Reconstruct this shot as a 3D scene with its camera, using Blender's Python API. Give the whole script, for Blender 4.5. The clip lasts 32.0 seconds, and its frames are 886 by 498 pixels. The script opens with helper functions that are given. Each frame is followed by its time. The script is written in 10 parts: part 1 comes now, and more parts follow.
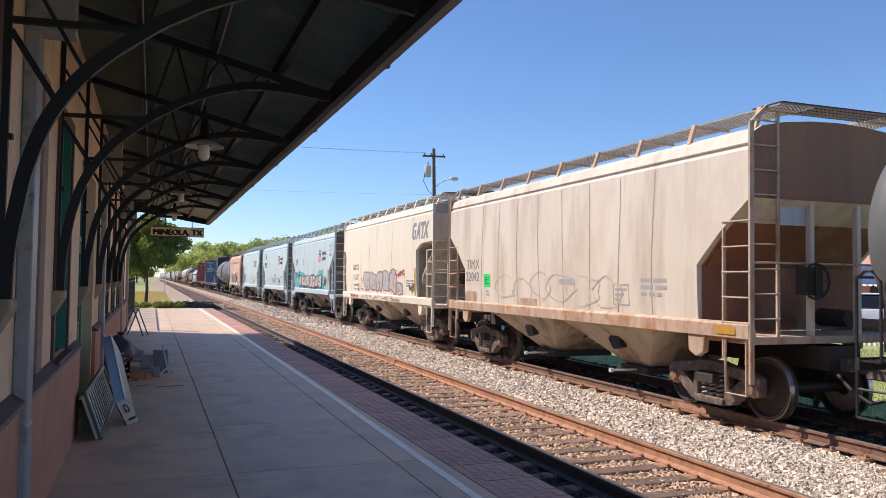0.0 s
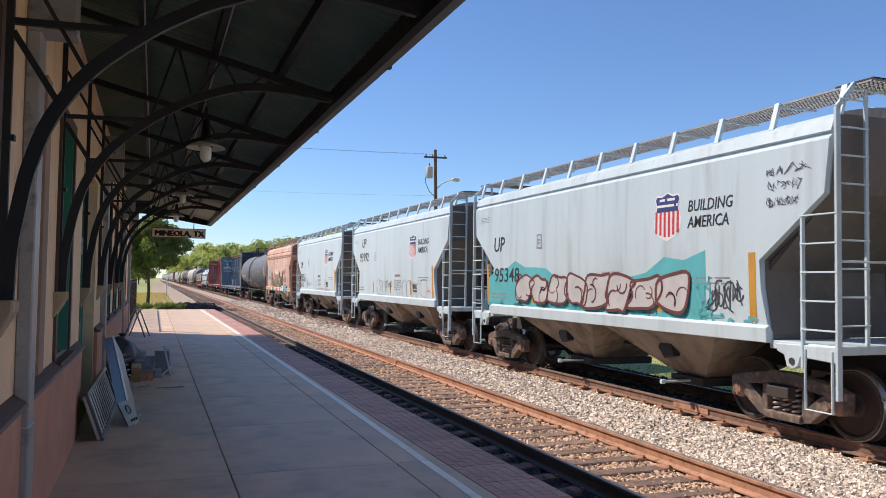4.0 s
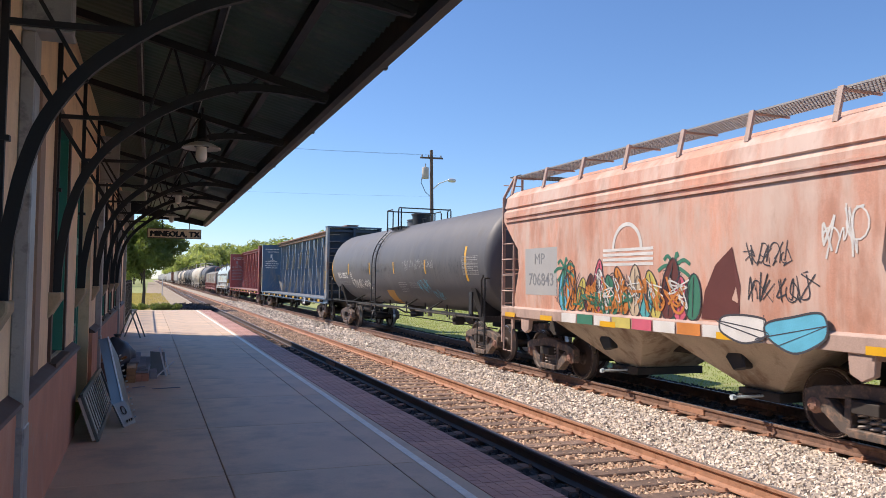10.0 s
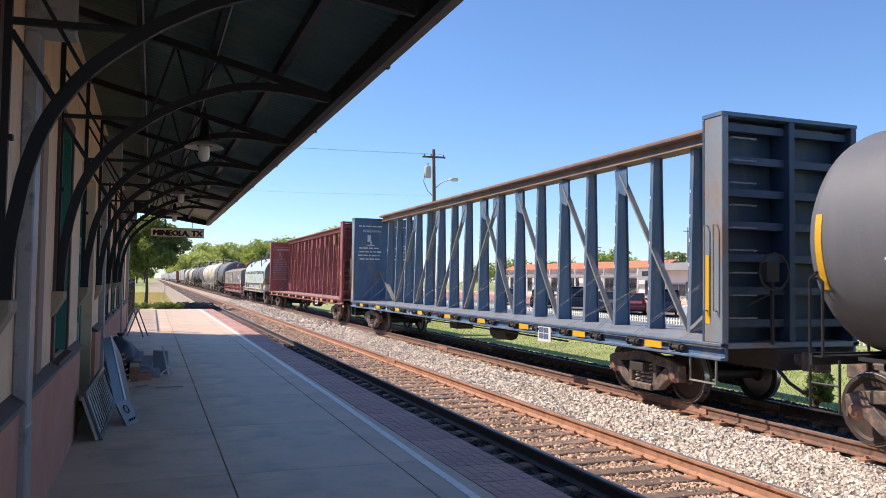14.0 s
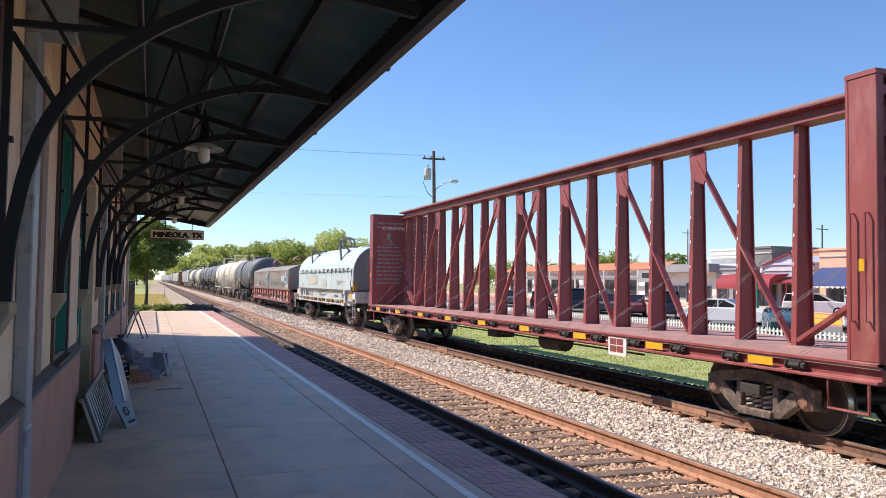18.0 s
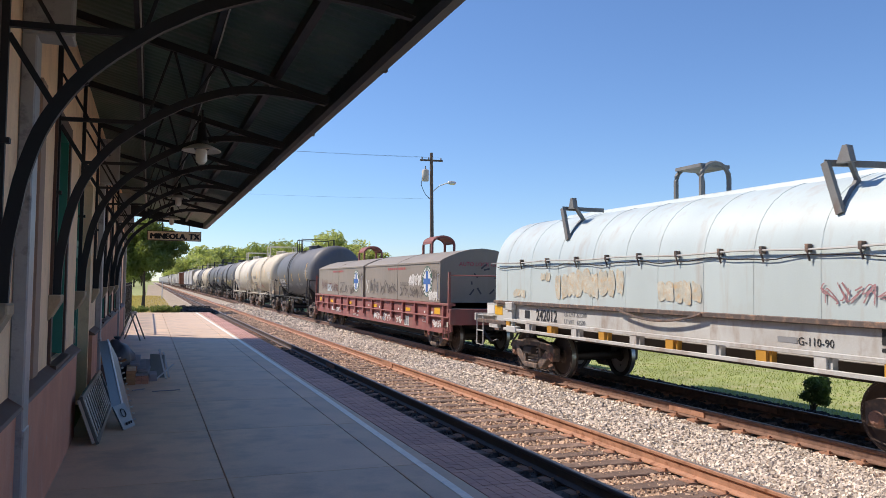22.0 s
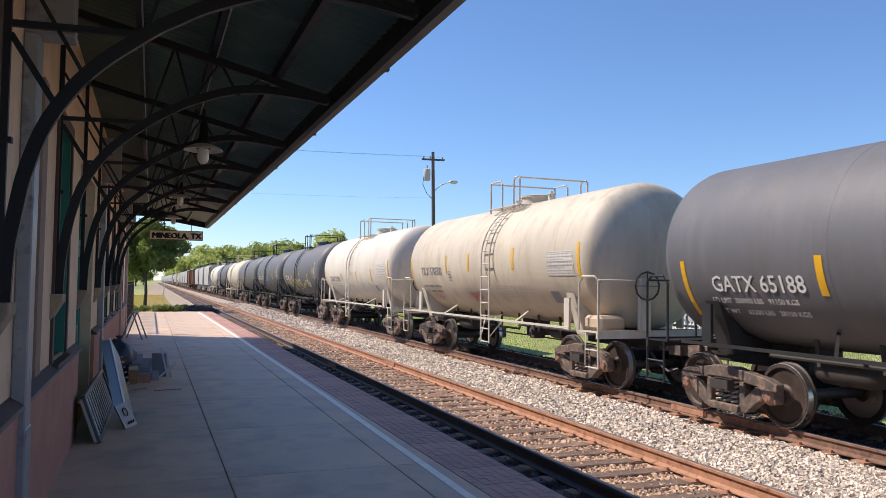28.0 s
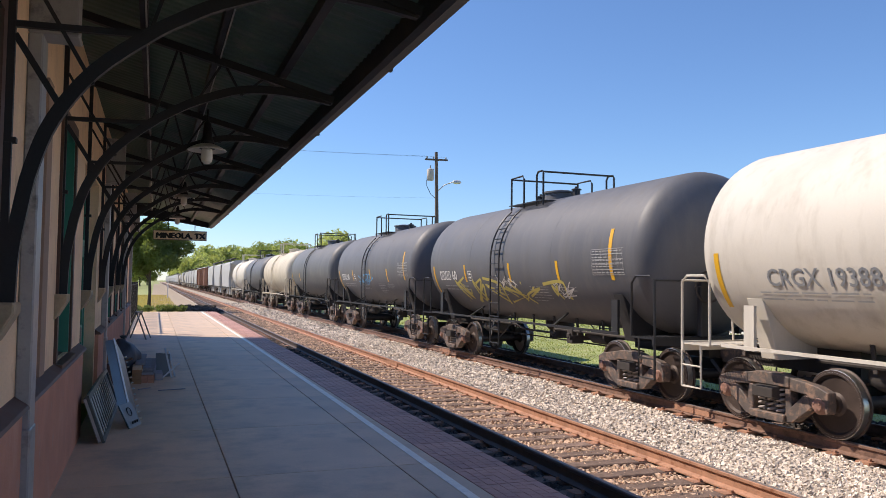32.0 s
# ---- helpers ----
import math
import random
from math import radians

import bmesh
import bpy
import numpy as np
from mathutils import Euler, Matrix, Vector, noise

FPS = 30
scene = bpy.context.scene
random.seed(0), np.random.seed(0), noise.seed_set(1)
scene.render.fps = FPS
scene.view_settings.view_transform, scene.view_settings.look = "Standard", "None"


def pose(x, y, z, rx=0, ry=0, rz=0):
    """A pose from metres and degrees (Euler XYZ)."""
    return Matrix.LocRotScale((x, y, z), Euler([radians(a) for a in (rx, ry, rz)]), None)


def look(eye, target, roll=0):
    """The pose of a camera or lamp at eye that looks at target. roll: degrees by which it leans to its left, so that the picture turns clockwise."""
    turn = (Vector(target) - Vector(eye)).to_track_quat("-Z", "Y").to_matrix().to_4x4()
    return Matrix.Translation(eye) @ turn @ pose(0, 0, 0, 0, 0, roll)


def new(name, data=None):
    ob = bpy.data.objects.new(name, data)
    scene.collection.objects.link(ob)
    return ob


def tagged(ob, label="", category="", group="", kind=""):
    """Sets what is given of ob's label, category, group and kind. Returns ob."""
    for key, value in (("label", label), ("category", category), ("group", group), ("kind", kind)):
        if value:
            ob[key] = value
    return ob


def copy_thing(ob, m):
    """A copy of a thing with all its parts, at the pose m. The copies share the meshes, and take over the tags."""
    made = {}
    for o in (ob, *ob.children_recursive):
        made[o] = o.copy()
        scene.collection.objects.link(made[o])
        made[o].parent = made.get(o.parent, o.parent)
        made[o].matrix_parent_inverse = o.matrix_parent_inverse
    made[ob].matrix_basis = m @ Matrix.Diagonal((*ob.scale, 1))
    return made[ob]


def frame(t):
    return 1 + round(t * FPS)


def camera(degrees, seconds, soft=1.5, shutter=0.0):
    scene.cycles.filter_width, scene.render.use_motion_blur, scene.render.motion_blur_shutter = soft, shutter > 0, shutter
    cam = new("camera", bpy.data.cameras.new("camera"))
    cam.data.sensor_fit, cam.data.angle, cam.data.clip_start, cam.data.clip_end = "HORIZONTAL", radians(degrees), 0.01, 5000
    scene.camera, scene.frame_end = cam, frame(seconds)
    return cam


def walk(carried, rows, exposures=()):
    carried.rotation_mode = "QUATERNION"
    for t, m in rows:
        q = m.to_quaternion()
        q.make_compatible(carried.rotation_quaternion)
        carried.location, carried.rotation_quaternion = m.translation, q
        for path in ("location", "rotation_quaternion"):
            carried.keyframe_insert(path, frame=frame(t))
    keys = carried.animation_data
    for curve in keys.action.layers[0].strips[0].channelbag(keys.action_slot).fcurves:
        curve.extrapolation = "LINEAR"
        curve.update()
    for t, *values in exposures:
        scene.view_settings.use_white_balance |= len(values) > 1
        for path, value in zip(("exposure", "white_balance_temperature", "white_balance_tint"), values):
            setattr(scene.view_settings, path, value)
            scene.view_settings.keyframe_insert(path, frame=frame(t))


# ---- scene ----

CAM_Z = 1.795    # a hand-held camera that sways a little above the platform
ROLL = 0.786
cam = camera(59.44, 32.0, 0.75, 0.06)


def aim(pan, tilt):
    """The camera's pose on the platform: pan to the right of the tracks and tilt up, in degrees."""
    return pose(0, 0, CAM_Z, 90 + tilt, 0, -pan) @ pose(0, 0, 0, 0, 0, ROLL)


walk(cam, [
    (0, aim(20.52, 2.30)), (0.5, aim(20.52, 2.36)), (1, aim(20.45, 2.43)), (1.5, aim(20.43, 2.43)), (2, aim(20.39, 2.49)),
    (2.5, aim(20.33, 2.43)), (3, aim(20.27, 2.43)), (3.5, aim(20.33, 2.36)), (5.5, aim(20.52, 2.49)), (6, aim(20.52, 2.49)),
    (6.5, aim(20.58, 2.55)), (7, aim(20.64, 2.55)), (7.5, aim(20.70, 2.49)), (8, aim(20.70, 2.43)), (8.5, aim(20.70, 2.43)),
    (9, aim(20.70, 2.43)), (9.5, aim(20.70, 2.43)), (10, aim(20.70, 2.43)), (10.5, aim(20.64, 2.43)), (11, aim(20.58, 2.43)),
    (11.5, aim(20.58, 2.49)), (12, aim(20.64, 2.49)), (12.5, aim(20.61, 2.43)), (13, aim(20.52, 2.30)), (13.5, aim(20.52, 2.30)),
    (14, aim(20.52, 2.36)), (14.5, aim(20.46, 2.36)), (16.5, aim(20.43, 2.36)), (17, aim(20.46, 2.39)), (17.5, aim(20.52, 2.43)),
    (18, aim(20.52, 2.49)), (18.5, aim(20.52, 2.43)), (19, aim(20.52, 2.43)), (19.5, aim(20.58, 2.43)), (20, aim(20.58, 2.49)),
    (20.5, aim(20.58, 2.49)), (21, aim(20.64, 2.49)), (21.5, aim(20.70, 2.61)), (22, aim(20.70, 2.61)), (22.5, aim(20.70, 2.55)),
    (23, aim(20.64, 2.55)), (23.5, aim(20.64, 2.55)), (24, aim(20.61, 2.55)), (24.5, aim(20.58, 2.55)), (25, aim(20.58, 2.56)),
    (25.5, aim(20.52, 2.62)), (27.5, aim(20.64, 2.61)), (28, aim(20.58, 2.55)), (28.5, aim(20.58, 2.55)), (29, aim(20.58, 2.55)),
    (29.5, aim(20.52, 2.55)), (30, aim(20.52, 2.61)), (30.5, aim(20.33, 2.55)), (31, aim(20.27, 2.49)), (31.5, aim(20.33, 2.49)),
    (32, aim(20.33, 2.55)),
], [(t_, e_, 6280, 15) for t_, e_ in ((0, 0.28), (1, 0.18), (2, 0.20), (3, 0.23), (8, 0.25), (9, 0.27), (10, 0.33), (12, 0.5), (14, 0.5), (17, 0.47), (18, 0.5), (19, 0.43), (20, 0.41), (22, 0.25), (23, 0.30), (24, 0.41), (25, 0.41), (28, 0.33), (29, 0.18), (30, 0.25), (31, 0.17), (32, 0.30))])

# ---- light ----
SUN_SHIFT = (0.71, -0.55)     # metres by which a shadow moves per metre of height
world = bpy.data.worlds.new("world")
scene.world = world
world.use_nodes = True
wn = world.node_tree
sky = wn.nodes.new("ShaderNodeTexSky")
sky.sky_type, sky.sun_disc = "NISHITA", False
sun_dir = Vector((-SUN_SHIFT[0], -SUN_SHIFT[1], 1)).normalized()
sky.sun_elevation = math.asin(sun_dir.z)
sky.sun_rotation = math.atan2(sun_dir.x, sun_dir.y)
sky.air_density, sky.dust_density, sky.ozone_density = 1.0, 0.05, 8.0
back = wn.nodes["Background"]
back.inputs["Strength"].default_value = 0.122
wn.links.new(sky.outputs[0], back.inputs["Color"])
sun_data = bpy.data.lights.new("sun", "SUN")
sun_data.energy, sun_data.angle, sun_data.color = 4.85, radians(0.53), (1.0, 0.87, 0.70)
sun = new("sun", sun_data)
sun.matrix_world = look(sun_dir * 60, (0, 0, 0))

# ---- materials ----


def mat(name, color, rough=0.7, metal=0.0, vary=0.15, scale=3.0, bump=0.1, grain=60.0, stain=None, stain_amount=0.0, streak=1.0, each=0.0, coords="Object", spec=0.5):
    """A procedural surface: base colour with large patches and fine grain, an optional stain colour and fine relief."""
    m = bpy.data.materials.new(name)
    m.use_nodes = True
    nt = m.node_tree
    n, link = nt.nodes, nt.links.new
    b = n["Principled BSDF"]
    b.inputs["Metallic"].default_value = metal
    b.inputs["Specular IOR Level"].default_value = spec
    tc = n.new("ShaderNodeTexCoord")
    mp = n.new("ShaderNodeMapping")
    mp.inputs["Scale"].default_value = (1, 1, streak)
    link(tc.outputs[coords], mp.inputs["Vector"])
    big = n.new("ShaderNodeTexNoise")
    big.inputs["Scale"].default_value, big.inputs["Detail"].default_value = scale, 6
    fine = n.new("ShaderNodeTexNoise")
    fine.inputs["Scale"].default_value, fine.inputs["Detail"].default_value = grain, 3
    link(mp.outputs[0], big.inputs["Vector"])
    link(tc.outputs[coords], fine.inputs["Vector"])
    add = n.new("ShaderNodeMath")
    add.operation = "MULTIPLY_ADD"
    link(big.outputs["Fac"], add.inputs[0])
    add.inputs[1].default_value = 0.65
    half = n.new("ShaderNodeMath")
    half.operation = "MULTIPLY"
    half.inputs[1].default_value = 0.35
    link(fine.outputs["Fac"], half.inputs[0])
    link(half.outputs[0], add.inputs[2])
    ramp = n.new("ShaderNodeMapRange")
    ramp.inputs["From Min"].default_value, ramp.inputs["From Max"].default_value = 0.3, 0.7
    ramp.inputs["To Min"].default_value, ramp.inputs["To Max"].default_value = 1 - vary, 1 + vary
    link(add.outputs[0], ramp.inputs["Value"])
    value = ramp.outputs[0]
    if each:
        info = n.new("ShaderNodeObjectInfo")
        er = n.new("ShaderNodeMapRange")
        er.inputs["To Min"].default_value, er.inputs["To Max"].default_value = 1 - each, 1 + each
        link(info.outputs["Random"], er.inputs["Value"])
        mul = n.new("ShaderNodeMath")
        mul.operation = "MULTIPLY"
        link(value, mul.inputs[0])
        link(er.outputs[0], mul.inputs[1])
        value = mul.outputs[0]
    mix = n.new("ShaderNodeMix")
    mix.data_type, mix.blend_type = "RGBA", "MULTIPLY"
    mix.inputs["Factor"].default_value = 1
    mix.inputs["A"].default_value = (*color, 1)
    link(value, mix.inputs["B"])
    out = mix.outputs["Result"]
    if stain:
        sn = n.new("ShaderNodeTexNoise")
        sn.inputs["Scale"].default_value, sn.inputs["Detail"].default_value, sn.inputs["Roughness"].default_value = scale * 1.7, 8, 0.65
        sm = n.new("ShaderNodeMapping")
        sm.inputs["Scale"].default_value, sm.inputs["Location"].default_value = (1, 1, streak), (7.3, 2.1, 4.4)
        link(tc.outputs[coords], sm.inputs["Vector"])
        link(sm.outputs[0], sn.inputs["Vector"])
        sr = n.new("ShaderNodeMapRange")
        edge = 0.72 - 0.35 * stain_amount
        sr.inputs["From Min"].default_value, sr.inputs["From Max"].default_value = edge - 0.09, edge + 0.09
        link(sn.outputs["Fac"], sr.inputs["Value"])
        m2 = n.new("ShaderNodeMix")
        m2.data_type = "RGBA"
        link(sr.outputs[0], m2.inputs["Factor"])
        link(out, m2.inputs["A"])
        m2.inputs["B"].default_value = (*stain, 1)
        out = m2.outputs["Result"]
    link(out, b.inputs["Base Color"])
    rr = n.new("ShaderNodeMapRange")
    rr.inputs["To Min"].default_value, rr.inputs["To Max"].default_value = max(0.05, rough - 0.12), min(1, rough + 0.12)
    link(big.outputs["Fac"], rr.inputs["Value"])
    link(rr.outputs[0], b.inputs["Roughness"])
    if bump:
        bp = n.new("ShaderNodeBump")
        bp.inputs["Strength"].default_value, bp.inputs["Distance"].default_value = bump, 0.01
        link(fine.outputs["Fac"], bp.inputs["Height"])
        link(bp.outputs[0], b.inputs["Normal"])
    return m


def weathered(m, color, amount=0.5, freq=5.0, run=0.12, depth=0.6, seed=0.0):
    """Lays narrow streaks that have run down a painted side, and blotches of the same stain, over a material."""
    nt = m.node_tree
    n, link = nt.nodes, nt.links.new
    b = n["Principled BSDF"]
    old = b.inputs["Base Color"].links[0].from_socket
    tc = n.new("ShaderNodeTexCoord")
    facs = []
    for scale, tall, edge in ((freq, run, 0.66 - 0.18 * amount), (freq * 0.22, 0.55, 0.68 - 0.16 * amount)):
        mp = n.new("ShaderNodeMapping")
        mp.inputs["Scale"].default_value, mp.inputs["Location"].default_value = (1, 1, tall), (seed, seed * 1.7, seed * 0.6)
        nz = n.new("ShaderNodeTexNoise")
        nz.inputs["Scale"].default_value, nz.inputs["Detail"].default_value, nz.inputs["Roughness"].default_value = scale, 7, 0.62
        link(tc.outputs["Object"], mp.inputs["Vector"])
        link(mp.outputs[0], nz.inputs["Vector"])
        mr = n.new("ShaderNodeMapRange")
        mr.inputs["From Min"].default_value, mr.inputs["From Max"].default_value = edge - 0.06, edge + 0.16
        mr.inputs["To Max"].default_value = depth
        link(nz.outputs["Fac"], mr.inputs["Value"])
        facs.append(mr.outputs[0])
    mx = n.new("ShaderNodeMath")
    mx.operation = "MAXIMUM"
    link(facs[0], mx.inputs[0])
    link(facs[1], mx.inputs[1])
    mix = n.new("ShaderNodeMix")
    mix.data_type = "RGBA"
    link(mx.outputs[0], mix.inputs["Factor"])
    link(old, mix.inputs["A"])
    mix.inputs["B"].default_value = (*color, 1)
    link(mix.outputs["Result"], b.inputs["Base Color"])
    return m


CONCRETE = mat("concrete", (0.69, 0.51, 0.35), 0.52, vary=0.12, scale=0.6, grain=40, spec=0.38, stain=(0.46, 0.36, 0.27), stain_amount=0.35, each=0.05)
PAVER = mat("paver", (0.56, 0.31, 0.24), 0.6, vary=0.2, scale=4, each=0.12)
LINE_WHITE = mat("line_paint", (0.93, 0.86, 0.74), 0.4, vary=0.15, scale=5, stain=(0.72, 0.68, 0.61), stain_amount=0.25)
BALLAST = mat("ballast", (0.38, 0.33, 0.27), 0.95, vary=0.5, scale=16, grain=30, bump=1.0)
# Oily stone, made near black to hold the train's shadow as well.
OILY_SHADED = mat("oily_ballast", (0.03, 0.027, 0.025), 0.85, vary=0.4, scale=12, grain=30, bump=1.0)
DIRT = mat("dirt", (0.36, 0.29, 0.21), 0.95, vary=0.25, scale=1.5, grain=20, bump=0.5, stain=(0.25, 0.22, 0.12), stain_amount=0.3)
TIE = mat("tie_wood", (0.19, 0.13, 0.10), 0.9, vary=0.4, scale=8, grain=90, bump=0.5, each=0.3, stain=(0.10, 0.07, 0.055), stain_amount=0.3)
RAIL = mat("rail_rust", (0.40, 0.215, 0.135), 0.75, vary=0.25, scale=6, stain=(0.22, 0.09, 0.045), stain_amount=0.3)
RAIL_DARK = mat("rail_dark", (0.075, 0.058, 0.052), 0.6, vary=0.3, scale=6, stain=(0.13, 0.085, 0.06), stain_amount=0.25)
RAIL_BROWN = mat("rail_brown", (0.20, 0.115, 0.08), 0.75, vary=0.3, scale=6, stain=(0.10, 0.055, 0.04), stain_amount=0.35)
RAIL_TOP = mat("rail_steel", (0.30, 0.26, 0.24), 0.45, 0.5, vary=0.1)
GRASS = mat("grass", (0.27, 0.31, 0.10), 0.95, vary=0.35, scale=0.8, grain=30, bump=0.6, stain=(0.40, 0.38, 0.19), stain_amount=0.35)
STUCCO = mat("stucco", (0.89, 0.65, 0.415), 0.75, vary=0.12, scale=2.5, grain=45, bump=0.4, stain=(0.68, 0.46, 0.28), stain_amount=0.2)
STONE = mat("corbel_stone", (0.42, 0.33, 0.22), 0.85, vary=0.2, scale=6, bump=0.3)
WAINSCOT = mat("wainscot", (0.52, 0.26, 0.18), 0.85, vary=0.15, scale=3, bump=0.3, stain=(0.45, 0.33, 0.27), stain_amount=0.08)
GREY_PAINT = mat("grey_paint", (0.35, 0.355, 0.36), 0.4, vary=0.1, scale=4, stain=(0.12, 0.13, 0.14), stain_amount=0.2)
GREEN_PAINT = mat("green_paint", (0.05, 0.25, 0.18), 0.4, vary=0.15, scale=4)
BROWN_TRIM = mat("brown_trim", (0.10, 0.055, 0.04), 0.6, vary=0.2, scale=5)
BOARD_BROWN = mat("brown_board", (0.33, 0.235, 0.18), 0.8, vary=0.15, scale=4)
BLACK_IRON = mat("black_iron", (0.009, 0.0105, 0.0145), 0.55, vary=0.25, scale=5)
GUTTER = mat("gutter_metal", (0.016, 0.019, 0.021), 0.55, vary=0.3, scale=3, stain=(0.04, 0.035, 0.033), stain_amount=0.25)
CANOPY_GREEN = mat("canopy_sheet", (0.075, 0.125, 0.10), 0.45, vary=0.35, scale=2, stain=(0.17, 0.17, 0.155), stain_amount=0.25)
WHITE_ENAMEL = mat("white_enamel", (0.62, 0.60, 0.55), 0.35, vary=0.08)
MILK_GLASS = mat("milk_glass", (0.78, 0.76, 0.70), 0.2, vary=0.03)
SIGN_WHITE = mat("sign_white", (0.84, 0.68, 0.48), 0.6, vary=0.1, stain=(0.7, 0.6, 0.46), stain_amount=0.2)
STEEL_GREY = mat("painted_steel", (0.20, 0.22, 0.22), 0.4, 0.3, vary=0.15, scale=5)
STEEL_PALE = mat("pale_steel", (0.68, 0.69, 0.68), 0.35, 0.2, vary=0.12, scale=5)
STEEL_DARK = mat("dark_steel", (0.10, 0.115, 0.115), 0.35, 0.3, vary=0.2, scale=5)
TIMBER = mat("timber", (0.36, 0.20, 0.10), 0.75, vary=0.25, scale=8, grain=80, bump=0.3, each=0.2)
TIMBER_PALE = mat("timber_pale", (0.62, 0.50, 0.36), 0.75, vary=0.2, scale=8, grain=80, bump=0.3)
TIMBER_GREY = mat("timber_grey", (0.27, 0.28, 0.31), 0.8, vary=0.2, scale=8, each=0.2)
BAG = mat("bag_plastic", (0.05, 0.06, 0.08), 0.4, vary=0.2, scale=6)


def glass(name, tint=(0.04, 0.05, 0.05)):
    """Dark window glass: a glossy pane with a dim interior behind."""
    m = bpy.data.materials.new(name)
    m.use_nodes = True
    b = m.node_tree.nodes["Principled BSDF"]
    b.inputs["Base Color"].default_value, b.inputs["Roughness"].default_value = (*tint, 1), 0.06
    b.inputs["Transmission Weight"].default_value = 0.6
    return m


GLASS = glass("window_glass")
weathered(CONCRETE, (0.36, 0.285, 0.215), 0.5, 1.6, 1.0, 0.55, 41.0)
weathered(STUCCO, (0.58, 0.39, 0.24), 0.35, 2.5, 0.25, 0.55, 43.0)
weathered(WAINSCOT, (0.62, 0.40, 0.31), 0.3, 3.0, 0.5, 0.5, 45.0)
weathered(PAVER, (0.30, 0.17, 0.14), 0.5, 2.0, 1.0, 0.5, 47.0)
weathered(RAIL, (0.20, 0.10, 0.06), 0.5, 3.0, 0.3, 0.6, 49.0)
weathered(GREY_PAINT, (0.22, 0.21, 0.20), 0.4, 4.0, 0.2, 0.6, 51.0)

# ---- mesh tools ----


class Shape:
    """Collects vertices and faces of one part."""

    def __init__(self):
        self.v, self.f = [], []

    def add(self, verts, faces):
        k = len(self.v)
        self.v += [tuple(p) for p in verts]
        self.f += [tuple(k + i for i in f) for f in faces]
        return self

    def box(self, x0, x1, y0, y1, z0, z1):
        return self.add([(x, y, z) for z in (z0, z1) for y in (y0, y1) for x in (x0, x1)],
                        [(0, 2, 3, 1), (4, 5, 7, 6), (0, 1, 5, 4), (2, 6, 7, 3), (0, 4, 6, 2), (1, 3, 7, 5)])

    def bar(self, p, q, w, h, up=(0, 0, 1), w2=None, h2=None):
        p, q = Vector(p), Vector(q)
        d = (q - p).normalized()
        up = Vector(up)
        if abs(d.dot(up)) > 0.98:
            up = Vector((1, 0, 0))
        s = d.cross(up).normalized()
        u = s.cross(d)
        w2, h2 = w2 or w, h2 or h
        vs = [c + s * a * ww / 2 + u * b * hh / 2 for c, ww, hh in ((p, w, h), (q, w2, h2)) for a, b in ((-1, -1), (1, -1), (1, 1), (-1, 1))]
        return self.add(vs, [(3, 2, 1, 0), (4, 5, 6, 7), (0, 1, 5, 4), (1, 2, 6, 5), (2, 3, 7, 6), (3, 0, 4, 7)])

    def tube(self, pts, r, n=6, r2=None):
        pts = [Vector(p) for p in pts]
        rings = []
        ref = Vector((0.13, 0.31, 0.94)).normalized()
        for i, p in enumerate(pts):
            d = (pts[min(i + 1, len(pts) - 1)] - pts[max(i - 1, 0)]).normalized()
            a = d.cross(ref)
            if a.length < 0.2:
                a = d.cross(Vector((1, 0, 0)))
            a.normalize()
            b = d.cross(a)
            rr = r if r2 is None else r + (r2 - r) * i / (len(pts) - 1)
            rings.append([p + (a * math.cos(6.2832 * k / n) + b * math.sin(6.2832 * k / n)) * rr for k in range(n)])
        vs = [v for ring in rings for v in ring]
        fs = [(i * n + k, i * n + (k + 1) % n, (i + 1) * n + (k + 1) % n, (i + 1) * n + k) for i in range(len(pts) - 1) for k in range(n)]
        fs += [tuple(range(n))[::-1], tuple((len(pts) - 1) * n + k for k in range(n))]
        return self.add(vs, fs)

    def prism(self, poly, axis, a, b):
        """Extrudes a polygon of two coordinates along an axis; the other two keep their order."""
        n = len(poly)
        def at(p, t):
            return (t, p[0], p[1]) if axis == "x" else (p[0], t, p[1]) if axis == "y" else (p[0], p[1], t)
        vs = [at(p, a) for p in poly] + [at(p, b) for p in poly]
        return self.add(vs, [tuple(range(n))[::-1], tuple(range(n, 2 * n))] + [(i, (i + 1) % n, n + (i + 1) % n, n + i) for i in range(n)])

    def lathe(self, prof, axis="z", c=(0, 0, 0), n=16):
        """Turns a profile of (radius, height) round an axis; closed at both ends."""
        def at(r, h, a):
            u, w = r * math.cos(a), r * math.sin(a)
            p = (u, w, h) if axis == "z" else (h, u, w) if axis == "x" else (w, h, u)
            return (p[0] + c[0], p[1] + c[1], p[2] + c[2])
        vs = [at(r, h, 6.283185 * k / n) for r, h in prof for k in range(n)]
        m = len(prof)
        fs = [(i * n + k, i * n + (k + 1) % n, (i + 1) * n + (k + 1) % n, (i + 1) * n + k) for i in range(m - 1) for k in range(n)]
        fs += [tuple(range(n))[::-1], tuple((m - 1) * n + k for k in range(n))]
        return self.add(vs, fs)

    def mesh(self, name, material, smooth=0.0, bevel=0.0):
        me = bpy.data.meshes.new(name)
        me.from_pydata(self.v, [], self.f)
        bm = bmesh.new()
        bm.from_mesh(me)
        bmesh.ops.recalc_face_normals(bm, faces=bm.faces)
        if bevel:
            es = [e for e in bm.edges if len(e.link_faces) == 2 and e.calc_face_angle(0) > 0.6]
            bmesh.ops.bevel(bm, geom=es, offset=bevel, segments=1, affect="EDGES", clamp_overlap=True)
        if smooth:
            for f in bm.faces:
                f.smooth = True
            for e in bm.edges:
                if len(e.link_faces) == 2:
                    e.smooth = e.calc_face_angle(0) < smooth
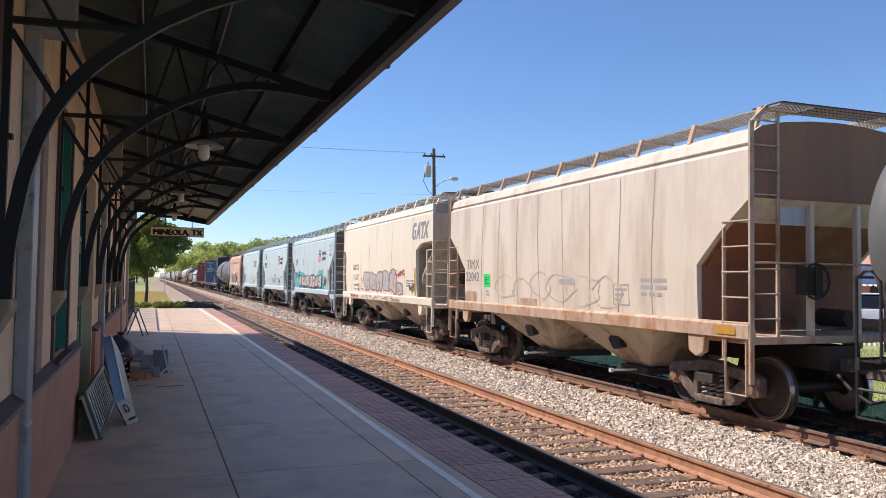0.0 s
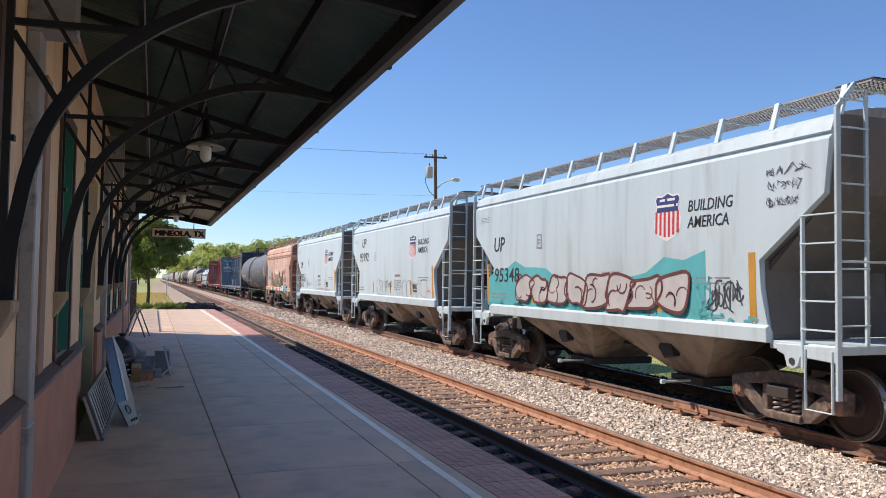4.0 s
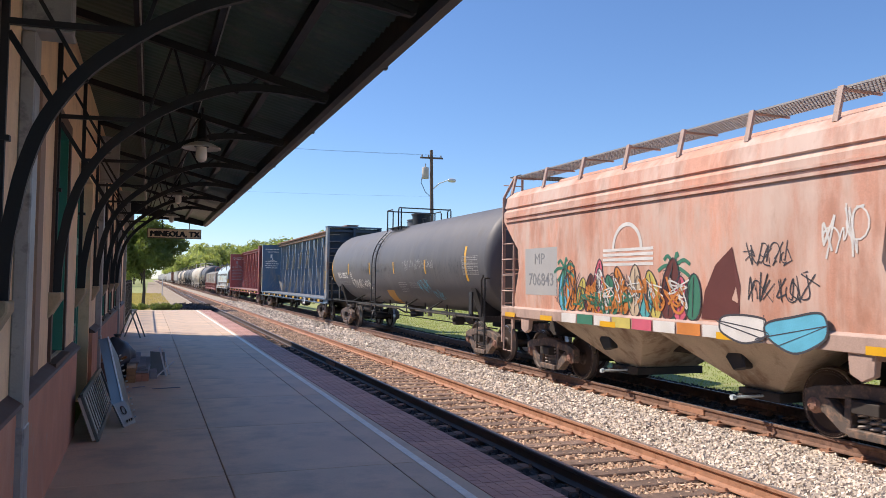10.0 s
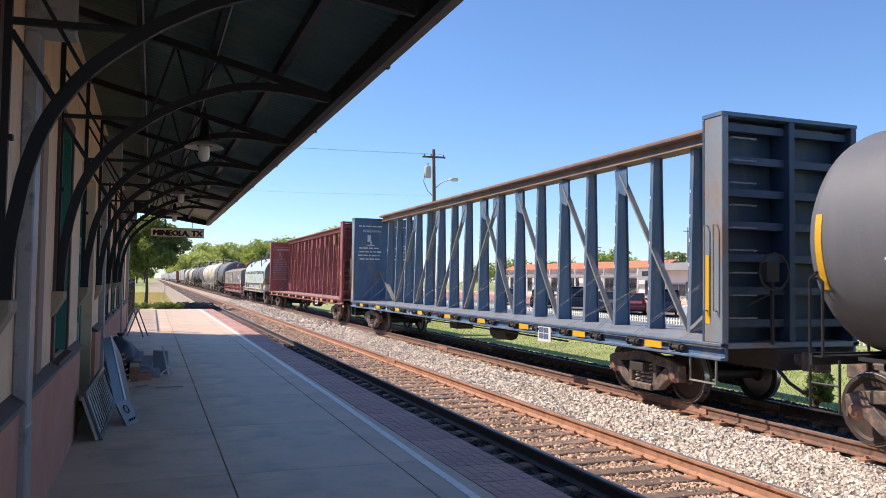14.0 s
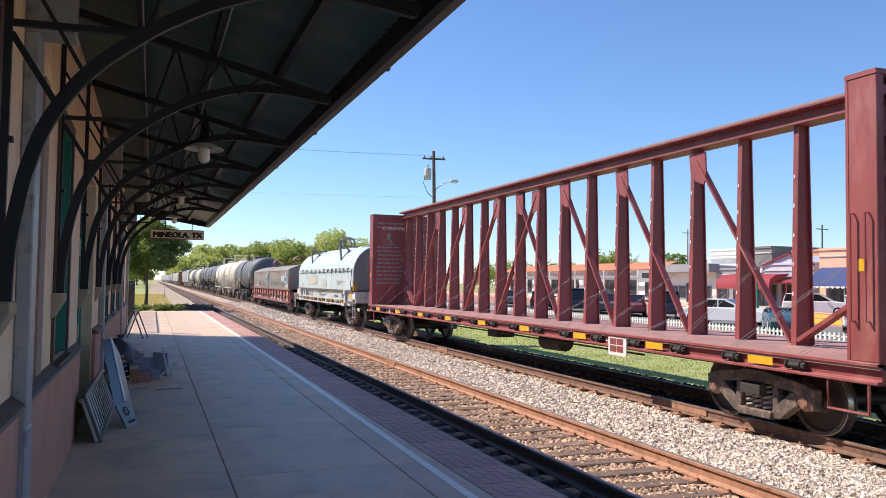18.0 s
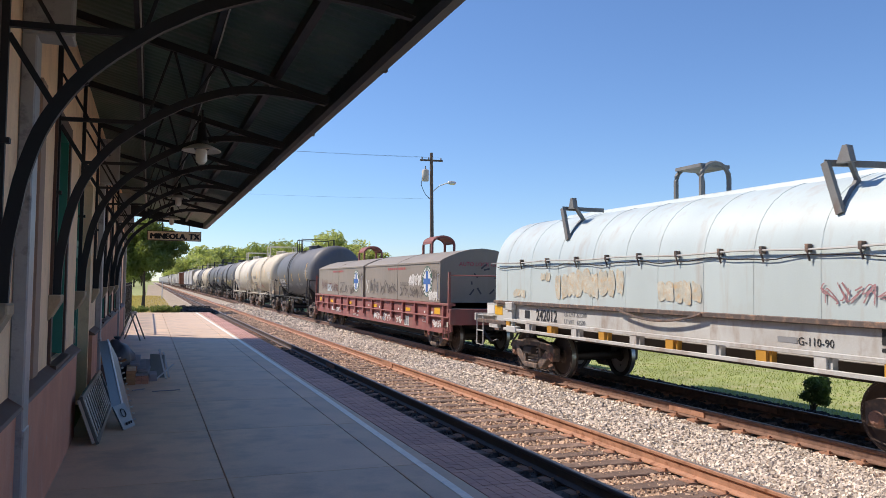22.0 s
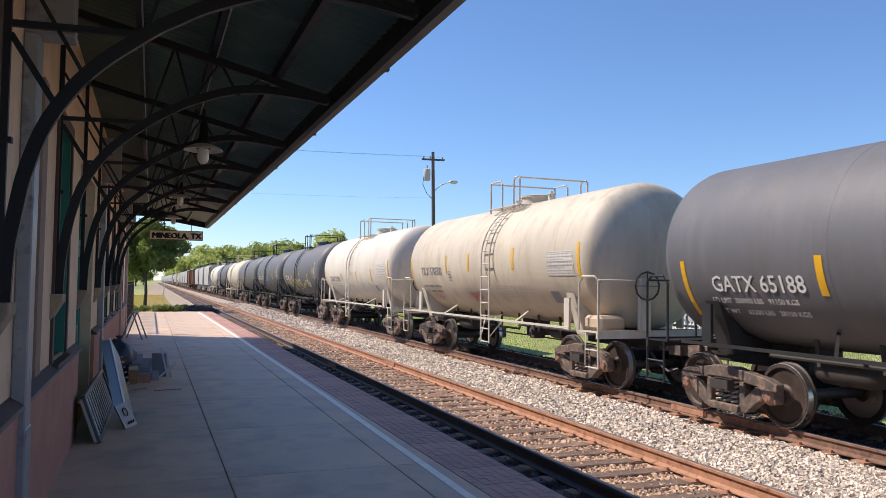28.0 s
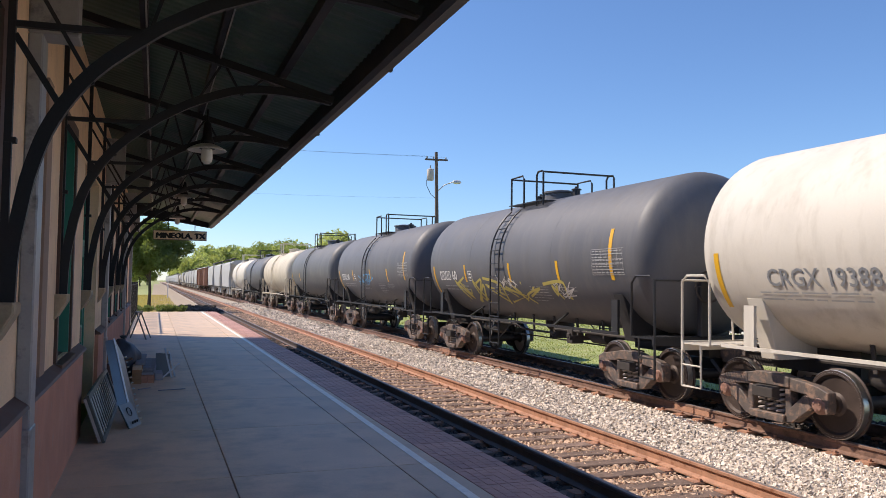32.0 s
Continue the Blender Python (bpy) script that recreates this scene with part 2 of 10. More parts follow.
        bm.to_mesh(me)
        bm.free()
        if material:
            me.materials.append(material)
        return me


KEPT = {}


def kept(key, make):
    if key not in KEPT:
        KEPT[key] = make()
    return KEPT[key]


def put(name, me, parent=None, label="", m=None):
    """Links a mesh as one object, under a thing where a parent is given."""
    ob = new(name, me)
    if parent:
        ob.parent = parent
    if m is not None:
        ob.matrix_basis = m
    if label:
        ob["label"] = label
    return ob


def part(name, shape, material, parent=None, label="", smooth=0.0, bevel=0.0, m=None):
    return put(name, shape.mesh(name, material, smooth, bevel), parent, label, m)


def thing(name, label, category, m=None, group="", kind=""):
    ob = new(name)
    ob.empty_display_size = 0.2
    if m is not None:
        ob.matrix_basis = m
    return tagged(ob, label, category, group, kind)


def words(name, text, size, material, parent, m, spread=1.0, thick=0.0, bold=0.0, lean=0.0):
    """Lettering as a flat mesh: it reads along its x axis, upright along y."""
    def make():
        cu = bpy.data.curves.new(name, "FONT")
        cu.body, cu.size, cu.extrude, cu.align_x, cu.offset = text, size, 0.002, "LEFT", thick
        cu.resolution_u = 2
        ob = bpy.data.objects.new(name, cu)
        scene.collection.objects.link(ob)
        bpy.context.view_layer.update()
        me = bpy.data.meshes.new_from_object(ob.evaluated_get(bpy.context.evaluated_depsgraph_get()))
        bpy.data.objects.remove(ob)
        me.materials.clear()
        me.materials.append(material)
        for v in me.vertices:
            v.co.x = v.co.x * spread + lean * v.co.y
        if bold:
            vs, fs = [tuple(v.co) for v in me.vertices], [tuple(f.vertices) for f in me.polygons]
            heavy = Shape()
            for k, (dx, dy) in enumerate(((0, 0), (bold, 0.4 * bold), (-bold, -0.4 * bold), (0.6 * bold, -0.6 * bold))):
                heavy.add([(x + dx, y + dy, z + 0.0006 * k) for x, y, z in vs], fs)
            me = heavy.mesh(name, material)
        return me
    return put(name, kept(("words", text, size, material.name, spread, thick, bold, lean), make), parent, "", m)

# ---- the setting: ground, tracks, platform ----
TRACK_X, TRAIN_X, RAIL_Z = 5.108, 9.331, -0.2
FAR = 900.0


def ground_z(x, y):
    """The lie of the land: level by the tracks, a little higher towards the street and beyond the platform's end."""
    t = min(max((x - 12.5) / 8.0, 0), 1)
    up = -0.62 + 0.33 * t * t * (3 - 2 * t) + 0.19 * min(max((x - 52) / 3, 0), 1)
    if x < 3.2:
        up = -0.3 if y > 46 else -0.62
    return up


xs = [-500, -120, -30, -8, -3, 0, 2.6, 3.3, 5, 9, 12.5, 14, 15.5, 17, 18.5, 20.5, 24, 30, 45, 52, 55, 80, 200, 1200]
ys = [-300, -60, -12, 10, 30, 45.9, 46.3, 60, 90, 140, 250, 500, 1000, 2600]
g = Shape()
g.add([(x, y, ground_z(x, y)) for y in ys for x in xs], [(j * len(xs) + i, j * len(xs) + i + 1, (j + 1) * len(xs) + i + 1, (j + 1) * len(xs) + i) for j in range(len(ys) - 1) for i in range(len(xs) - 1)])
tagged(part("ground", g, GRASS), "green mown grass and bare earth reaching the horizon", "ground", kind="structure")
bed = Shape().prism([(3.0, -0.8), (3.2, -0.43), (11.15, -0.43), (12.3, -0.63), (12.3, -0.8)], "y", -60, FAR)
tagged(part("ballast_bed", bed, BALLAST), "bed of pale grey crushed stone under the tracks", "ballast", kind="structure")
# This strip paints the train's shadow onto the oily stone.
tagged(part("oily_ballast", Shape().box(TRAIN_X - 0.62, 11.15, -60, 300, -0.44, -0.418), OILY_SHADED), "oil-stained stone between and beyond the rails, blackened for the train's shadow", "ballast", kind="structure")
tagged(part("dirt_path", Shape().prism([(-0.6, -0.35), (3.3, -0.35), (3.3, -0.26), (-0.2, -0.28)], "y", 46.5, 400), DIRT), "pale dry earth path beside the track", "path", kind="structure")


def rail(x, y0, y1, steel):
    prof = [(-0.07, -0.17), (0.07, -0.17), (0.07, -0.155), (0.012, -0.13), (0.012, -0.05), (0.036, -0.035), (0.036, -0.006), (0.028, 0), (-0.028, 0), (-0.036, -0.006), (-0.036, -0.035), (-0.012, -0.05), (-0.012, -0.13), (-0.07, -0.155)]
    ob = part("rail", Shape().prism([(x + a, RAIL_Z + b) for a, b in prof], "y", y0, y1), steel)
    tagged(ob, "rusty steel rail with a worn bright top", "rail", "rails of the two tracks", "structure")
    part("running_surface", Shape().box(x - 0.024, x + 0.024, y0, y1, RAIL_Z, RAIL_Z + 0.003), RAIL_TOP, ob, "worn bright steel strip")
    return ob


for tx in (TRACK_X, TRAIN_X):
    for side in (-1, 1):
        r_ = rail(tx + side * 0.753, -60, FAR, RAIL if side > 0 and tx == TRACK_X else RAIL_DARK if side < 0 and tx == TRACK_X else RAIL_BROWN)
        for y in ((10.9, 22.8) if tx == TRAIN_X else (19.4,)):
            part("joint_bar", Shape().box(tx + side * 0.753 - 0.035, tx + side * 0.753 + 0.035, y - 0.45, y + 0.45, RAIL_Z - 0.13, RAIL_Z - 0.04), RAIL, r_)

platform = part("platform", Shape().box(-0.8, 3.35, -12, 46.4, -0.6, -0.07), CONCRETE)
tagged(platform, "grey concrete station platform with saw-cut joints", "platform", kind="structure")

# ---- depot building and canopy ----
WALL_X, EAVE_X, EAVE_Z, END_Y = -0.8, 1.65, 3.54, 27.2
START_Y = -1.2     # the depot and its canopy begin here
ROOF_Z = 4.22      # underside of the roof at the wall


def roof_z(x):
    return ROOF_Z + (EAVE_Z + 0.08 - ROOF_Z) * (x - WALL_X) / (EAVE_X - WALL_X)


# openings along the wall: start, end, foot, head, kind
OPENINGS = [(1.0, 2.4, 1.1, 3.2, "window"), (3.45, 4.55, 1.1, 3.2, "window"), (7.55, 8.65, 1.06, 3.2, "window"), (9.95, 12.35, 0.02, 3.15, "door"),
            (15.2, 16.3, 1.06, 3.2, "window"), (17.9, 19.0, 1.06, 3.2, "window"), (20.6, 21.7, 1.06, 3.2, "window"), (24.0, 25.1, 1.06, 3.2, "window")]
wall = Shape()
y = START_Y
for a, b, z0, z1, kind in OPENINGS:
    wall.box(WALL_X - 0.4, WALL_X, y, a, 0, 4.9)
    if z0 > 0.1:
        wall.box(WALL_X - 0.4, WALL_X, a, b, 0, z0)
    wall.box(WALL_X - 0.4, WALL_X, a, b, z1, 4.9)
    y = b
wall.box(WALL_X - 0.4, WALL_X, y, END_Y + 0.5, 0, 4.9)
tagged(part("wall_depot", wall, STUCCO), "cream stucco depot wall beside the platform", "wall", kind="structure")
shell = Shape().box(-9.0, -8.7, START_Y, END_Y + 0.5, 0, 4.9).box(-8.7, -1.2, END_Y + 0.2, END_Y + 0.5, 0, 4.9).box(-8.7, -1.2, START_Y, START_Y + 0.3, 0, 4.9)
tagged(part("wall_back", shell, STUCCO), "cream stucco back and end walls of the depot", "wall", kind="structure")
tagged(part("depot_roof", Shape().prism([(-9.4, 4.9), (-0.8, 4.9), (-4.8, 7.2)], "y", START_Y - 0.2, END_Y + 0.7), CANOPY_GREEN), "dark pitched roof of the depot", "roof", kind="structure")
tagged(part("depot_floor", Shape().box(-8.7, -1.2, START_Y + 0.3, END_Y + 0.2, 0, 0.05), BROWN_TRIM), "dark floor inside the depot", "floor", kind="structure")
nw = nd = 0
for a, b, z0, z1, kind in OPENINGS:
    x = WALL_X - 0.14
    if kind == "window":
        nw += 1
        w = part("window_%d" % nw, Shape().box(x - 0.06, x, a, a + 0.09, z0, z1).box(x - 0.06, x, b - 0.09, b, z0, z1).box(x - 0.06, x, a + 0.09, b - 0.09, z1 - 0.09, z1).box(x - 0.06, x, a + 0.09, b - 0.09, z0, z0 + 0.09), GREEN_PAINT)
        tagged(w, "tall sash window with dark green frame", "window", "windows of the depot", "structure")
        for k, (u, v) in enumerate(((z0 + 0.09, (z0 + z1) / 2 - 0.03), ((z0 + z1) / 2 + 0.03, z1 - 0.09))):
            part("sash", Shape().box(x - 0.05, x - 0.015, a + 0.09, a + 0.15, u, v).box(x - 0.05, x - 0.015, b - 0.15, b - 0.09, u, v).box(x - 0.05, x - 0.015, a + 0.15, b - 0.15, u, u + 0.05).box(x - 0.05, x - 0.015, a + 0.15, b - 0.15, v - 0.05, v), GREEN_PAINT, w)
            part("pane", Shape().box(x - 0.035, x - 0.03, a + 0.15, b - 0.15, u + 0.05, v - 0.05), GLASS, w)
        part("window_sill", Shape().prism([(WALL_X - 0.15, z0 - 0.03), (WALL_X + 0.07, z0 - 0.07), (WALL_X + 0.07, z0 - 0.02), (WALL_X - 0.15, z0 + 0.02)], "y", a - 0.06, b + 0.06), BROWN_TRIM, w)
        part("jamb_lining", Shape().box(WALL_X - 0.135, WALL_X + 0.004, b - 0.03, b, z0, z1).box(WALL_X - 0.135, WALL_X + 0.004, a, a + 0.03, z0, z1).box(WALL_X - 0.135, WALL_X + 0.004, a + 0.03, b - 0.03, z1 - 0.03, z1), GREEN_PAINT, w)
        part("casing", Shape().box(WALL_X, WALL_X + 0.025, a - 0.1, a, z0, z1 + 0.12).box(WALL_X, WALL_X + 0.025, b, b + 0.1, z0, z1 + 0.12).box(WALL_X, WALL_X + 0.025, a, b, z1, z1 + 0.12), BROWN_TRIM, w)
    else:
        nd += 1
        d = part("door_%d" % nd, Shape().box(x - 0.08, x, a, a + 0.1, z0, z1).box(x - 0.08, x, b - 0.1, b, z0, z1).box(x - 0.08, x, a + 0.1, b - 0.1, z1 - 0.1, z1).box(x - 0.08, x, a + 0.1, b - 0.1, 2.25, 2.33), GREEN_PAINT)
        tagged(d, "dark green double door with glazed upper panels", "door", "", "structure")
        m = (a + b) / 2
        for u, v in ((a + 0.1, m - 0.01), (m + 0.01, b - 0.1)):
            leaf = Shape().box(x - 0.06, x - 0.015, u, u + 0.12, z0, 2.24).box(x - 0.06, x - 0.015, v - 0.12, v, z0, 2.24).box(x - 0.06, x - 0.015, u + 0.12, v - 0.12, z0, 0.28).box(x - 0.06, x - 0.015, u + 0.12, v - 0.12, 1.0, 1.14).box(x - 0.06, x - 0.015, u + 0.12, v - 0.12, 2.1, 2.24).box(x - 0.05, x - 0.03, u + 0.12, v - 0.12, 0.28, 1.0)
            lf = part("leaf", leaf, GREEN_PAINT, d)
            part("pane", Shape().box(x - 0.042, x - 0.037, u + 0.12, v - 0.12, 1.14, 2.1), GLASS, lf)
            part("handle", Shape().tube([(x - 0.01, v - 0.06 if u < m else u + 0.06, 0.95), (x + 0.05, v - 0.06 if u < m else u + 0.06, 0.97), (x + 0.05, v - 0.06 if u < m else u + 0.06, 1.15), (x - 0.01, v - 0.06 if u < m else u + 0.06, 1.17)], 0.01, 6), RAIL_TOP, lf)
        part("pane", Shape().box(x - 0.042, x - 0.037, a + 0.1, b - 0.1, 2.33, z1 - 0.1), GLASS, d)
for a, b in ((START_Y, 9.85), (12.45, END_Y + 0.5)):
    w = part("wainscot", Shape().box(WALL_X, WALL_X + 0.05, a, b, 0, 0.98), WAINSCOT)
    tagged(w, "reddish brown painted base of the depot wall", "wainscot", kind="structure")
    part("cap", Shape().prism([(WALL_X, 0.98), (WALL_X + 0.09, 0.98), (WALL_X + 0.08, 1.0), (WALL_X, 1.055)], "y", a, b), BROWN_TRIM, w, "dark brown sloping ledge")
for a, b in ((5.49, 5.72), (13.75, 13.98), (22.2, 22.43), (27.4, 27.6)):
    p = part("pilaster", Shape().box(WALL_X, WALL_X + 0.09, a, b, 0, 3.36).box(WALL_X, WALL_X + 0.097, a - 0.01, b + 0.007, 0.0, 0.85), GREY_PAINT, None, "", 0, 0.01)
    tagged(p, "grey painted pilaster against the depot wall", "pilaster", "pilasters of the depot", "structure")
    part("capital", Shape().box(WALL_X, WALL_X + 0.30, a - 0.005, b + 0.005, 3.36, 3.385).box(WALL_X, WALL_X + 0.29, a, b, 3.385, 4.10), GREY_PAINT, p, "", 0, 0.01)

    part("backing_board", Shape().box(WALL_X, WALL_X + 0.02, b + 0.72, b + 1.0, 1.06, 3.3), BOARD_BROWN, p, "brown board on the wall")
    part("downpipe", Shape().tube([(WALL_X + 0.045, b + 0.035, 0.9), (WALL_X + 0.045, b + 0.035, 3.3)], 0.013, 8), STEEL_PALE, p, "pale metal conduit beside the pilaster")

# canopy: corrugated sheets on rafters and purlins, with a gutter along the edge
sheet = Shape()
vs, fs = [], []
wave = [0.0, 0.014, 0.024, 0.014]
cols_y = []
yy = START_Y
k = 0
while yy < END_Y:
    cols_y.append((yy, wave[k % 4]))
    yy += 0.034
    k += 1
for yv, dz in cols_y:
    for x in (WALL_X, (WALL_X + EAVE_X) / 2, EAVE_X + 0.03):
        vs.append((x, yv, roof_z(x) + 0.10 + dz))
fs = [(3 * i + j, 3 * i + j + 1, 3 * i + j + 4, 3 * i + j + 3) for i in range(len(cols_y) - 1) for j in range(2)]
sheet.add(vs, fs)
canopy = part("canopy_roof", sheet, CANOPY_GREEN, None, "", 1.2)
tagged(canopy, "dark corrugated metal canopy roof over the platform", "canopy", kind="structure")
part("deck", Shape().prism([(WALL_X, roof_z(WALL_X) + 0.14), (EAVE_X + 0.03, roof_z(EAVE_X + 0.03) + 0.14), (EAVE_X + 0.03, roof_z(EAVE_X) + 0.17), (WALL_X, roof_z(WALL_X) + 0.17)], "y", START_Y, END_Y), CANOPY_GREEN, canopy)
for i, x in enumerate((-0.15, 0.5, 1.1)):
    part("purlin", Shape().box(x - 0.035, x + 0.035, START_Y, END_Y, roof_z(x) + 0.0, roof_z(x) + 0.10), BLACK_IRON, canopy)
part("conduit", Shape().tube([(0.52, START_Y, roof_z(0.52) - 0.02), (0.52, END_Y - 1, roof_z(0.52) - 0.02)], 0.007, 6).tube([(-0.13, START_Y, roof_z(-0.13) - 0.02), (-0.13, END_Y - 1, roof_z(-0.13) - 0.02)], 0.008, 6), GREY_PAINT, canopy, "pale metal conduit")
gut = part("canopy_gutter", Shape().prism([(EAVE_X, EAVE_Z + 0.02), (EAVE_X + 0.05, EAVE_Z), (EAVE_X + 0.14, EAVE_Z + 0.02), (EAVE_X + 0.15, EAVE_Z + 0.19), (EAVE_X + 0.13, EAVE_Z + 0.19), (EAVE_X + 0.12, EAVE_Z + 0.04), (EAVE_X + 0.02, EAVE_Z + 0.04), (EAVE_X, EAVE_Z + 0.22)], "y", START_Y, END_Y), GUTTER)
tagged(gut, "dark metal gutter along the canopy edge", "gutter", kind="structure")
for y in np.arange(0.05, END_Y, 3.05):
    part("gutter_joint", Shape().box(EAVE_X + 0.02, EAVE_X + 0.154, y - 0.03, y + 0.03, EAVE_Z + 0.012, EAVE_Z + 0.192), GUTTER, gut)
end_board = part("canopy_end_board", Shape().prism([(WALL_X, 3.95), (EAVE_X + 0.1, EAVE_Z), (EAVE_X + 0.1, EAVE_Z + 0.2), (WALL_X, ROOF_Z + 0.18)], "y", END_Y, END_Y + 0.05), BLACK_IRON)
tagged(end_board, "dark board closing the canopy's end", "trim", kind="structure")


# iron brackets: an arch from a stone corbel to the eave, a wall post, ties and web bars
ARCH = [(-0.75, 1.66), (-0.74, 1.93), (-0.705, 2.17), (-0.66, 2.40), (-0.56, 2.68), (-0.36, 2.97), (-0.07, 3.22), (0.11, 3.34), (0.33, 3.46), (0.73, 3.60), (1.16, 3.62), (1.58, 3.57)]


def bracket(y):
    b = thing("canopy_bracket", "black iron arched bracket carrying the canopy", "bracket", pose(0, y, 0), "brackets under the canopy")
    pts = spline3(ARCH, 4)

    def arch():
        s = Shape()
        w, h = 0.05, 0.075
        ring = []
        for i, (x, z) in enumerate(pts):
            a, c = pts[max(i - 1, 0)], pts[min(i + 1, len(pts) - 1)]
            dx, dz = c[0] - a[0], c[1] - a[1]
            n = math.hypot(dx, dz)
            nx_, nz_ = -dz / n * h / 2, dx / n * h / 2
            ring += [(x + nx_, -w / 2, z + nz_), (x + nx_, w / 2, z + nz_), (x - nx_, w / 2, z - nz_), (x - nx_, -w / 2, z - nz_)]
        m = len(pts)
        return s.add(ring, [(4 * i + k, 4 * i + (k + 1) % 4, 4 * i + 4 + (k + 1) % 4, 4 * i + 4 + k) for i in range(m - 1) for k in range(4)] + [(0, 1, 2, 3), (4 * m - 1, 4 * m - 2, 4 * m - 3, 4 * m - 4)]).mesh("arch", BLACK_IRON, 0.5)
    put("arch", kept("arch", arch), b)
    def bars_(name, lst):
        for i, (p, q, t) in enumerate(lst):
            put(name, kept((name, i), lambda: Shape().bar((p[0], 0, p[1]), (q[0], 0, q[1]), t, t).mesh(name, BLACK_IRON)), b)
    bars_("wall_post", [((-0.778, 1.66), (-0.778, ROOF_Z), 0.04)])
    bars_("rafter", [((-0.78, ROOF_Z - 0.05), (1.6, roof_z(1.6) - 0.05), 0.07)])
    bars_("tie", [((-0.76, 3.2), (-0.07, 3.22), 0.035)])
    bars_("brace", [((-0.76, 3.14), (-0.5, 2.72), 0.035)])
    bars_("web_bar", [((-0.07, 3.22), (0.15, 3.95), 0.022), ((0.30, 3.42), (0.15, 3.95), 0.022), ((0.30, 3.42), (0.55, 3.85), 0.022), ((0.72, 3.55), (0.55, 3.85), 0.022), ((0.72, 3.55), (0.95, 3.75), 0.022), ((-0.36, 2.9), (-0.76, 3.6), 0.022)])
    put("clamp", kept("clamp", lambda: Shape().box(-0.81, -0.735, -0.03, 0.03, 2.535, 2.565).mesh("clamp", BLACK_IRON)), b)
    put("corbel", kept("corbel", lambda: Shape().prism([(-0.82, 1.42), (-0.785, 1.45), (-0.70, 1.60), (-0.70, 1.66), (-0.82, 1.66)], "y", -0.12, 0.12).mesh("corbel", STONE, 0, 0.01)), b, "tan stone corbel")
    return b


def spline3(ctrl, steps):
    out = []
    n = len(ctrl)
    for i in range(n - 1):
        p = [Vector(ctrl[min(max(i + k, 0), n - 1)]) for k in (-1, 0, 1, 2)]
        for s in range(steps):
            t = s / steps
            v = 0.5 * ((2 * p[1]) + (p[2] - p[0]) * t + (2 * p[0] - 5 * p[1] + 4 * p[2] - p[3]) * t * t + (3 * p[1] - p[0] - 3 * p[2] + p[3]) * t ** 3)
            out.append((v.x, v.y))
    return out + [ctrl[-1]]


for i in range(9):
    bracket(-0.6 + 2.7 * i)


def pendant_lamp(x, y, z):
    lamp = thing("pendant_lamp", "unlit pendant lamp with dark metal shade and white glass", "lamp", pose(x, y, z), "lamps under the canopy")
    top = roof_z(x) - z
    put("stem", kept(("stem", round(top, 2)), lambda: Shape().tube([(0, 0, 0.30), (0, 0, top + 0.02)], 0.014, 6).mesh("stem", BLACK_IRON)), lamp)
    put("housing", kept("housing", lambda: Shape().lathe([(0.03, 0.36), (0.045, 0.34), (0.06, 0.16), (0.085, 0.12), (0.09, 0.02), (0.05, 0.02)], "z", n=16).mesh("housing", BLACK_IRON, 0.5)), lamp)
    put("shade", kept("shade", lambda: Shape().lathe([(0.06, 0.09), (0.14, 0.06), (0.225, 0.015), (0.235, 0.0), (0.228, -0.004), (0.14, 0.045), (0.06, 0.07)], "z", n=28).mesh("shade", WHITE_ENAMEL, 0.7)), lamp, "white enamel shade")
    put("globe", kept("globe", lambda: Shape().lathe([(0.055, 0.04), (0.068, 0.0), (0.07, -0.10), (0.06, -0.14), (0.03, -0.165), (0.002, -0.17)], "z", n=16).mesh("globe", MILK_GLASS, 0.6)), lamp, "white glass globe")
    return lamp


pendant_lamp(0.56, 9.95, 3.395)
pendant_lamp(0.56, 18.2, 3.62)
pendant_lamp(0.56, 23.6, 3.56)

sign = thing("station_sign", "white hanging station name board with black letters", "sign", pose(-0.08, END_Y + 0.12, 3.14))
part("board", Shape().box(0, 1.66, -0.02, 0.02, 0, 0.28), SIGN_WHITE, sign, "", 0, 0.004)
part("border", Shape().box(-0.02, 1.68, -0.03, 0.03, -0.02, 0.0).box(-0.02, 1.68, -0.03, 0.03, 0.28, 0.30).box(-0.02, 0.0, -0.03, 0.03, 0, 0.28).box(1.66, 1.68, -0.03, 0.03, 0, 0.28), BROWN_TRIM, sign)
words("lettering", "MINEOLA, TX", 0.25, BLACK_IRON, sign, Matrix.Translation((0.07, -0.023, 0.045)) @ Matrix(((1, 0, 0, 0), (0, 0, -1, 0), (0, 1, 0, 0), (0, 0, 0, 1))), 1.02, 0.0, 0.02)
for x in (0.45, 1.3):
    part("hanger", Shape().box(x - 0.012, x + 0.012, -0.012, 0.012, 0.29, 0.62), BLACK_IRON, sign)
part("hanging_bar", Shape().box(0.2, 1.5, -0.1, 0.03, 0.60, 0.66), BLACK_IRON, sign)

# ---- things left on the platform ----


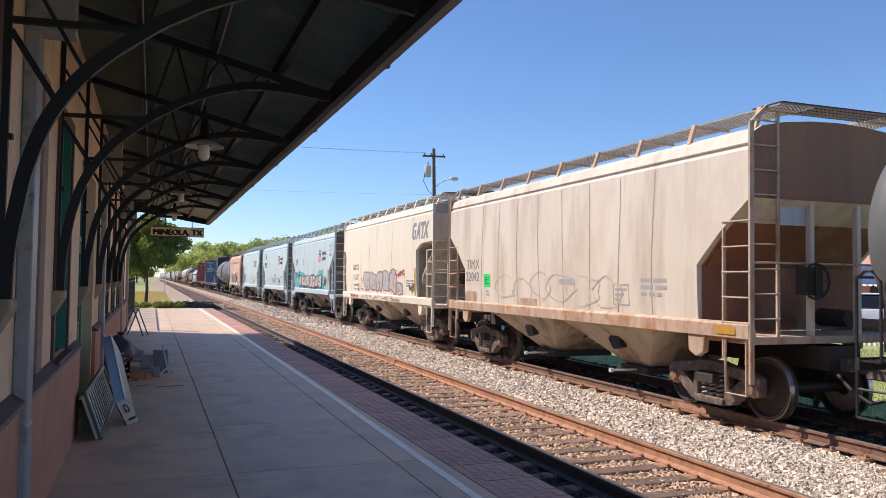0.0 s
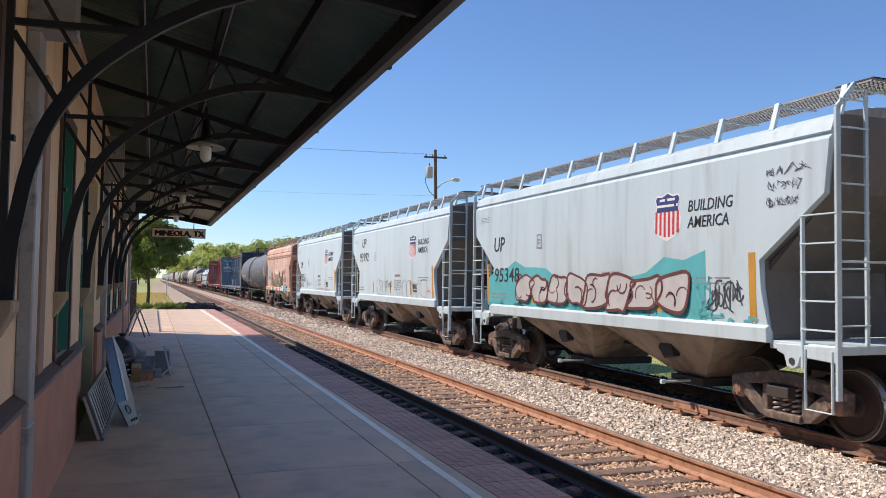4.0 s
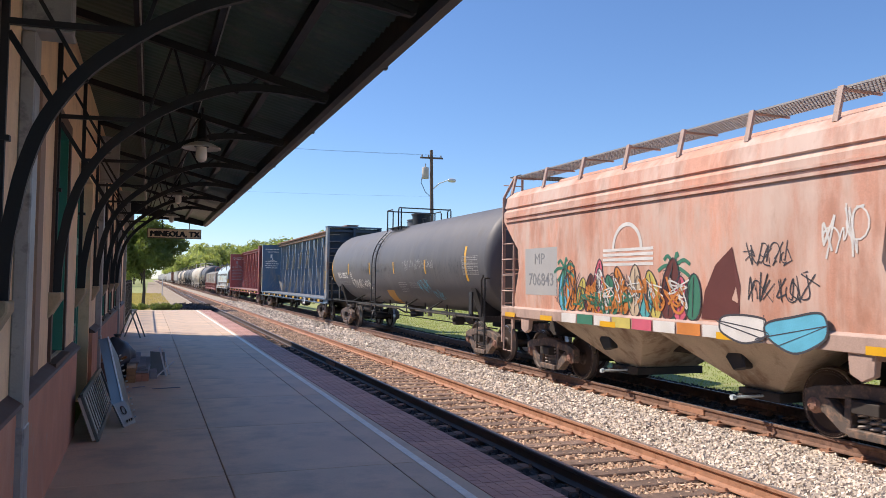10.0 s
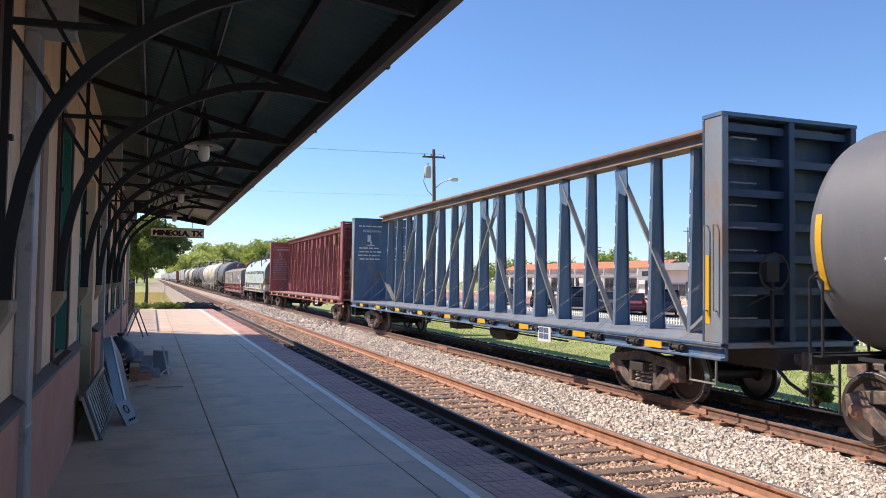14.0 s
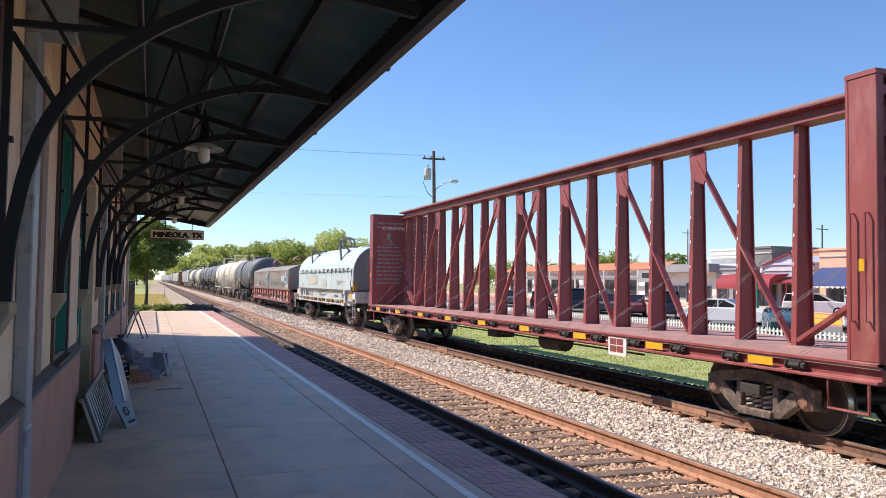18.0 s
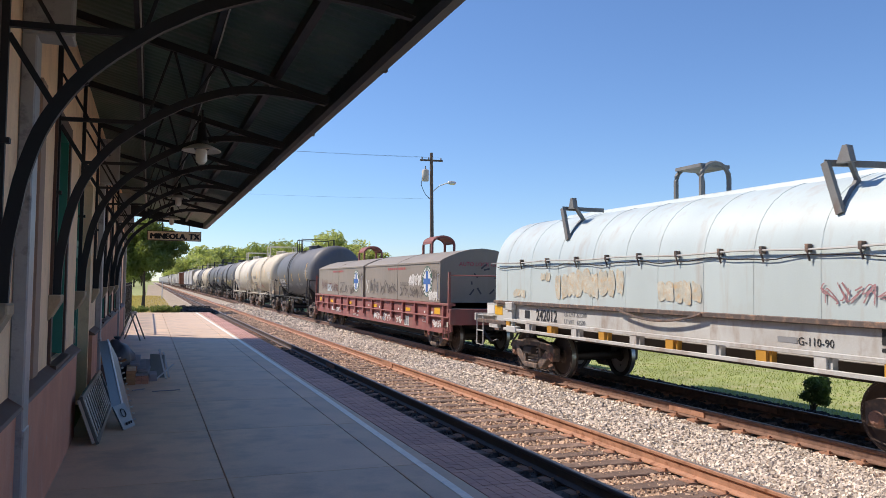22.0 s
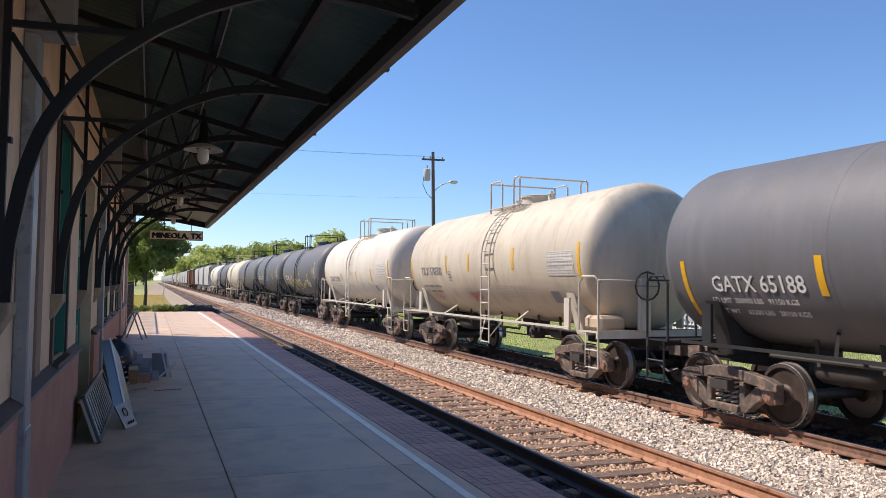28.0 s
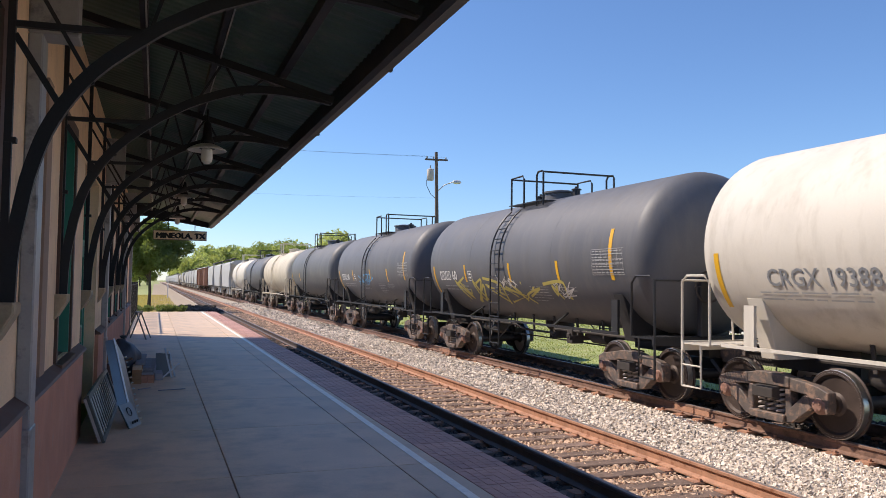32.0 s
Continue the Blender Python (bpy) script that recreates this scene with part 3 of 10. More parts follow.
def slat_rack(name, a, b, c, label, deep=0.05):
    """A leaning metal rack: a is one foot, b along its foot, c up its leaning side."""
    a, b, c = Vector(a), Vector(b), Vector(c)
    r = thing(name, label, "rack", Matrix.Translation(a), "racks against the depot wall")
    n = b.cross(c).normalized()
    for p, q in ((Vector(), b), (c, c + b)):
        part("rail", Shape().bar(p, q, 0.05, 0.03, n), STEEL_DARK, r)
    for p, q in ((Vector(), c), (b, b + c)):
        part("end_channel", Shape().bar(p, q, 0.07, 0.03, n), STEEL_DARK, r)
    for i in range(1, 13):
        o = b * (i / 13)
        part("slat", Shape().bar(o, o + c, 0.06, 0.006, n), STEEL_PALE, r)
    d = -n * deep if n.x > 0 else n * deep
    for p, q in ((Vector(), c), (b, b + c)):
        part("end_plate", Shape().add([p, q, q + d, p + d] + [v + b.normalized() * 0.012 for v in (p, q, q + d, p + d)], [(0, 1, 2, 3), (7, 6, 5, 4), (0, 4, 5, 1), (1, 5, 6, 2), (2, 6, 7, 3), (3, 7, 4, 0)]), STEEL_PALE, r)
    part("back_panel", Shape().add([d, d + b, d + b + c, d + c] + [v * 1.0 + d * 0.06 for v in (d, d + b, d + b + c, d + c)], [(0, 1, 2, 3), (7, 6, 5, 4), (0, 4, 5, 1), (1, 5, 6, 2), (2, 6, 7, 3), (3, 7, 4, 0)]), BLACK_IRON, r)
    return r


slat_rack("metal_rack", (-0.48, 9.32, 0.025), (0.03, 2.8, 0.0), (-0.17, 0.08, 0.46), "grey steel slatted convector cover leaning on the wall")
rk = thing("metal_rack", "long grey steel casing leaning over a slatted one", "rack", pose(-0.125, 10.42, 0.0), "racks against the depot wall")
up, wide, thick = Vector((-0.26, 1.65, 0.68)), Vector((-0.12, -0.32, 0.0)), Vector((-0.13, 0.11, 0.25))


def slab_between(o, a_, b_, c_):
    """A solid between three edges from a corner."""
    return Shape().add([o, o + a_, o + a_ + b_, o + b_, o + c_, o + a_ + c_, o + a_ + b_ + c_, o + b_ + c_], [(3, 2, 1, 0), (4, 5, 6, 7), (0, 1, 5, 4), (1, 2, 6, 5), (2, 3, 7, 6), (3, 0, 4, 7)])


part("casing", slab_between(Vector((0, 0, 0.0)), wide, up, thick), STEEL_DARK, rk)
part("end_plate", slab_between(Vector((0.012, -0.008, 0.0)), wide * 1.02, thick * 1.06, Vector((0.008, -0.006, 0.004))), STEEL_GREY, rk, "pale end plate with punched holes")
ring_ = Shape()
for q in range(16):
    g0, g1 = q * 0.3927, (q + 1) * 0.3927
    c0 = wide * 0.5 + thick * 0.68
    p0, p1 = (c0 + wide.normalized() * 0.055 * math.cos(g) + thick.normalized() * 0.055 * math.sin(g) for g in (g0, g1))
    ring_.bar(p0 + Vector((0.026, -0.02, 0.006)), p1 + Vector((0.026, -0.02, 0.006)), 0.012, 0.006)
part("ring", ring_, BLACK_IRON, rk)
for q in (0.2, 0.4, 0.6):
    o = wide * q + thick * 0.2 + Vector((0.026, -0.018, 0.006))
    part("hole", Shape().box(o.x - 0.012, o.x + 0.006, o.y - 0.02, o.y + 0.02, o.z - 0.014, o.z + 0.014), BLACK_IRON, rk)
part("edge_strip", slab_between(thick + Vector((0.0, 0, 0.0)), wide * 0.12, up, thick * 0.06), STEEL_PALE, rk)
for i in range(12):
    o = up * ((i + 0.5) / 12) + Vector((0.004, 0.0, 0.03))
    part("peg", Shape().tube([o, o + Vector((0.03, 0.0, 0.01))], 0.012, 5), STEEL_PALE, rk)

for i, (x, z, w, ln, th) in enumerate(((-0.245, 0.0, 0.15, 1.5, 0.06), (-0.245, 0.062, 0.15, 1.4, 0.06), (-0.24, 0.124, 0.14, 1.5, 0.06), (-0.245, 0.186, 0.15, 1.6, 0.05), (-0.24, 0.238, 0.15, 1.7, 0.045))):
    bd = thing("timber_board", "short sawn tan board in a stack on the platform", "board", pose(x, 14.36 + 0.015 * i, z, 0, 0, (i * 37 % 5) - 2), "boards stacked on the platform")
    part("board", Shape().box(-w / 2, w / 2, 0, ln, 0.0, th), TIMBER if i < 4 else TIMBER_PALE, bd, "", 0, 0.004)
for i, (x, z, w, ln) in enumerate(((-0.07, 0.13, 0.2, 1.3), (-0.06, 0.165, 0.17, 1.5), (-0.2, 0.29, 0.16, 1.2), (-0.08, 0.2, 0.14, 1.2), (0.12, 0.0, 0.13, 1.1))):
    bd = thing("timber_board", "grey painted board lying on the stack", "board", pose(x, 14.6 + 0.06 * i, z, 3 if i < 4 else 0, 0, (i * 29 % 7) - 3), "boards stacked on the platform")
    part("board", Shape().box(-w / 2, w / 2, 0, ln, 0.0, 0.03 if i < 4 else 0.12), TIMBER_GREY, bd, "", 0, 0.004)
for i in range(6):
    br = thing("loose_brick", "loose red brick under the boards", "brick", pose(-0.12 + 0.11 * (i % 2), 14.5 + 0.3 * (i // 4), 0.0 + 0.064 * ((i // 2) % 2), 0, 0, (i * 13 % 5) - 2), "loose bricks on the platform")
    part("brick", Shape().box(-0.05, 0.05, 0, 0.2, 0, 0.06), WAINSCOT, br, "", 0, 0.004)
sheet_ = thing("scrap_sheet", "grey steel sheet propped among scrap", "scrap", pose(0.2, 15.35, 0.0, 0, 0, 12))
part("sheet", Shape().bar((0, 0, 0.0), (0.05, 0.3, 0.4), 0.26, 0.02, (0, -1, 0.3)), STEEL_GREY, sheet_)
for i, (p, q) in enumerate((((0.15, 14.9, 0.01), (0.48, 15.6, 0.22)), ((0.34, 15.1, 0.01), (0.22, 15.6, 0.5)), ((0.40, 15.3, 0.01), (0.30, 15.9, 0.42)), ((0.10, 13.4, 0.012), (0.52, 13.5, 0.012)), ((-0.2, 13.6, 0.012), (-0.02, 13.75, 0.012)))):
    st = thing("metal_strip", "thin scrap metal strip lying on the platform", "scrap", pose(*p), "scrap strips on the platform")
    part("strip", Shape().bar((0, 0, 0), Vector(q) - Vector(p), 0.03, 0.012), STEEL_PALE if i < 3 else TIMBER_GREY, st)
bag = thing("refuse_bag", "dark blue plastic bag tied at the top", "bag", pose(-0.5, 15.15, 0))
s = Shape().lathe([(0.02, 0.0), (0.22, 0.01), (0.27, 0.08), (0.29, 0.2), (0.28, 0.32), (0.27, 0.42), (0.24, 0.52), (0.2, 0.60), (0.13, 0.66), (0.05, 0.69), (0.02, 0.70)], "z", n=26)
rnd = random.Random(3)
s.v = [(x * (1 + 0.32 * noise.noise((x * 6, y * 6, z * 6))), y * (1 + 0.32 * noise.noise((y * 6, x * 6, z * 5))), z * (1 + 0.16 * noise.noise((x * 7, z * 3, y * 7)))) for x, y, z in s.v]
part("sack", s, BAG, bag, "", 1.0)
part("knot", Shape().lathe([(0.02, 0.66), (0.06, 0.68), (0.03, 0.72), (0.07, 0.78), (0.02, 0.79)], "z", n=10), BAG, bag)
box2 = thing("cardboard_box", "brown cardboard box beside the wall", "box", pose(-0.6, 14.6, 0, 0, 0, 8))
part("carton", Shape().box(-0.16, 0.16, -0.25, 0.25, 0, 0.36), BROWN_TRIM, box2, "", 0, 0.006)
part("flap", Shape().bar((-0.16, -0.25, 0.36), (-0.24, -0.25, 0.44), 0.006, 0.3).bar((0.16, 0, 0.36), (0.27, 0, 0.42), 0.3, 0.006, (0, 0, 1)), TIMBER, box2)
horse = thing("sawhorse", "folding metal sawhorse near the canopy's end", "sawhorse", pose(-0.42, 25.2, 0, 0, 0, 78))
part("beam", Shape().box(-0.35, 0.35, -0.04, 0.04, 0.78, 0.84), STEEL_GREY, horse)
for x in (-0.3, 0.3):
    for y in (-0.3, 0.3):
        part("leg", Shape().bar((x * 0.9, 0, 0.8), (x, y, 0.0), 0.035, 0.035), STEEL_GREY, horse)

# ---- the train ----
SPEED = 6.873
CARS = []          # car, its centre along the track at 0 s
ROLLING = []       # wheelsets that turn as the train rolls

PAINT = {}


def paint(key, color, rough=0.5, vary=0.1, scale=1.1, stain=None, amount=0.0, streak=0.35, metal=0.0, bump=0.04):
    PAINT[key] = mat("paint_" + key, color, rough, metal, vary, scale, bump, 50, stain, amount, streak)
    return PAINT[key]


paint("beige", (0.73, 0.655, 0.55), 0.55, 0.08, 0.8, (0.62, 0.54, 0.45), 0.3, 0.3)
paint("beige_sill", (0.55, 0.43, 0.33), 0.6, 0.2, 1.5, (0.42, 0.20, 0.09), 0.45, 0.6)
paint("cream", (0.80, 0.725, 0.585), 0.5, 0.06, 1.2, (0.64, 0.53, 0.40), 0.2, 0.2)
paint("silver", (0.50, 0.60, 0.635), 0.45, 0.07, 1.8, (0.40, 0.46, 0.475), 0.22, 0.12)
paint("grey_white", (0.53, 0.63, 0.67), 0.45, 0.07, 1.8, (0.43, 0.49, 0.51), 0.22, 0.12)
paint("orange_sill", (0.50, 0.36, 0.30), 0.65, 0.2, 1.2, (0.33, 0.24, 0.2), 0.4, 0.4)
paint("orange", (0.62, 0.32, 0.225), 0.65, 0.2, 0.9, (0.62, 0.46, 0.38), 0.55, 0.3)
paint("black_tank", (0.118, 0.122, 0.134), 0.58, 0.15, 0.9, (0.115, 0.11, 0.105), 0.25, 0.3)
paint("grey_tank", (0.12, 0.125, 0.13), 0.58, 0.15, 0.9, (0.12, 0.115, 0.11), 0.25, 0.3)
paint("white_tank", (0.62, 0.58, 0.50), 0.62, 0.06, 0.9, (0.47, 0.42, 0.34), 0.14, 0.3)
paint("cream_tank", (0.59, 0.53, 0.42), 0.62, 0.1, 0.9, (0.45, 0.36, 0.26), 0.2, 0.3)
paint("blue", (0.075, 0.145, 0.245), 0.5, 0.2, 1.2, (0.18, 0.20, 0.22), 0.3, 0.4)
paint("brace_tan", (0.25, 0.235, 0.21), 0.65, 0.2, 1.5, (0.14, 0.19, 0.25), 0.35, 0.4)
# The wagon's blue, darkened for the shade on its near bulkhead.
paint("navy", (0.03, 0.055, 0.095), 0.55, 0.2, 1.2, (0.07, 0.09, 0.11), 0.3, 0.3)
paint("blue_grey", (0.21, 0.24, 0.27), 0.6, 0.22, 1.5, (0.27, 0.19, 0.14), 0.4, 0.5)
paint("red", (0.29, 0.07, 0.068), 0.55, 0.2, 1.2, (0.38, 0.15, 0.13), 0.28, 0.4)
paint("red_deck", (0.36, 0.20, 0.18), 0.8, 0.2, 1.5, (0.2, 0.16, 0.14), 0.35)
paint("hood_silver", (0.51, 0.60, 0.60), 0.4, 0.07, 1.0, (0.45, 0.45, 0.42), 0.12, 0.4, 0.0)
paint("hood_brown", (0.25, 0.222, 0.185), 0.6, 0.12, 1.2, (0.27, 0.235, 0.2), 0.3, 0.5)
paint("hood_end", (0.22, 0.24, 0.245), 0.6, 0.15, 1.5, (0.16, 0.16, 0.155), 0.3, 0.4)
paint("frame_red", (0.27, 0.095, 0.085), 0.7, 0.25, 1.2, (0.24, 0.14, 0.11), 0.3, 0.5)
paint("weathered_steel", (0.20, 0.205, 0.20), 0.6, 0.2, 3.0, (0.16, 0.11, 0.08), 0.3, 0.3)
paint("frame_white", (0.52, 0.53, 0.51), 0.5, 0.12, 1.2, (0.32, 0.25, 0.2), 0.25, 0.5)
paint("chord_rust", (0.30, 0.19, 0.14), 0.75, 0.25, 2.0, (0.16, 0.15, 0.15), 0.4, 0.5)
paint("far_grey", (0.42, 0.42, 0.41), 0.6, 0.1)
paint("far_brown", (0.2, 0.09, 0.055), 0.7, 0.2)
weathered(PAINT["beige"], (0.36, 0.26, 0.18), 0.5, 1.6, 0.14, 0.6, 3.0)
weathered(PAINT["beige_sill"], (0.36, 0.16, 0.07), 0.6, 5.0, 0.4, 0.7, 5.0)
weathered(PAINT["cream"], (0.56, 0.47, 0.34), 0.2, 2.5, 0.08, 0.4, 7.0)
weathered(PAINT["grey_white"], (0.30, 0.33, 0.34), 0.34, 3.0, 0.06, 0.4, 9.0)
weathered(PAINT["silver"], (0.28, 0.29, 0.29), 0.45, 3.0, 0.06, 0.5, 11.0)
weathered(PAINT["orange"], (0.72, 0.58, 0.50), 0.6, 3.0, 0.15, 0.6, 13.0)
weathered(PAINT["orange"], (0.34, 0.16, 0.10), 0.55, 2.6, 0.4, 0.6, 61.0)
weathered(PAINT["white_tank"], (0.36, 0.32, 0.25), 0.5, 3.0, 0.25, 0.5, 15.0)
weathered(PAINT["cream_tank"], (0.33, 0.27, 0.19), 0.55, 3.0, 0.25, 0.5, 17.0)
weathered(PAINT["black_tank"], (0.17, 0.165, 0.16), 0.5, 3.5, 0.15, 0.5, 19.0)
weathered(PAINT["grey_tank"], (0.2, 0.19, 0.18), 0.5, 3.5, 0.15, 0.5, 21.0)
weathered(PAINT["hood_silver"], (0.40, 0.33, 0.26), 0.36, 4.0, 0.1, 0.5, 23.0)
weathered(PAINT["hood_brown"], (0.30, 0.27, 0.24), 0.55, 4.0, 0.12, 0.5, 25.0)
weathered(PAINT["frame_white"], (0.28, 0.19, 0.13), 0.5, 4.0, 0.4, 0.6, 27.0)
weathered(PAINT["frame_red"], (0.16, 0.09, 0.075), 0.5, 4.0, 0.4, 0.6, 29.0)
weathered(PAINT["blue"], (0.30, 0.25, 0.21), 0.45, 4.0, 0.12, 0.55, 31.0)
weathered(PAINT["red"], (0.12, 0.045, 0.04), 0.5, 4.0, 0.12, 0.55, 33.0)
DARK = mat("underframe", (0.045, 0.038, 0.034), 0.8, vary=0.3, scale=4)
FADED_PEACH = mat("faded_peach", (0.52, 0.52, 0.44), 0.6, vary=0.3, scale=6, stain=(0.55, 0.42, 0.25), stain_amount=0.45)
GHOST = mat("faded_spray", (0.115, 0.10, 0.09), 0.7, vary=0.3, scale=6)
CROSS_BLUE = mat("emblem_blue", (0.045, 0.14, 0.42), 0.5, vary=0.1)
EMBLEM_GREEN = mat("emblem_green", (0.035, 0.10, 0.065), 0.5, vary=0.15)
STENCIL_RED = mat("stencil_red", (0.36, 0.085, 0.085), 0.6, vary=0.25, scale=4)
PALEMARK = mat("pale_panel", (0.66, 0.63, 0.56), 0.6, vary=0.08)
SPRING = mat("spring_steel", (0.36, 0.31, 0.28), 0.6, vary=0.2, scale=9)
CAP = mat("bearing_rust", (0.27, 0.15, 0.11), 0.6, vary=0.3, scale=8)
CAST = mat("cast_steel", (0.105, 0.085, 0.075), 0.7, vary=0.35, scale=5, stain=(0.30, 0.19, 0.13), stain_amount=0.4)
WHEEL = mat("wheel_steel", (0.07, 0.05, 0.042), 0.6, 0.3, vary=0.3, scale=5)
TREAD = mat("wheel_tread", (0.5, 0.48, 0.46), 0.3, 0.9, vary=0.1)
BLACK = mat("black_paint", (0.025, 0.025, 0.027), 0.5, vary=0.15)
WHITE = mat("white_paint", (0.72, 0.72, 0.70), 0.55, vary=0.08)
FAINT = mat("faint_lettering", (0.40, 0.40, 0.39), 0.6, vary=0.1)
GREYMARK = mat("grey_lettering", (0.25, 0.26, 0.27), 0.6, vary=0.1)
YELLOW = mat("yellow_reflector", (0.75, 0.42, 0.02), 0.4, vary=0.06)
OCHRE = mat("ochre_reflector", (0.52, 0.27, 0.04), 0.5, vary=0.12)
LIME = mat("lime_sheet", (0.03, 0.72, 0.16), 0.6, vary=0.03)
NAVY = mat("navy_paint", (0.03, 0.045, 0.17), 0.5, vary=0.1)
FLAG_RED = mat("flag_red", (0.55, 0.05, 0.06), 0.5, vary=0.1)
SPRAY = {k: mat("spray_" + k, c, 0.6, vary=0.15) for k, c in dict(
    teal=(0.10, 0.42, 0.45), rose=(0.36, 0.19, 0.20), silver=(0.47, 0.46, 0.45), red=(0.42, 0.04, 0.08), black=(0.06, 0.06, 0.07), white=(0.68, 0.67, 0.64),
    grey=(0.30, 0.31, 0.33), green=(0.05, 0.20, 0.13), peach=(0.57, 0.45, 0.31), orange=(0.60, 0.22, 0.05), sky=(0.12, 0.45, 0.62), yellow=(0.55, 0.47, 0.12), pink=(0.6, 0.12, 0.18), maroon=(0.13, 0.04, 0.035), blue=(0.12, 0.3, 0.5)).items()}


# surfaces that take markings: the distance from the car's middle at a height
def flat_side(x):
    return lambda z: x


def tank_side(r, zc):
    return lambda z: -(math.sqrt(max(0.01, r * r - (z - zc) ** 2)) + 0.006)


def patch(surf, y0, y1, z0, z1, shape=None, rows=None, lift=0.0):
    """A painted rectangle that follows the car's side."""
    shape = shape or Shape()
    rows = rows or max(1, int(abs(z1 - z0) / 0.12) + 1)
    vs, fs = [], []
    for i in range(rows + 1):
        z = z0 + (z1 - z0) * i / rows
        vs += [(surf(z) - 0.004 - lift, y0, z), (surf(z) - 0.004 - lift, y1, z)]
    fs = [(2 * i, 2 * i + 1, 2 * i + 3, 2 * i + 2) for i in range(rows)]
    return shape.add(vs, fs)


def ribbon(shape, surf, pts, w, lift=0.002):
    """A painted stroke along points of (y, z)."""
    vs = []
    n = len(pts)
    for i, p in enumerate(pts):
        a, b = Vector(pts[max(i - 1, 0)]), Vector(pts[min(i + 1, n - 1)])
        d = b - a
        d = d.normalized() if d.length > 1e-6 else Vector((1, 0))
        for s in (-1, 1):
            q = Vector(p) + Vector((-d.y, d.x)) * s * w / 2
            vs.append((surf(q.y) - 0.004 - lift, q.x, q.y))
    shape.add(vs, [(2 * i, 2 * i + 1, 2 * i + 3, 2 * i + 2) for i in range(n - 1)])


def spline(ctrl, steps=6, closed=False):
    out = []
    n = len(ctrl)
    for i in range(n if closed else n - 1):
        p = [Vector(ctrl[(i + k) % n if closed else min(max(i + k, 0), n - 1)]) for k in (-1, 0, 1, 2)]
        for s in range(steps):
            t = s / steps
            out.append(0.5 * ((2 * p[1]) + (p[2] - p[0]) * t + (2 * p[0] - 5 * p[1] + 4 * p[2] - p[3]) * t * t + (3 * p[1] - p[0] - 3 * p[2] + p[3]) * t ** 3))
    out.append(Vector(ctrl[0 if closed else -1]))
    return out


def scrawl(name, parent, surf, y0, y1, z0, z1, n, material, w, seed, fill=None, label=""):
    """Sprayed strokes without letters, n figures side by side from y0 to y1, with an optional fill under them."""
    rnd = random.Random(seed)
    lines, fills = Shape(), Shape()
    h = z1 - z0
    for i in range(n):
        a, b = y0 + (y1 - y0) * i / n, y0 + (y1 - y0) * (i + 1) / n
        w_ = b - a
        if fill:
            k = rnd.randint(7, 9)
            ring = []
            for j in range(k):
                g = 6.2832 * j / k
                ring.append(((a + b) / 2 + w_ * (0.56 + rnd.uniform(-0.22, 0.08)) * math.cos(g), z0 + h * (0.5 + (0.48 + rnd.uniform(-0.2, 0.05)) * math.sin(g))))
            loop = spline(ring, 5, True)
            ribbon(lines, surf, loop, w)
            c = sum(loop, Vector((0, 0))) / len(loop)
            fills.add([(surf(c.y) - 0.003, c.x, c.y)] + [(surf(p.y) - 0.003, p.x, p.y) for p in loop], [(0, j, j + 1) for j in range(1, len(loop))])
        # a few uneven strokes, some bent, some straight, and sometimes a hook
        for q in range(1 if fill else 2):
            k = rnd.randint(3, 5)
            hi, pts = rnd.random() < 0.5, []
            for j in range(k):
                hi = not hi if rnd.random() < 0.75 else hi
                pts.append((a + w_ * rnd.uniform(-0.15, 1.15), z0 + h * (rnd.uniform(0.55, 1.0) if hi else rnd.uniform(0.0, 0.45))))
            ribbon(lines, surf, spline(pts, 5) if rnd.random() < 0.65 else pts, w * rnd.uniform(0.6, 1.1) * (0.5 if fill else 1))
        if not fill and rnd.random() < 0.6:
            cx, cz, rr = a + w_ * rnd.uniform(0.2, 0.8), z0 + h * rnd.uniform(0.3, 0.7), h * rnd.uniform(0.15, 0.32)
            g0, g1 = rnd.uniform(0, 6.28), rnd.uniform(2.5, 5.5)
            ribbon(lines, surf, [(cx + rr * 0.8 * math.cos(g0 + g1 * q / 10), cz + rr * math.sin(g0 + g1 * q / 10)) for q in range(11)], w * 0.8)
    if fill:
        part("graffiti_fill", fills, fill, parent)
    return part(name, lines, material, parent, label)


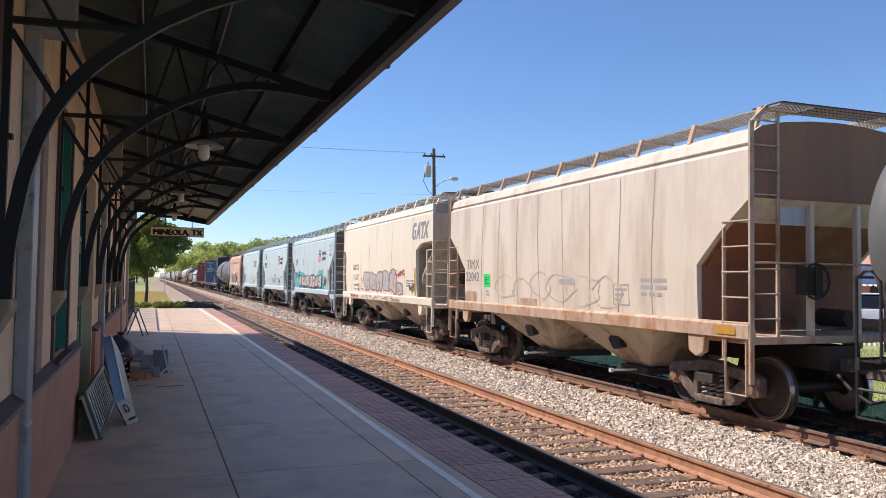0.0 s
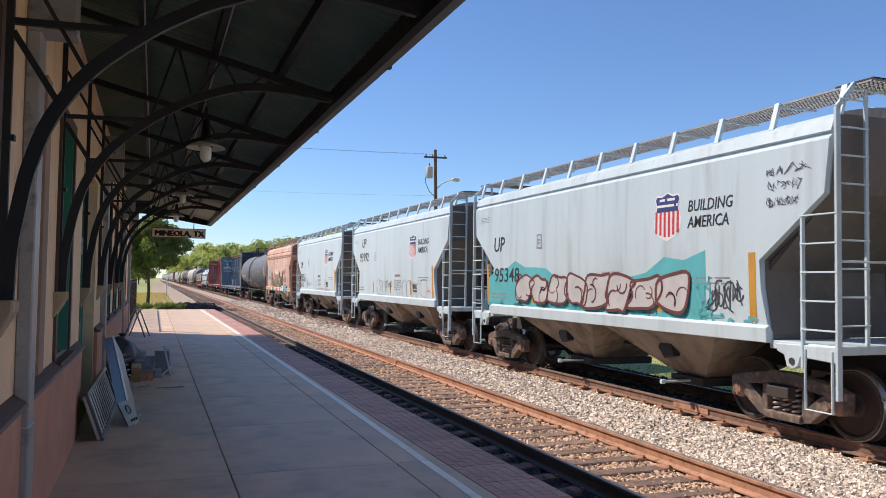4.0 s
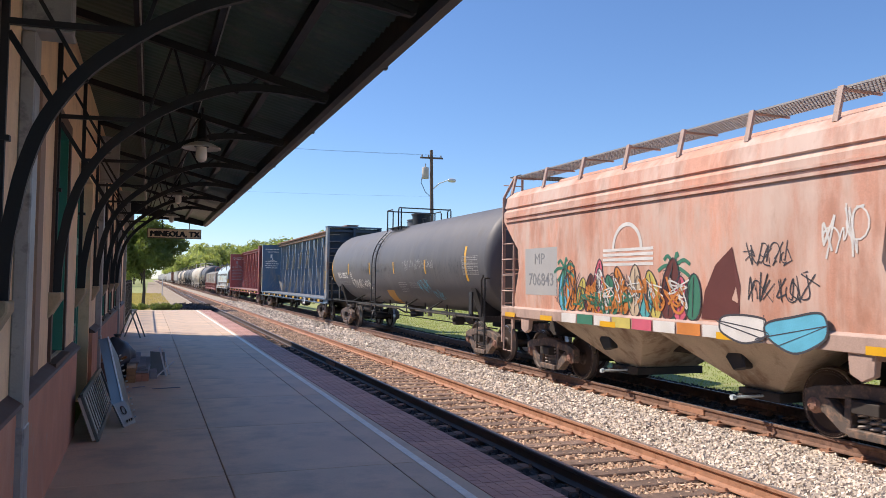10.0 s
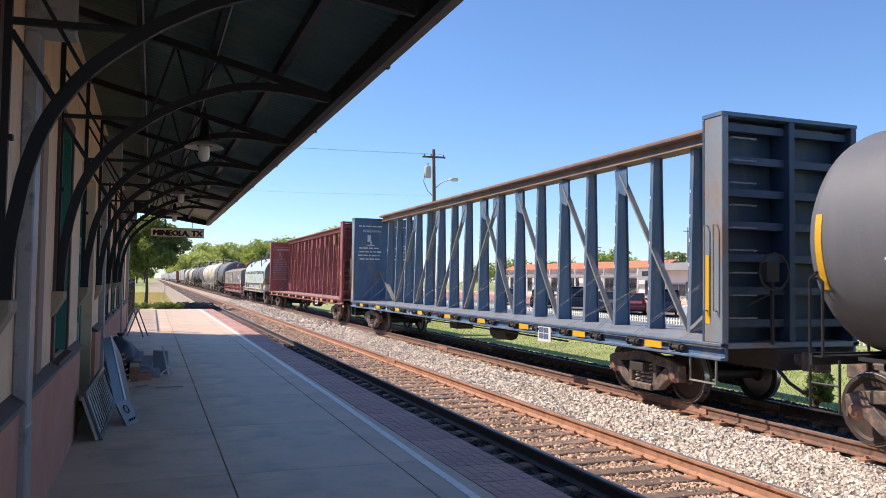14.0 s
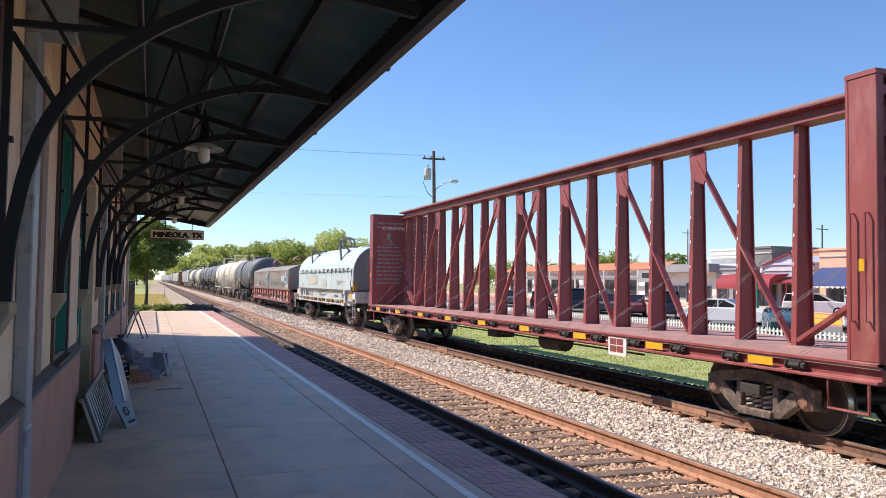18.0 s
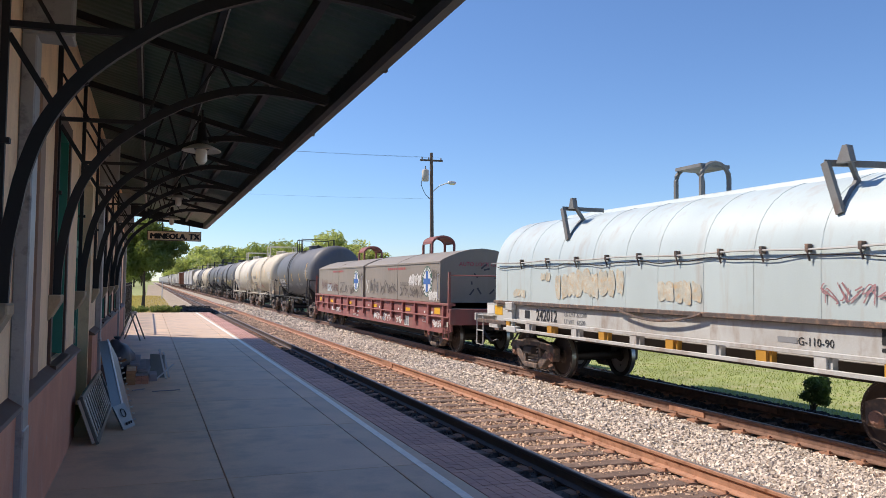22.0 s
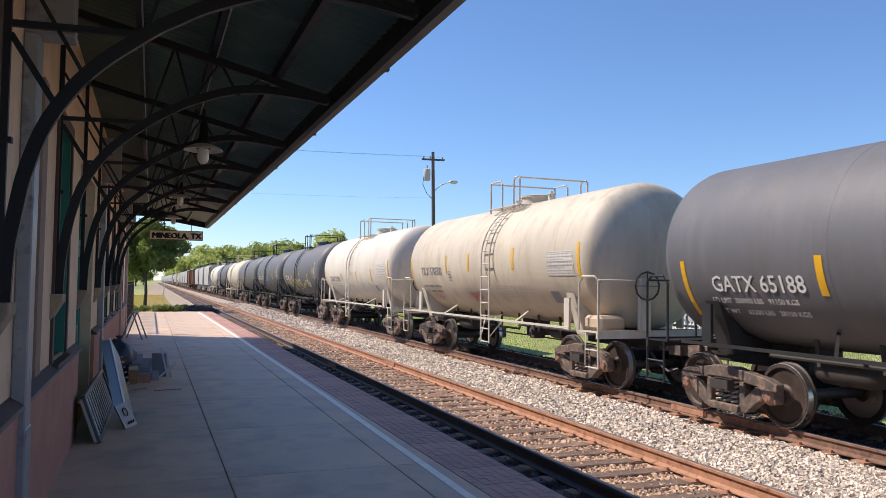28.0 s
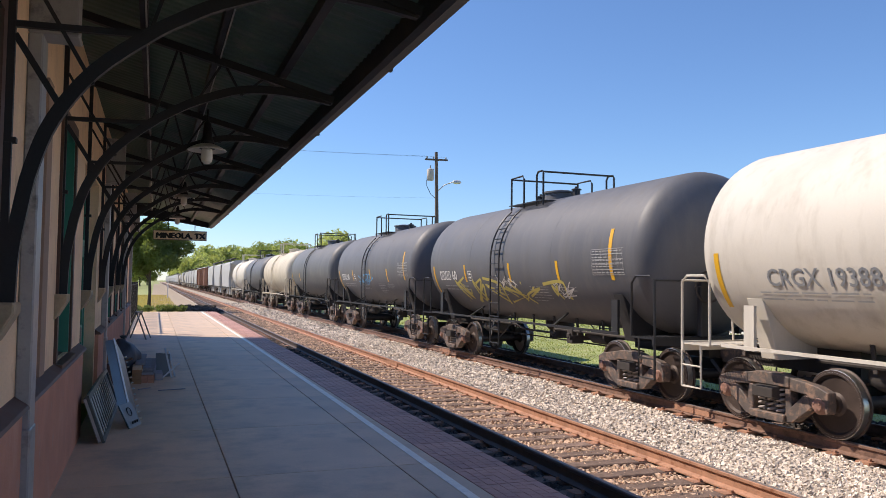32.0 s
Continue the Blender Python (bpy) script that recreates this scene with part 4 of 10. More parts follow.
def bubbles(name, parent, surf, y0, y1, z0, z1, n, material, w, seed, fill=None, down=False, label=""):
    """Sprayed round-headed figures side by side: arches with an outline and an optional fill, upright or hanging."""
    rnd = random.Random(seed)
    wide = (y1 - y0) / n
    for i in range(n):
        a = y0 + wide * i
        b = a + wide * rnd.uniform(0.96, 1.12)
        h = (z1 - z0) * rnd.uniform(0.78, 1.0)
        lean = wide * rnd.uniform(-0.12, 0.12)
        foot, head, r = (z1, z1 - h, -1) if down else (z0, z0 + h, 1)
        edge = [(a, foot)]
        for q in range(11):
            g = math.pi * q / 10
            edge.append(((a + b) / 2 + lean - (b - a) / 2 * math.cos(g), head - r * h * 0.45 * (1 - math.sin(g))))
        edge.append((b, foot))
        lift = 0.001 * (i % 3)
        if fill:
            part("graffiti_fill", Shape().add([(surf(z) - 0.004 - lift, y, z) for y, z in edge], [tuple(range(len(edge)))]), fill, parent)
        line = Shape()
        ribbon(line, surf, [Vector(p) for p in edge], w * rnd.uniform(0.8, 1.1), 0.004 + lift)
        part(name, line, material, parent, label)
        if rnd.random() < 0.7:
            c = ((a + b) / 2, z0 + (z1 - z0) * rnd.uniform(0.3, 0.55))
            rr = (z1 - z0) * rnd.uniform(0.1, 0.2)
            ring = Shape()
            ribbon(ring, surf, [Vector((c[0] + abs(wide) * 0.22 * math.cos(q * 0.5236), c[1] + rr * math.sin(q * 0.5236))) for q in range(rnd.randint(7, 13))], w * 0.5, 0.005 + lift)
            part(name, ring, material, parent)


def loops(name, parent, surf, y0, y1, z0, z1, n, material, w, seed):
    """One thin sprayed line that swells into n open round loops."""
    rnd = random.Random(seed)
    wide, h = (y1 - y0) / n, z1 - z0
    for i in range(n):
        c, a0 = y0 + wide * (i + 0.5), rnd.uniform(0, 6.28)
        turn = rnd.uniform(4.2, 6.6)
        r, mid = rnd.uniform(0.5, 0.72), z0 + h * rnd.uniform(0.4, 0.62)
        line = Shape()
        ribbon(line, surf, spline([(c + wide * r * (1 + 0.15 * math.sin(3 * q)) * math.cos(a0 + turn * q / 9), mid + h * 0.42 * rnd.uniform(0.75, 1.1) * math.sin(a0 + turn * q / 9)) for q in range(10)], 4), w)
        part(name, line, material, parent)


def tangle(parent, surf, y0, y1, z0, z1, n, fill, line, w, seed, label=""):
    """A sprayed piece of n swollen, interlocked blobs with outlines, folds and shine strokes, that spells nothing."""
    rnd = random.Random(seed)
    wide, h = (y1 - y0) / n, z1 - z0
    for i in range(n):
        c, k = y0 + wide * (i + 0.5), rnd.randint(8, 10)
        lean, tall = rnd.uniform(-0.3, 0.3), rnd.uniform(0.42, 0.52)
        mid = z0 + h * rnd.uniform(0.46, 0.54)
        ring = []
        for q in range(k):
            g = 6.2832 * q / k + rnd.uniform(-0.2, 0.2)
            v = max(-1, min(1, 1.25 * math.sin(g))) * rnd.uniform(0.72, 1.0)
            u = max(-1, min(1, 1.25 * math.cos(g))) * rnd.uniform(0.62, 1.0)
            ring.append((c + wide * (0.62 * u + lean * v * 0.5), mid + h * tall * v))
        loop = spline(ring, 4, True)
        lift = 0.0009 * (i % 3)
        m = sum(loop, Vector((0, 0))) / len(loop)
        part("graffiti_fill", Shape().add([(surf(m.y) - 0.005 - lift, m.x, m.y)] + [(surf(p.y) - 0.005 - lift, p.x, p.y) for p in loop], [(0, q, q + 1) for q in range(1, len(loop))]), fill, parent, label if i == 0 else "")
        edge = Shape()
        ribbon(edge, surf, list(loop) + [loop[0]], w * rnd.uniform(0.8, 1.15), 0.0055 + lift)
        for q in range(3):
            a0, a1 = rnd.uniform(0, 6.28), rnd.uniform(1.6, 3.4)
            cx, cz, r = c + wide * rnd.uniform(-0.35, 0.35), mid + h * rnd.uniform(-0.25, 0.25), rnd.uniform(0.12, 0.26)
            ribbon(edge, surf, [Vector((cx + wide * r * math.cos(a0 + a1 * t / 8), cz + h * r * 1.1 * math.sin(a0 + a1 * t / 8))) for t in range(9)], w * rnd.uniform(0.35, 0.7), 0.006 + lift)
        part("graffiti", edge, line, parent)


def bars(shape, surf, y0, y1, z0, z1, rows, seed=0, gap=0.5, long=8):
    """Small writing that cannot be read: broken bars, row by row."""
    rnd = random.Random(seed)
    step = (z1 - z0) / rows
    d = -1 if y1 < y0 else 1
    for r in range(rows):
        z = z1 - step * (r + 0.5)
        y = y0
        end = y1 if r % 3 != 2 else y0 + (y1 - y0) * rnd.uniform(0.55, 0.95)
        while (end - y) * d > step * 0.5:
            w = min(abs(end - y), step * rnd.uniform(1.5, long) * (1 - gap * 0.5))
            patch(surf, y, y + d * w, z - step * (1 - gap) / 2, z + step * (1 - gap) / 2, shape, 1)
            y += d * (w + step * 0.6)
    return shape


def blocks(surf, y, z, h, n, lean=0.12):
    """A mark drawn as plain upright blocks with a notch, without letters."""
    s = Shape()
    for i in range(n):
        a = y - i * h * 0.86
        for u, v, z0, z1 in ((0, 0.14, 0, 1), (0.14, 0.5, 0, 0.13), (0.14, 0.5, 0.87, 1), (0.5, 0.64, 0, 1)):
            vs = [(surf(z + h * q) - 0.004, a - h * p - lean * h * q, z + h * q) for p, q in ((u, z0), (v, z0), (v, z1), (u, z1))]
            s.add(vs, [(0, 1, 2, 3)])
    return s


def letter(text, parent, surf, y, z, size, material, spread=1.0, lean=0.0, thick=0.0):
    """Readable writing on the car's near side; y is where it begins, z its foot."""
    zc = z + size * 0.35
    x0, x1 = surf(zc - 0.05), surf(zc + 0.05)
    up = Vector((x1 - x0, 0, 0.1)).normalized()
    run = Vector((0, -1, 0))
    out = run.cross(up)
    p = Vector((surf(zc) - 0.004, y, zc)) - up * size * 0.35
    m = Matrix.Translation(p) @ Matrix((run, up, out)).transposed().to_4x4()
    return words("lettering", text, size, material, parent, m, spread, thick, 0.0, lean)


# ---- running gear ----
def wheelset_mesh():
    s = Shape()
    for k in (-1, 1):
        x = k * 0.753
        prof = [(0.05, -0.09), (0.115, -0.09), (0.125, -0.03), (0.16, -0.005), (0.37, -0.02), (0.40, -0.055), (0.452, -0.055), (0.458, 0.045), (0.462, 0.055), (0.487, 0.07), (0.482, 0.092), (0.40, 0.092), (0.385, 0.05), (0.15, 0.045), (0.12, 0.09), (0.05, 0.09)]
        s.lathe([(r, x - k * h) for r, h in prof], "x", n=28)
    s.lathe([(0.085, -0.95), (0.085, 0.95)], "x", n=12)
    return s.mesh("wheelset", WHEEL, 0.6)


def side_frame_mesh():
    s = Shape()
    x0, x1 = -0.075, 0.075
    for k in (-1, 1):
        s.prism([(k * 0.30, 0.60), (k * 0.40, 0.76), (k * 0.86, 0.70), (k * 1.05, 0.63), (k * 1.04, 0.36), (k * 0.99, 0.34), (k * 0.98, 0.50), (k * 0.80, 0.50), (k * 0.78, 0.36), (k * 0.72, 0.36), (k * 0.70, 0.56)], "x", x0, x1)
        s.prism([(k * 0.30, 0.60), (k * 0.40, 0.60), (k * 0.43, 0.27), (k * 0.31, 0.27)], "x", x0, x1)
        s.prism([(k * 0.78, 0.40), (k * 0.72, 0.56), (k * 0.64, 0.55), (k * 0.31, 0.27), (k * 0.30, 0.13), (k * 0.46, 0.16)], "x", x0 - 0.01, x1 + 0.01)
    s.prism([(-0.32, 0.13), (0.32, 0.13), (0.34, 0.24), (-0.34, 0.24)], "x", x0 - 0.05, x1 + 0.05)
    s.prism([(-0.40, 0.62), (0.40, 0.62), (0.40, 0.76), (0.2, 0.80), (-0.2, 0.80), (-0.40, 0.76)], "x", x0 - 0.02, x1 + 0.02)
    return s.mesh("side_frame", CAST, 0.5, 0.012)


def spring_mesh():
    s = Shape()
    s.tube([(0.062 * math.cos(a * 0.785), 0.062 * math.sin(a * 0.785), 0.24 + a * 0.36 / 40) for a in range(41)], 0.021, 5)
    return s.mesh("spring", SPRING, 0.9)


def bolster_mesh():
    s = Shape().prism([(-1.2, 0.45), (-0.6, 0.38), (0.6, 0.38), (1.2, 0.45), (1.2, 0.60), (0.5, 0.68), (-0.5, 0.68), (-1.2, 0.60)], "y", -0.2, 0.2)
    for k in (-1, 1):
        s.box(-0.95, 0.95, k * 0.52 - 0.04, k * 0.52 + 0.04, 0.32, 0.42)
        s.box(-0.87, -0.66, k * 0.42 - 0.05, k * 0.42 + 0.05, 0.25, 0.62)
        s.box(0.66, 0.87, k * 0.42 - 0.05, k * 0.42 + 0.05, 0.25, 0.62)
    return s.mesh("bolster", DARK, 0, 0.01)


def bearing_mesh():
    s = Shape().lathe([(0.02, -0.08), (0.125, -0.08), (0.13, -0.01), (0.12, 0.0), (0.085, 0.02), (0.075, 0.05), (0.02, 0.055)], "x", n=14)
    for k in range(3):
        a = k * 2.094
        s.lathe([(0.0, 0.02), (0.017, 0.02), (0.017, 0.062), (0.0, 0.064)], "x", (0, 0.052 * math.cos(a), 0.052 * math.sin(a)), 6)
    return s.mesh("bearing_cap", CAP, 0.5)


def tread_mesh(k):
    s = Shape()
    for k in (k,):
        s.lathe([(0.44, k * 0.70), (0.4615, k * 0.703), (0.4615, k * 0.795), (0.44, k * 0.803), (0.425, k * 0.8085), (0.425, k * 0.79), (0.43, k * 0.70)], "x", n=28)
    return s.mesh("wheel_tread", TREAD, 0.6)


def truck(car, y, rolls=True):
    """A two-axle truck under a car, its middle at y."""
    for k in (-1, 1):
        put("side_frame", kept("side_frame", side_frame_mesh), car, "", pose(k * 1.0, y, 0))
        for q in (-0.17, 0, 0.17):
            put("spring", kept("spring", spring_mesh), car, "", pose(k * 1.0, y + q, 0))
    put("bolster", kept("bolster", bolster_mesh), car, "", pose(0, y, 0))
    for k in (-1, 1):
        w = put("wheelset", kept("wheelset", wheelset_mesh), car, "rust-brown steel wheelset", pose(0, y + k * 0.89, 0.457))
        for q in (-1, 1):
            put("wheel_tread", kept(("wheel_tread", q), lambda: tread_mesh(q)), w, "bright worn steel tread")
        for q in (-1, 1):
            put("bearing_cap", kept("bearing_cap", bearing_mesh), w, "", pose(q * 1.06, 0, 0, 0, 0, 0 if q > 0 else 180))
        if rolls:
            ROLLING.append((w, y + k * 0.89))


def coupler(car, y):
    """Draft gear and knuckle at a car's end; y is the pulling face."""
    k = 1 if y > 0 else -1
    s = Shape().box(-0.09, 0.09, min(y - k * 1.3, y - k * 0.25), max(y - k * 1.3, y - k * 0.25), 0.77, 0.95)
    s.prism([(-0.17, y - k * 0.3), (0.17, y - k * 0.3), (0.15, y - k * 0.05), (0.04, y + k * 0.06), (-0.06, y - k * 0.02), (-0.16, y + k * 0.05)], "z", 0.72, 1.0)
    part("coupler", s, CAST, car, "rusty cast knuckle coupler", 0, 0.015)
    h = Shape().tube([(-0.35, y - k * 0.6, 0.75), (-0.36, y - k * 0.35, 0.55), (-0.3, y - k * 0.12, 0.42), (-0.2, y + k * 0.02, 0.48)], 0.028, 6)
    part("air_hose", h, BLACK, car, "", 0.9)


def grating(shape, x0, x1, y0, y1, z, step=0.055):
    n = max(2, int((x1 - x0) / 0.075))
    for i in range(n + 1):
        x = x0 + (x1 - x0) * i / n
        shape.box(x - 0.006, x + 0.006, y0, y1, z - 0.025, z)
    m = int((y1 - y0) / step)
    for i in range(m + 1):
        y = y0 + (y1 - y0) * i / m
        shape.box(x0, x1, y - 0.007, y + 0.007, z - 0.018, z - 0.004)
    return shape


# ---- covered hopper ----
def hopper(yc, body, sill_paint, label, half=5.6, style="new", lines=0, eave=3.84, spans=10, rolls=True, end_paint="end_grey_shade", knots=((3.2, 0.0), (2.74, 0.62), (2.28, 1.12)), far=1.0, inset=0.0, rise=1.0):
    """A two-bay covered hopper wagon with sloping ends, roof walkways and ladders."""
    car = thing("hopper_wagon", label, "freight wagon", pose(TRAIN_X, yc, RAIL_Z), "wagons of the passing train")
    CARS.append((car, yc))
    paint_, sill = PAINT[body], PAINT[sill_paint]
    low, deck = 1.33, max(4.5, eave + 0.57)
    side = [(1.57, low), (1.60, 1.8), (1.615, 2.4), (1.615, 3.0), (1.60, eave - 0.02), (1.555, eave + 0.03), (1.555, eave + 0.06), (1.585, eave + 0.08), (1.54, eave + 0.08 + 0.15 * rise), (1.40, eave + 0.08 + 0.24 * rise), (1.0, eave + 0.08 + 0.32 * rise), (0.5, eave + 0.08 + 0.37 * rise), (0.0, eave + 0.08 + 0.39 * rise)]

    def cut(z):
        if z >= knots[0][0]:
            return 0.0
        for (za, ca), (zb, cb) in zip(knots, knots[1:]):
            if z >= zb:
                return ca + (cb - ca) * (za - z) / (za - zb)
        return knots[-1][1]
    fine = []
    for (xa, za), (xb, zb) in zip(side, side[1:]):
        fine.append((xa, za))
        for zq, _c in reversed(knots):
            if za < zq < zb:
                fine.append((xa + (xb - xa) * (zq - za) / (zb - za), zq))
    fine.append(side[-1])
    ring = [(-x, z) for x, z in fine] + [(x, z) for x, z in fine[::-1][1:]]
    n = len(ring)
    s = Shape()
    for k in (-1, 1):
        s.add([(x, k * (half - inset - cut(z) * (far if k > 0 else 1.0)), z) for x, z in ring], [])
    s.f += [(i, (i + 1) % n, n + (i + 1) % n, n + i) for i in range(n)]
    m = n // 2
    for base in (0, n):
        for i in range(m):
            a, b, c, d = base + i, base + i + 1, base + n - 2 - i, base + n - 1 - i
            s.f.append((a, b, c, d) if len({a, b, c, d}) == 4 else tuple(dict.fromkeys((a, b, c, d))))
    body_ob = part("body", s, paint_, car, "", 0.5)
    # side sill, hopper bays, gates and centre sill
    for k in (-1, 1):
        part("side_sill", Shape().prism([(k * 1.50, low - 0.10), (k * 1.63, low - 0.10), (k * 1.64, low + 0.10), (k * 1.575, low + 0.14), (k * 1.50, low + 0.02)], "y", -half + (0.0 if style == "old" else 1.13), half - (0.0 if style == "old" else 1.13)), sill, car, "", 0, 0.008)
    for c in (-1.75, 1.75):
        b = Shape()
        top, bot = low - 0.02, 0.42
        r0 = [(-1.5, c - 1.7), (1.5, c - 1.7), (1.5, c + 1.7), (-1.5, c + 1.7)]
        r1 = [(-0.62, c - 0.33), (0.62, c - 0.33), (0.62, c + 0.33), (-0.62, c + 0.33)]
        b.add([(x, y, top) for x, y in r0] + [(x, y, bot) for x, y in r1], [(0, 1, 5, 4), (1, 2, 6, 5), (2, 3, 7, 6), (3, 0, 4, 7), (4, 5, 6, 7), (3, 2, 1, 0)])
        bay = part("hopper_bay", b, PAINT["bay_beige"] if end_paint in ("end_rust", "end_cream") else PAINT["bay"], car)
        part("outlet_gate", Shape().box(-0.75, 0.75, c - 0.42, c + 0.42, 0.30, 0.44).box(-1.1, -0.75, c - 0.05, c + 0.05, 0.33, 0.40), DARK, bay, "", 0, 0.01)
        part("vibrator_bracket", Shape().prism([(c - 0.24, 0.80), (c + 0.02, 0.74), (c + 0.2, 0.93), (c + 0.14, 1.0), (c - 0.16, 1.04)], "x", -1.2, -1.04), BLACK, bay, "", 0, 0.02)
        part("gate_shaft", Shape().tube([(-0.7, c - 0.1, 0.37), (-1.3, c - 0.1, 0.37)], 0.022, 6).lathe([(0.0, -0.04), (0.038, -0.04), (0.042, 0.02), (0.02, 0.05), (0.0, 0.05)], "x", (-1.3, c - 0.1, 0.37), 10), PAINT["silver"], bay, "worn bare steel capstan")
    part("centre_sill", Shape().box(-0.3, 0.3, -half - 0.1, half + 0.1, 0.78, 1.12), DARK, car)
    for y in (-1, 1):
        e = y * half
        # end platform, posts, ladders
        part("end_platform", Shape().box(-1.56, 1.56, min(e, e - y * 1.15), max(e, e - y * 1.15), 1.16, 1.27), sill, car, "", 0, 0.01)
        bi = e - y * inset
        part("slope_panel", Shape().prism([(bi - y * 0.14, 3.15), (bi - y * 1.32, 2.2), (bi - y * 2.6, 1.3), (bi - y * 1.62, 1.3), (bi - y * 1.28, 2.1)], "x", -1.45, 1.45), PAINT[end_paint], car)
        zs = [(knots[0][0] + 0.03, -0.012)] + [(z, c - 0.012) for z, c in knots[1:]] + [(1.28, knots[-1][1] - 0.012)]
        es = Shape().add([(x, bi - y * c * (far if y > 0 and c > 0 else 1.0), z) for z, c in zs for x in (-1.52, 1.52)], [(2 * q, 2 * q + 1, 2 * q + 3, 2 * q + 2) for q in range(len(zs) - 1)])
        part("end_sheet", es, PAINT[end_paint], car, "stained, darkened sloping end sheet")
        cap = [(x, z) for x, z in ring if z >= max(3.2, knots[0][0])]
        part("end_cap", Shape().prism(cap, "y", min(bi, bi + y * 0.008), max(bi, bi + y * 0.008)), PAINT[{"end_rust": "end_cap"}.get(end_paint, "cap_" + ("cream" if body == "cream" else "grey"))], car, "weathered, darkened end panel")
        for x in (-0.45, 0.45):
            part("end_post", Shape().bar((x, e - y * 0.08, 1.27), (x, e - y * 0.08, 3.5), 0.09, 0.07), paint_, car)
        part("hand_rail", Shape().tube([(-1.55, e + y * 0.02, 2.3), (1.55, e + y * 0.02, 2.3)], 0.016), sill, car)
        for x in (-1, 1):
            xs = x * 1.585
            part("ladder_stile", Shape().bar((xs, e, 0.62), (xs, e, eave + 0.35), 0.075, 0.035, (0, 1, 0)).bar((xs, e, eave + 0.35), (x * 1.3, e, deck), 0.06, 0.035, (0, 1, 0)), sill, car)
            lad = Shape().bar((x * 1.12, e, 1.27), (x * 1.12, e, deck - 0.06), 0.05, 0.03, (0, 1, 0))
            for q in range(9):
                z = 1.52 + q * 0.345
                lad.tube([(xs, e + y * 0.04, z), (x * 1.12, e + y * 0.04, z)], 0.013, 5)
            part("end_ladder", lad, sill, car)
            low_l = Shape().bar((xs, e - y * 0.55, 0.95), (xs, e - y * 0.55, 2.9), 0.05, 0.03, (0, 1, 0))
            for q in range(5):
                z = 1.45 + q * 0.36
                low_l.tube([(x * 1.62, e, z), (x * 1.62, e - y * 0.55, z)], 0.013, 5)
            low_l.tube([(x * 1.6, e - y * 0.08, 1.2), (x * 1.6, e - y * 0.08, 0.45), (x * 1.6, e - y * 0.5, 0.45), (x * 1.6, e - y * 0.5, 1.2)], 0.02, 5)
            for q in range(4):
                low_l.box(min(x * 1.56, x * 1.6), max(x * 1.56, x * 1.6), e - y * 0.55 - 0.03, e - y * 0.55 + 0.03, 1.42 + q * 0.36, 1.48 + q * 0.36)
            part("side_ladder", low_l, sill, car)
            if style == "old":
                part("jacking_pad", Shape().prism([(e - y * 1.35, 1.28), (e - y * 0.95, 1.28), (e - y * 0.98, 0.98), (e - y * 1.15, 0.90), (e - y * 1.32, 0.98)], "x", min(x * 1.5, x * 1.6), max(x * 1.5, x * 1.6)), sill, car, "", 0, 0.01)
            else:
                pad = part("pull_casting", Shape().prism([(e, 1.26), (e - y * 1.0, 1.24), (e - y * 0.98, 1.14), (e - y * 0.86, 1.10), (e - y * 0.82, 0.96), (e - y * 0.72, 0.92), (e - y * 0.62, 0.97), (e - y * 0.58, 1.09), (e, 1.06)], "x", min(x * 1.52, x * 1.6), max(x * 1.52, x * 1.6)), sill, car, "", 0, 0.01)
                part("pull_hole", Shape().lathe([(0.0, -0.012), (0.045, -0.012), (0.045, 0.012), (0.0, 0.012)], "x", (x * 1.6, e - y * 0.72, 1.03), 12), DARK, pad)
        coupler(car, y * (half + 0.9))
    # roof walkways on brackets, and the hatch trough between them
    for x in (-1, 1):
        g = kept(("walkway", half), lambda: grating(Shape(), -0.3, 0.3, -half - 0.25, half + 0.25, 0).mesh("walkway", mat("galvanised_grating", (0.34, 0.335, 0.33), 0.6, 0.3, vary=0.15)))
        put("roof_walkway", g, car, "open steel grating", pose(x * 1.0, 0, deck))
        for i in range(spans + 1):
            y = -half + 0.1 + (2 * half - 0.2) * i / spans
            put("walkway_bracket", kept(("bracket", sill_paint, x, eave), lambda: Shape().bar((x * 1.44, 0, eave + 0.06 + 0.22 * rise), (x * 1.33, 0, deck), 0.045, 0.085, (0, 1, 0)).bar((x * 1.33, 0, deck - 0.04), (x * 0.66, 0, deck - 0.04), 0.04, 0.03).mesh("walkway_bracket", sill)), car, "", pose(0, y, 0))
    part("hatch_trough", Shape().prism([(-0.45, eave + 0.42 * rise), (0.45, eave + 0.42 * rise), (0.4, eave + 0.14 + 0.42 * rise), (-0.4, eave + 0.14 + 0.42 * rise)], "y", -half + 0.5, half - 0.5), paint_, car, "", 0, 0.02)
    for y in (-1, 1):
        part("end_walkway", grating(Shape(), -1.3, 1.3, y * half - 0.28, y * half + 0.28, deck + 0.02, 0.12), DARK, car)
    part("brake_wheel", Shape().tube([(0.25 * math.cos(a * 0.5236) - 0.55, -half - 0.12, 2.05 + 0.25 * math.sin(a * 0.5236)) for a in range(13)], 0.02, 6).bar((-0.8, -half - 0.12, 2.05), (-0.3, -half - 0.12, 2.05), 0.03, 0.02).bar((-0.55, -half - 0.12, 1.8), (-0.55, -half - 0.12, 2.3), 0.03, 0.02).box(-0.7, -0.4, -half - 0.1, -half + 0.1, 1.85, 2.25), DARK, car, "brake wheel and gear box")
    part("brake_cylinder", Shape().lathe([(0.0, -0.35), (0.13, -0.35), (0.14, 0.2), (0.08, 0.3), (0.0, 0.3)], "y", (0.5, -half + 0.6, 1.5), 12), DARK, car, "", 0.6)
